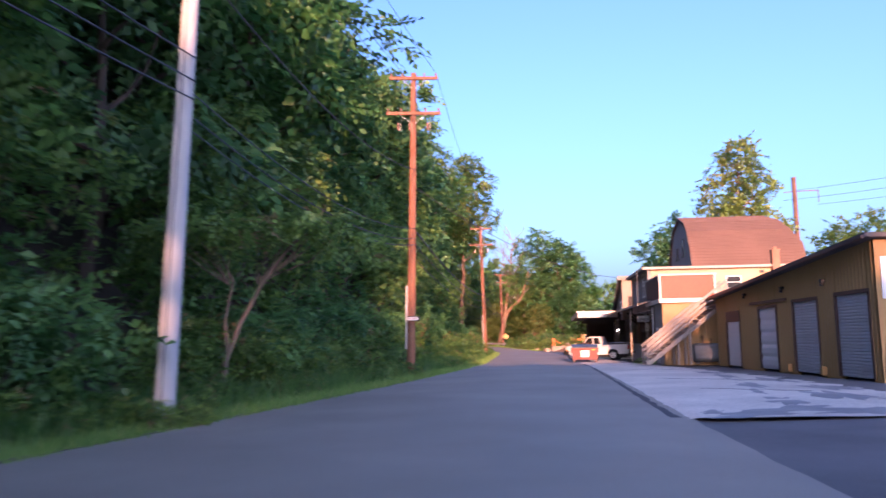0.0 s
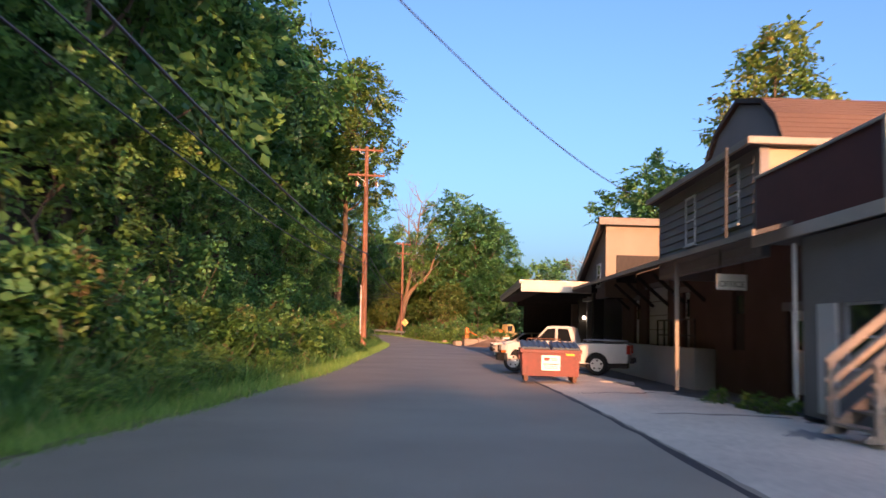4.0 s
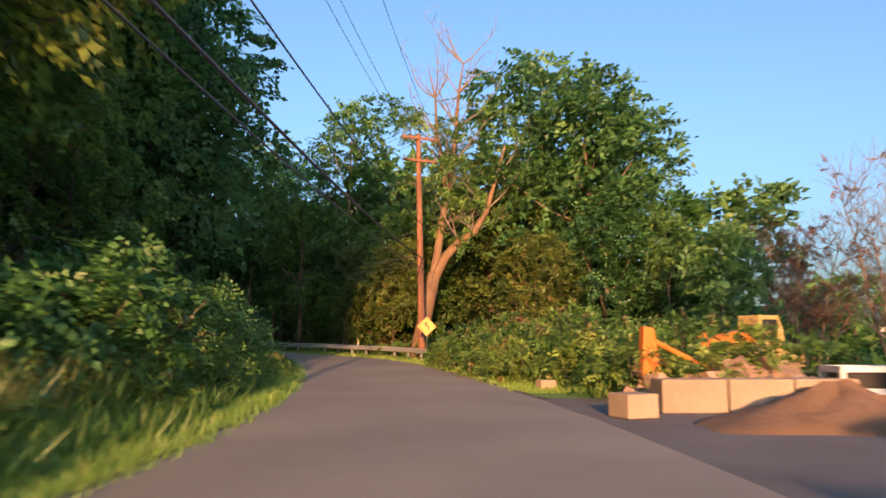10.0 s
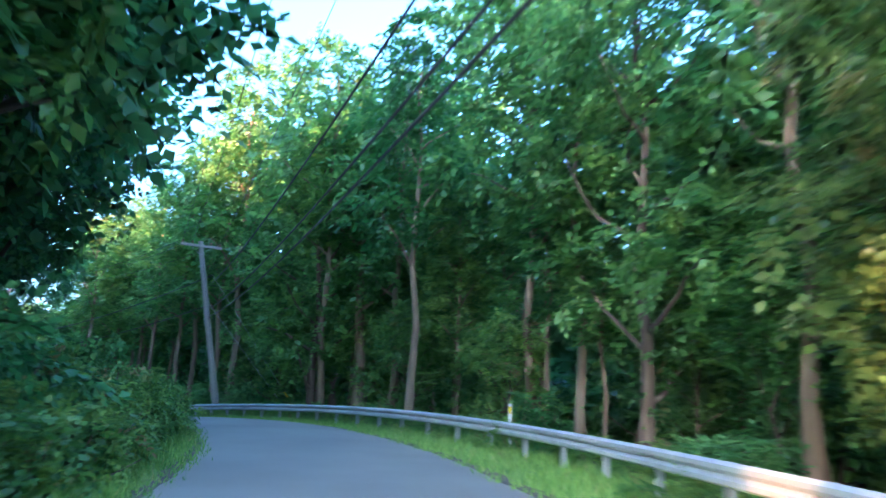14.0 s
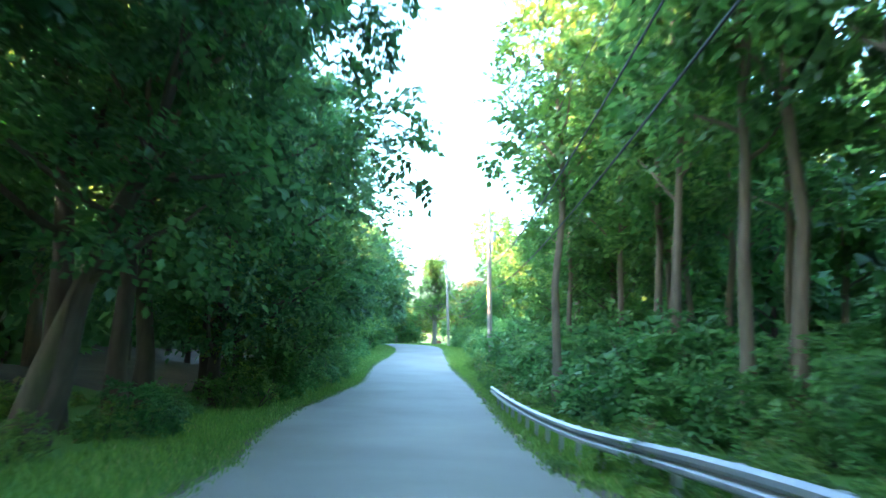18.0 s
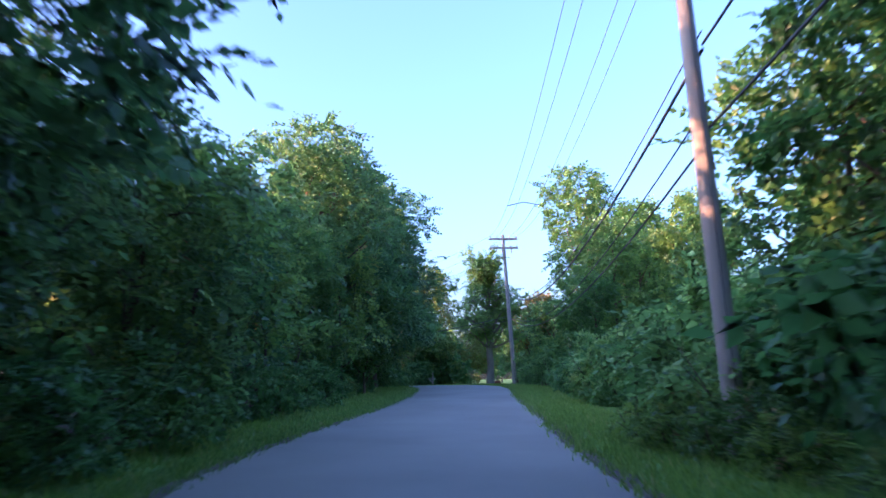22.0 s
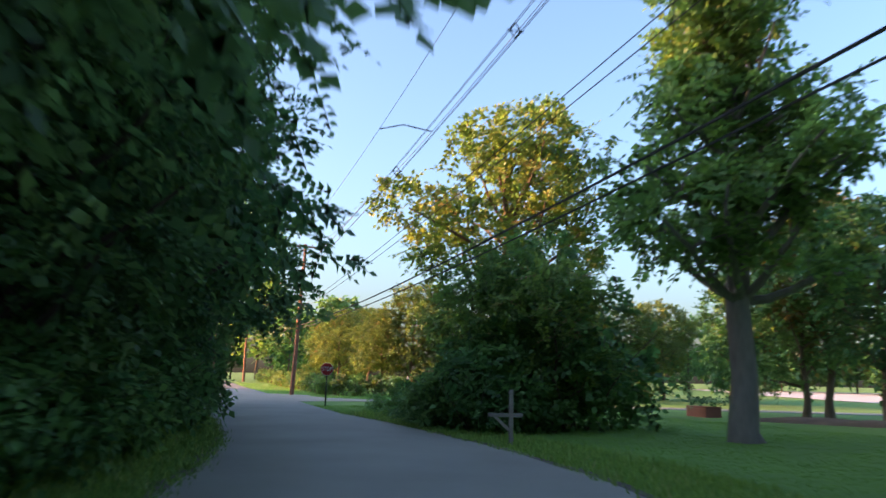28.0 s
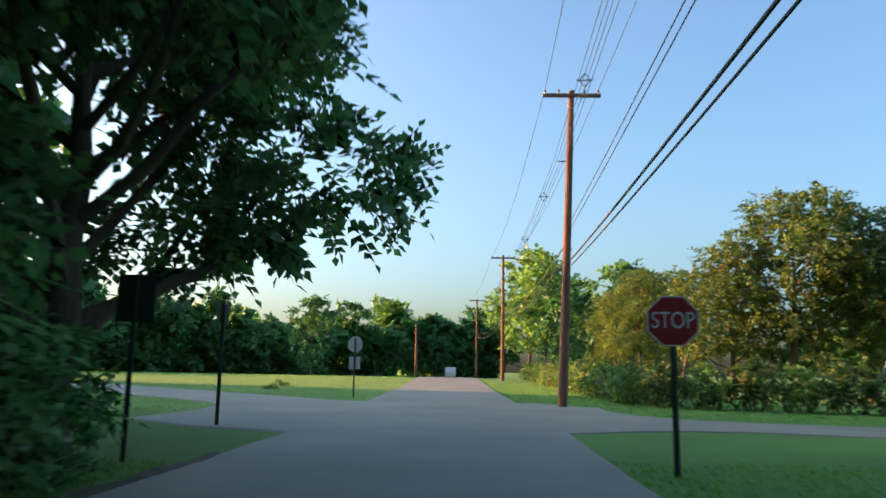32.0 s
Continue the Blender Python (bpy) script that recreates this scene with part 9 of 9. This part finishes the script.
# weeds at the foot of the grey poles
around([(-82.6, 193.9, 0.5), (-81.2, 193.8, 0.55), (-83.4, 194.6, 0.6), (-80.4, 194.4, 0.6), (-79.0, 193.6, 0.5), (-85.0, 194.6, 0.55), (-56.5, 185.3, 0.4), (-58.6, 186.0, 0.45), (-60.8, 186.4, 0.4), (-63.2, 187.6, 0.5), (-65.5, 188.2, 0.45), (-68.0, 189.2, 0.5), (-70.4, 189.8, 0.5), (-72.8, 190.6, 0.55), (-75.2, 191.6, 0.5)], B_WEED, "weed", "low weedy shrub in the roadside grass", "roadside weeds", SL)
around([(-3.5, 15.6, 0.32), (-3.9, 15.4, 0.3), (-4.4, 15.9, 0.36), (-3.0, 16.3, 0.3), (-4.6, 14.6, 0.34), (-5.4, 13.6, 0.4), (-5.2, 11.6, 0.4), (-6.2, 10.6, 0.45), (-5.6, 8.4, 0.4)], B_WEED, "weed", "low weedy shrub in the roadside grass", "roadside weeds", SL)

# the bank beside the bend and the growth over and behind its rail
def grow(meshes, kind, s0, s1, step, d0, d1, smin, smax, label, group, seed, names=SL):
    """Plants along the lane from a seed of their own; d0 and d1 may follow the distance along."""
    rng = np.random.default_rng(seed)
    s, k = s0, 0
    while s < s1:
        a, b = (q(s) if callable(q) else q for q in (d0, d1))
        x, y, _, _ = on_lane(s, float(a + (b - a) * rng.random()))
        plant(kind, meshes[k % len(meshes)], x, y, smin + (smax - smin) * rng.random(), rng.random() * 360, label, group, names=names)
        k += 1
        s += step * (0.75 + 0.5 * rng.random())


grow(B_FINE, "shrub", 138, 174, 1.5, L0(1.3), L0(2.3), 0.6, 0.9, "bright green shrub on the steep bank", "shrubs in the bend", 31)
grow(B_FINE + B_VINE[:1], "shrub", 138, 180, 2.4, L0(3.2), L0(4.8), 0.7, 1.0, "tangled green shrub high on the bank", "shrubs in the bend", 32)
grow(T_UNDER, "tree", 158, 204, 3.6, -12.5, -8.6, 0.7, 1.05, "low spreading tree between the trunks", "trees in the bend", 33, ("trunk", "crown"))
grow(B_WEED, "weed", 146, 200, 1.5, lambda s: -rail_off(s) - 0.35, lambda s: -rail_off(s) - 1.3, 0.28, 0.48, "weeds growing over the guard rail", "roadside weeds", 34)
grow(B_WEED, "weed", 136, 200, 2.0, lambda s: -rail_off(s) + 0.3, lambda s: -rail_off(s) + 0.8, 0.1, 0.24, "low weeds before the guard rail", "roadside weeds", 35)
around([(10.4, 141.6, 0.95), (9.9, 144.9, 0.9), (10.9, 139.4, 0.95), (9.4, 146.8, 0.85), (11.6, 143.2, 1.15), (10.6, 137.4, 0.8)], [B_YELL, B_FINE[0]], "shrub", "yellow-green shrub leaning over the guard rail", "shrubs beside the bend", SL)
grow(T_TALL, "tree", 204, 236, 5.2, -9.4, -7.4, 0.85, 1.0, "tall airy tree standing over the vines", "trees along the lane", 41, ("trunk", "crown"))
grow(B_WEED, "weed", -6, 138, 1.3, L0(1.0), L0(3.0), 0.2, 0.5, "rank weeds on the verge", "roadside weeds", 42)
grow(T_NEAR, "tree", 309, 324, 4.6, 6.2, 7.0, 1.0, 1.12, "dark tree hanging over the lane", "trees along the lane", 43, ("trunk", "crown"))
grow(B_VINE, "shrub", 205, 233, 2.5, -8.6, -6.9, 0.8, 1.15, "high mound of green climbing vines", "shrubs along the lane", 44)
grow(B_VINE, "shrub", 110, 136, 2.6, L0(3.2), L0(4.6), 0.75, 1.0, "broad leafy shrub on the road bank", "roadside shrubs", 45)
leaner = tree_mesh(118, 15, 4.4, 0.42, 0.32, 11, 16, 0.2, LF_DARK, bark=M_BARKPALE, clump=1.8, lean=0.36)
plant("tree", leaner, -47.6, 168.2, 1.0, 90, "old tree with a trunk leaning towards the lane", "trees along the lane")
# grass on the corners of the crossing
grass("corner_grass_right", 334, 345, R0(0.1), R0(16), 34, 0.025, 0.07, LF_LAWN, "mown grass on the corner of the crossing", seed=21, width=0.012, spread=0.14)
grass("corner_grass_left", 334, 344, L0(0.1), L0(7), 40, 0.03, 0.1, LF_GRASS, "uncut grass on the corner under the maple", seed=22, width=0.012, spread=0.14)
plant("tree", T_TALL[1], -57.0, 187.2, 1.0, 140, "tall airy tree standing over the vines", "trees along the lane")
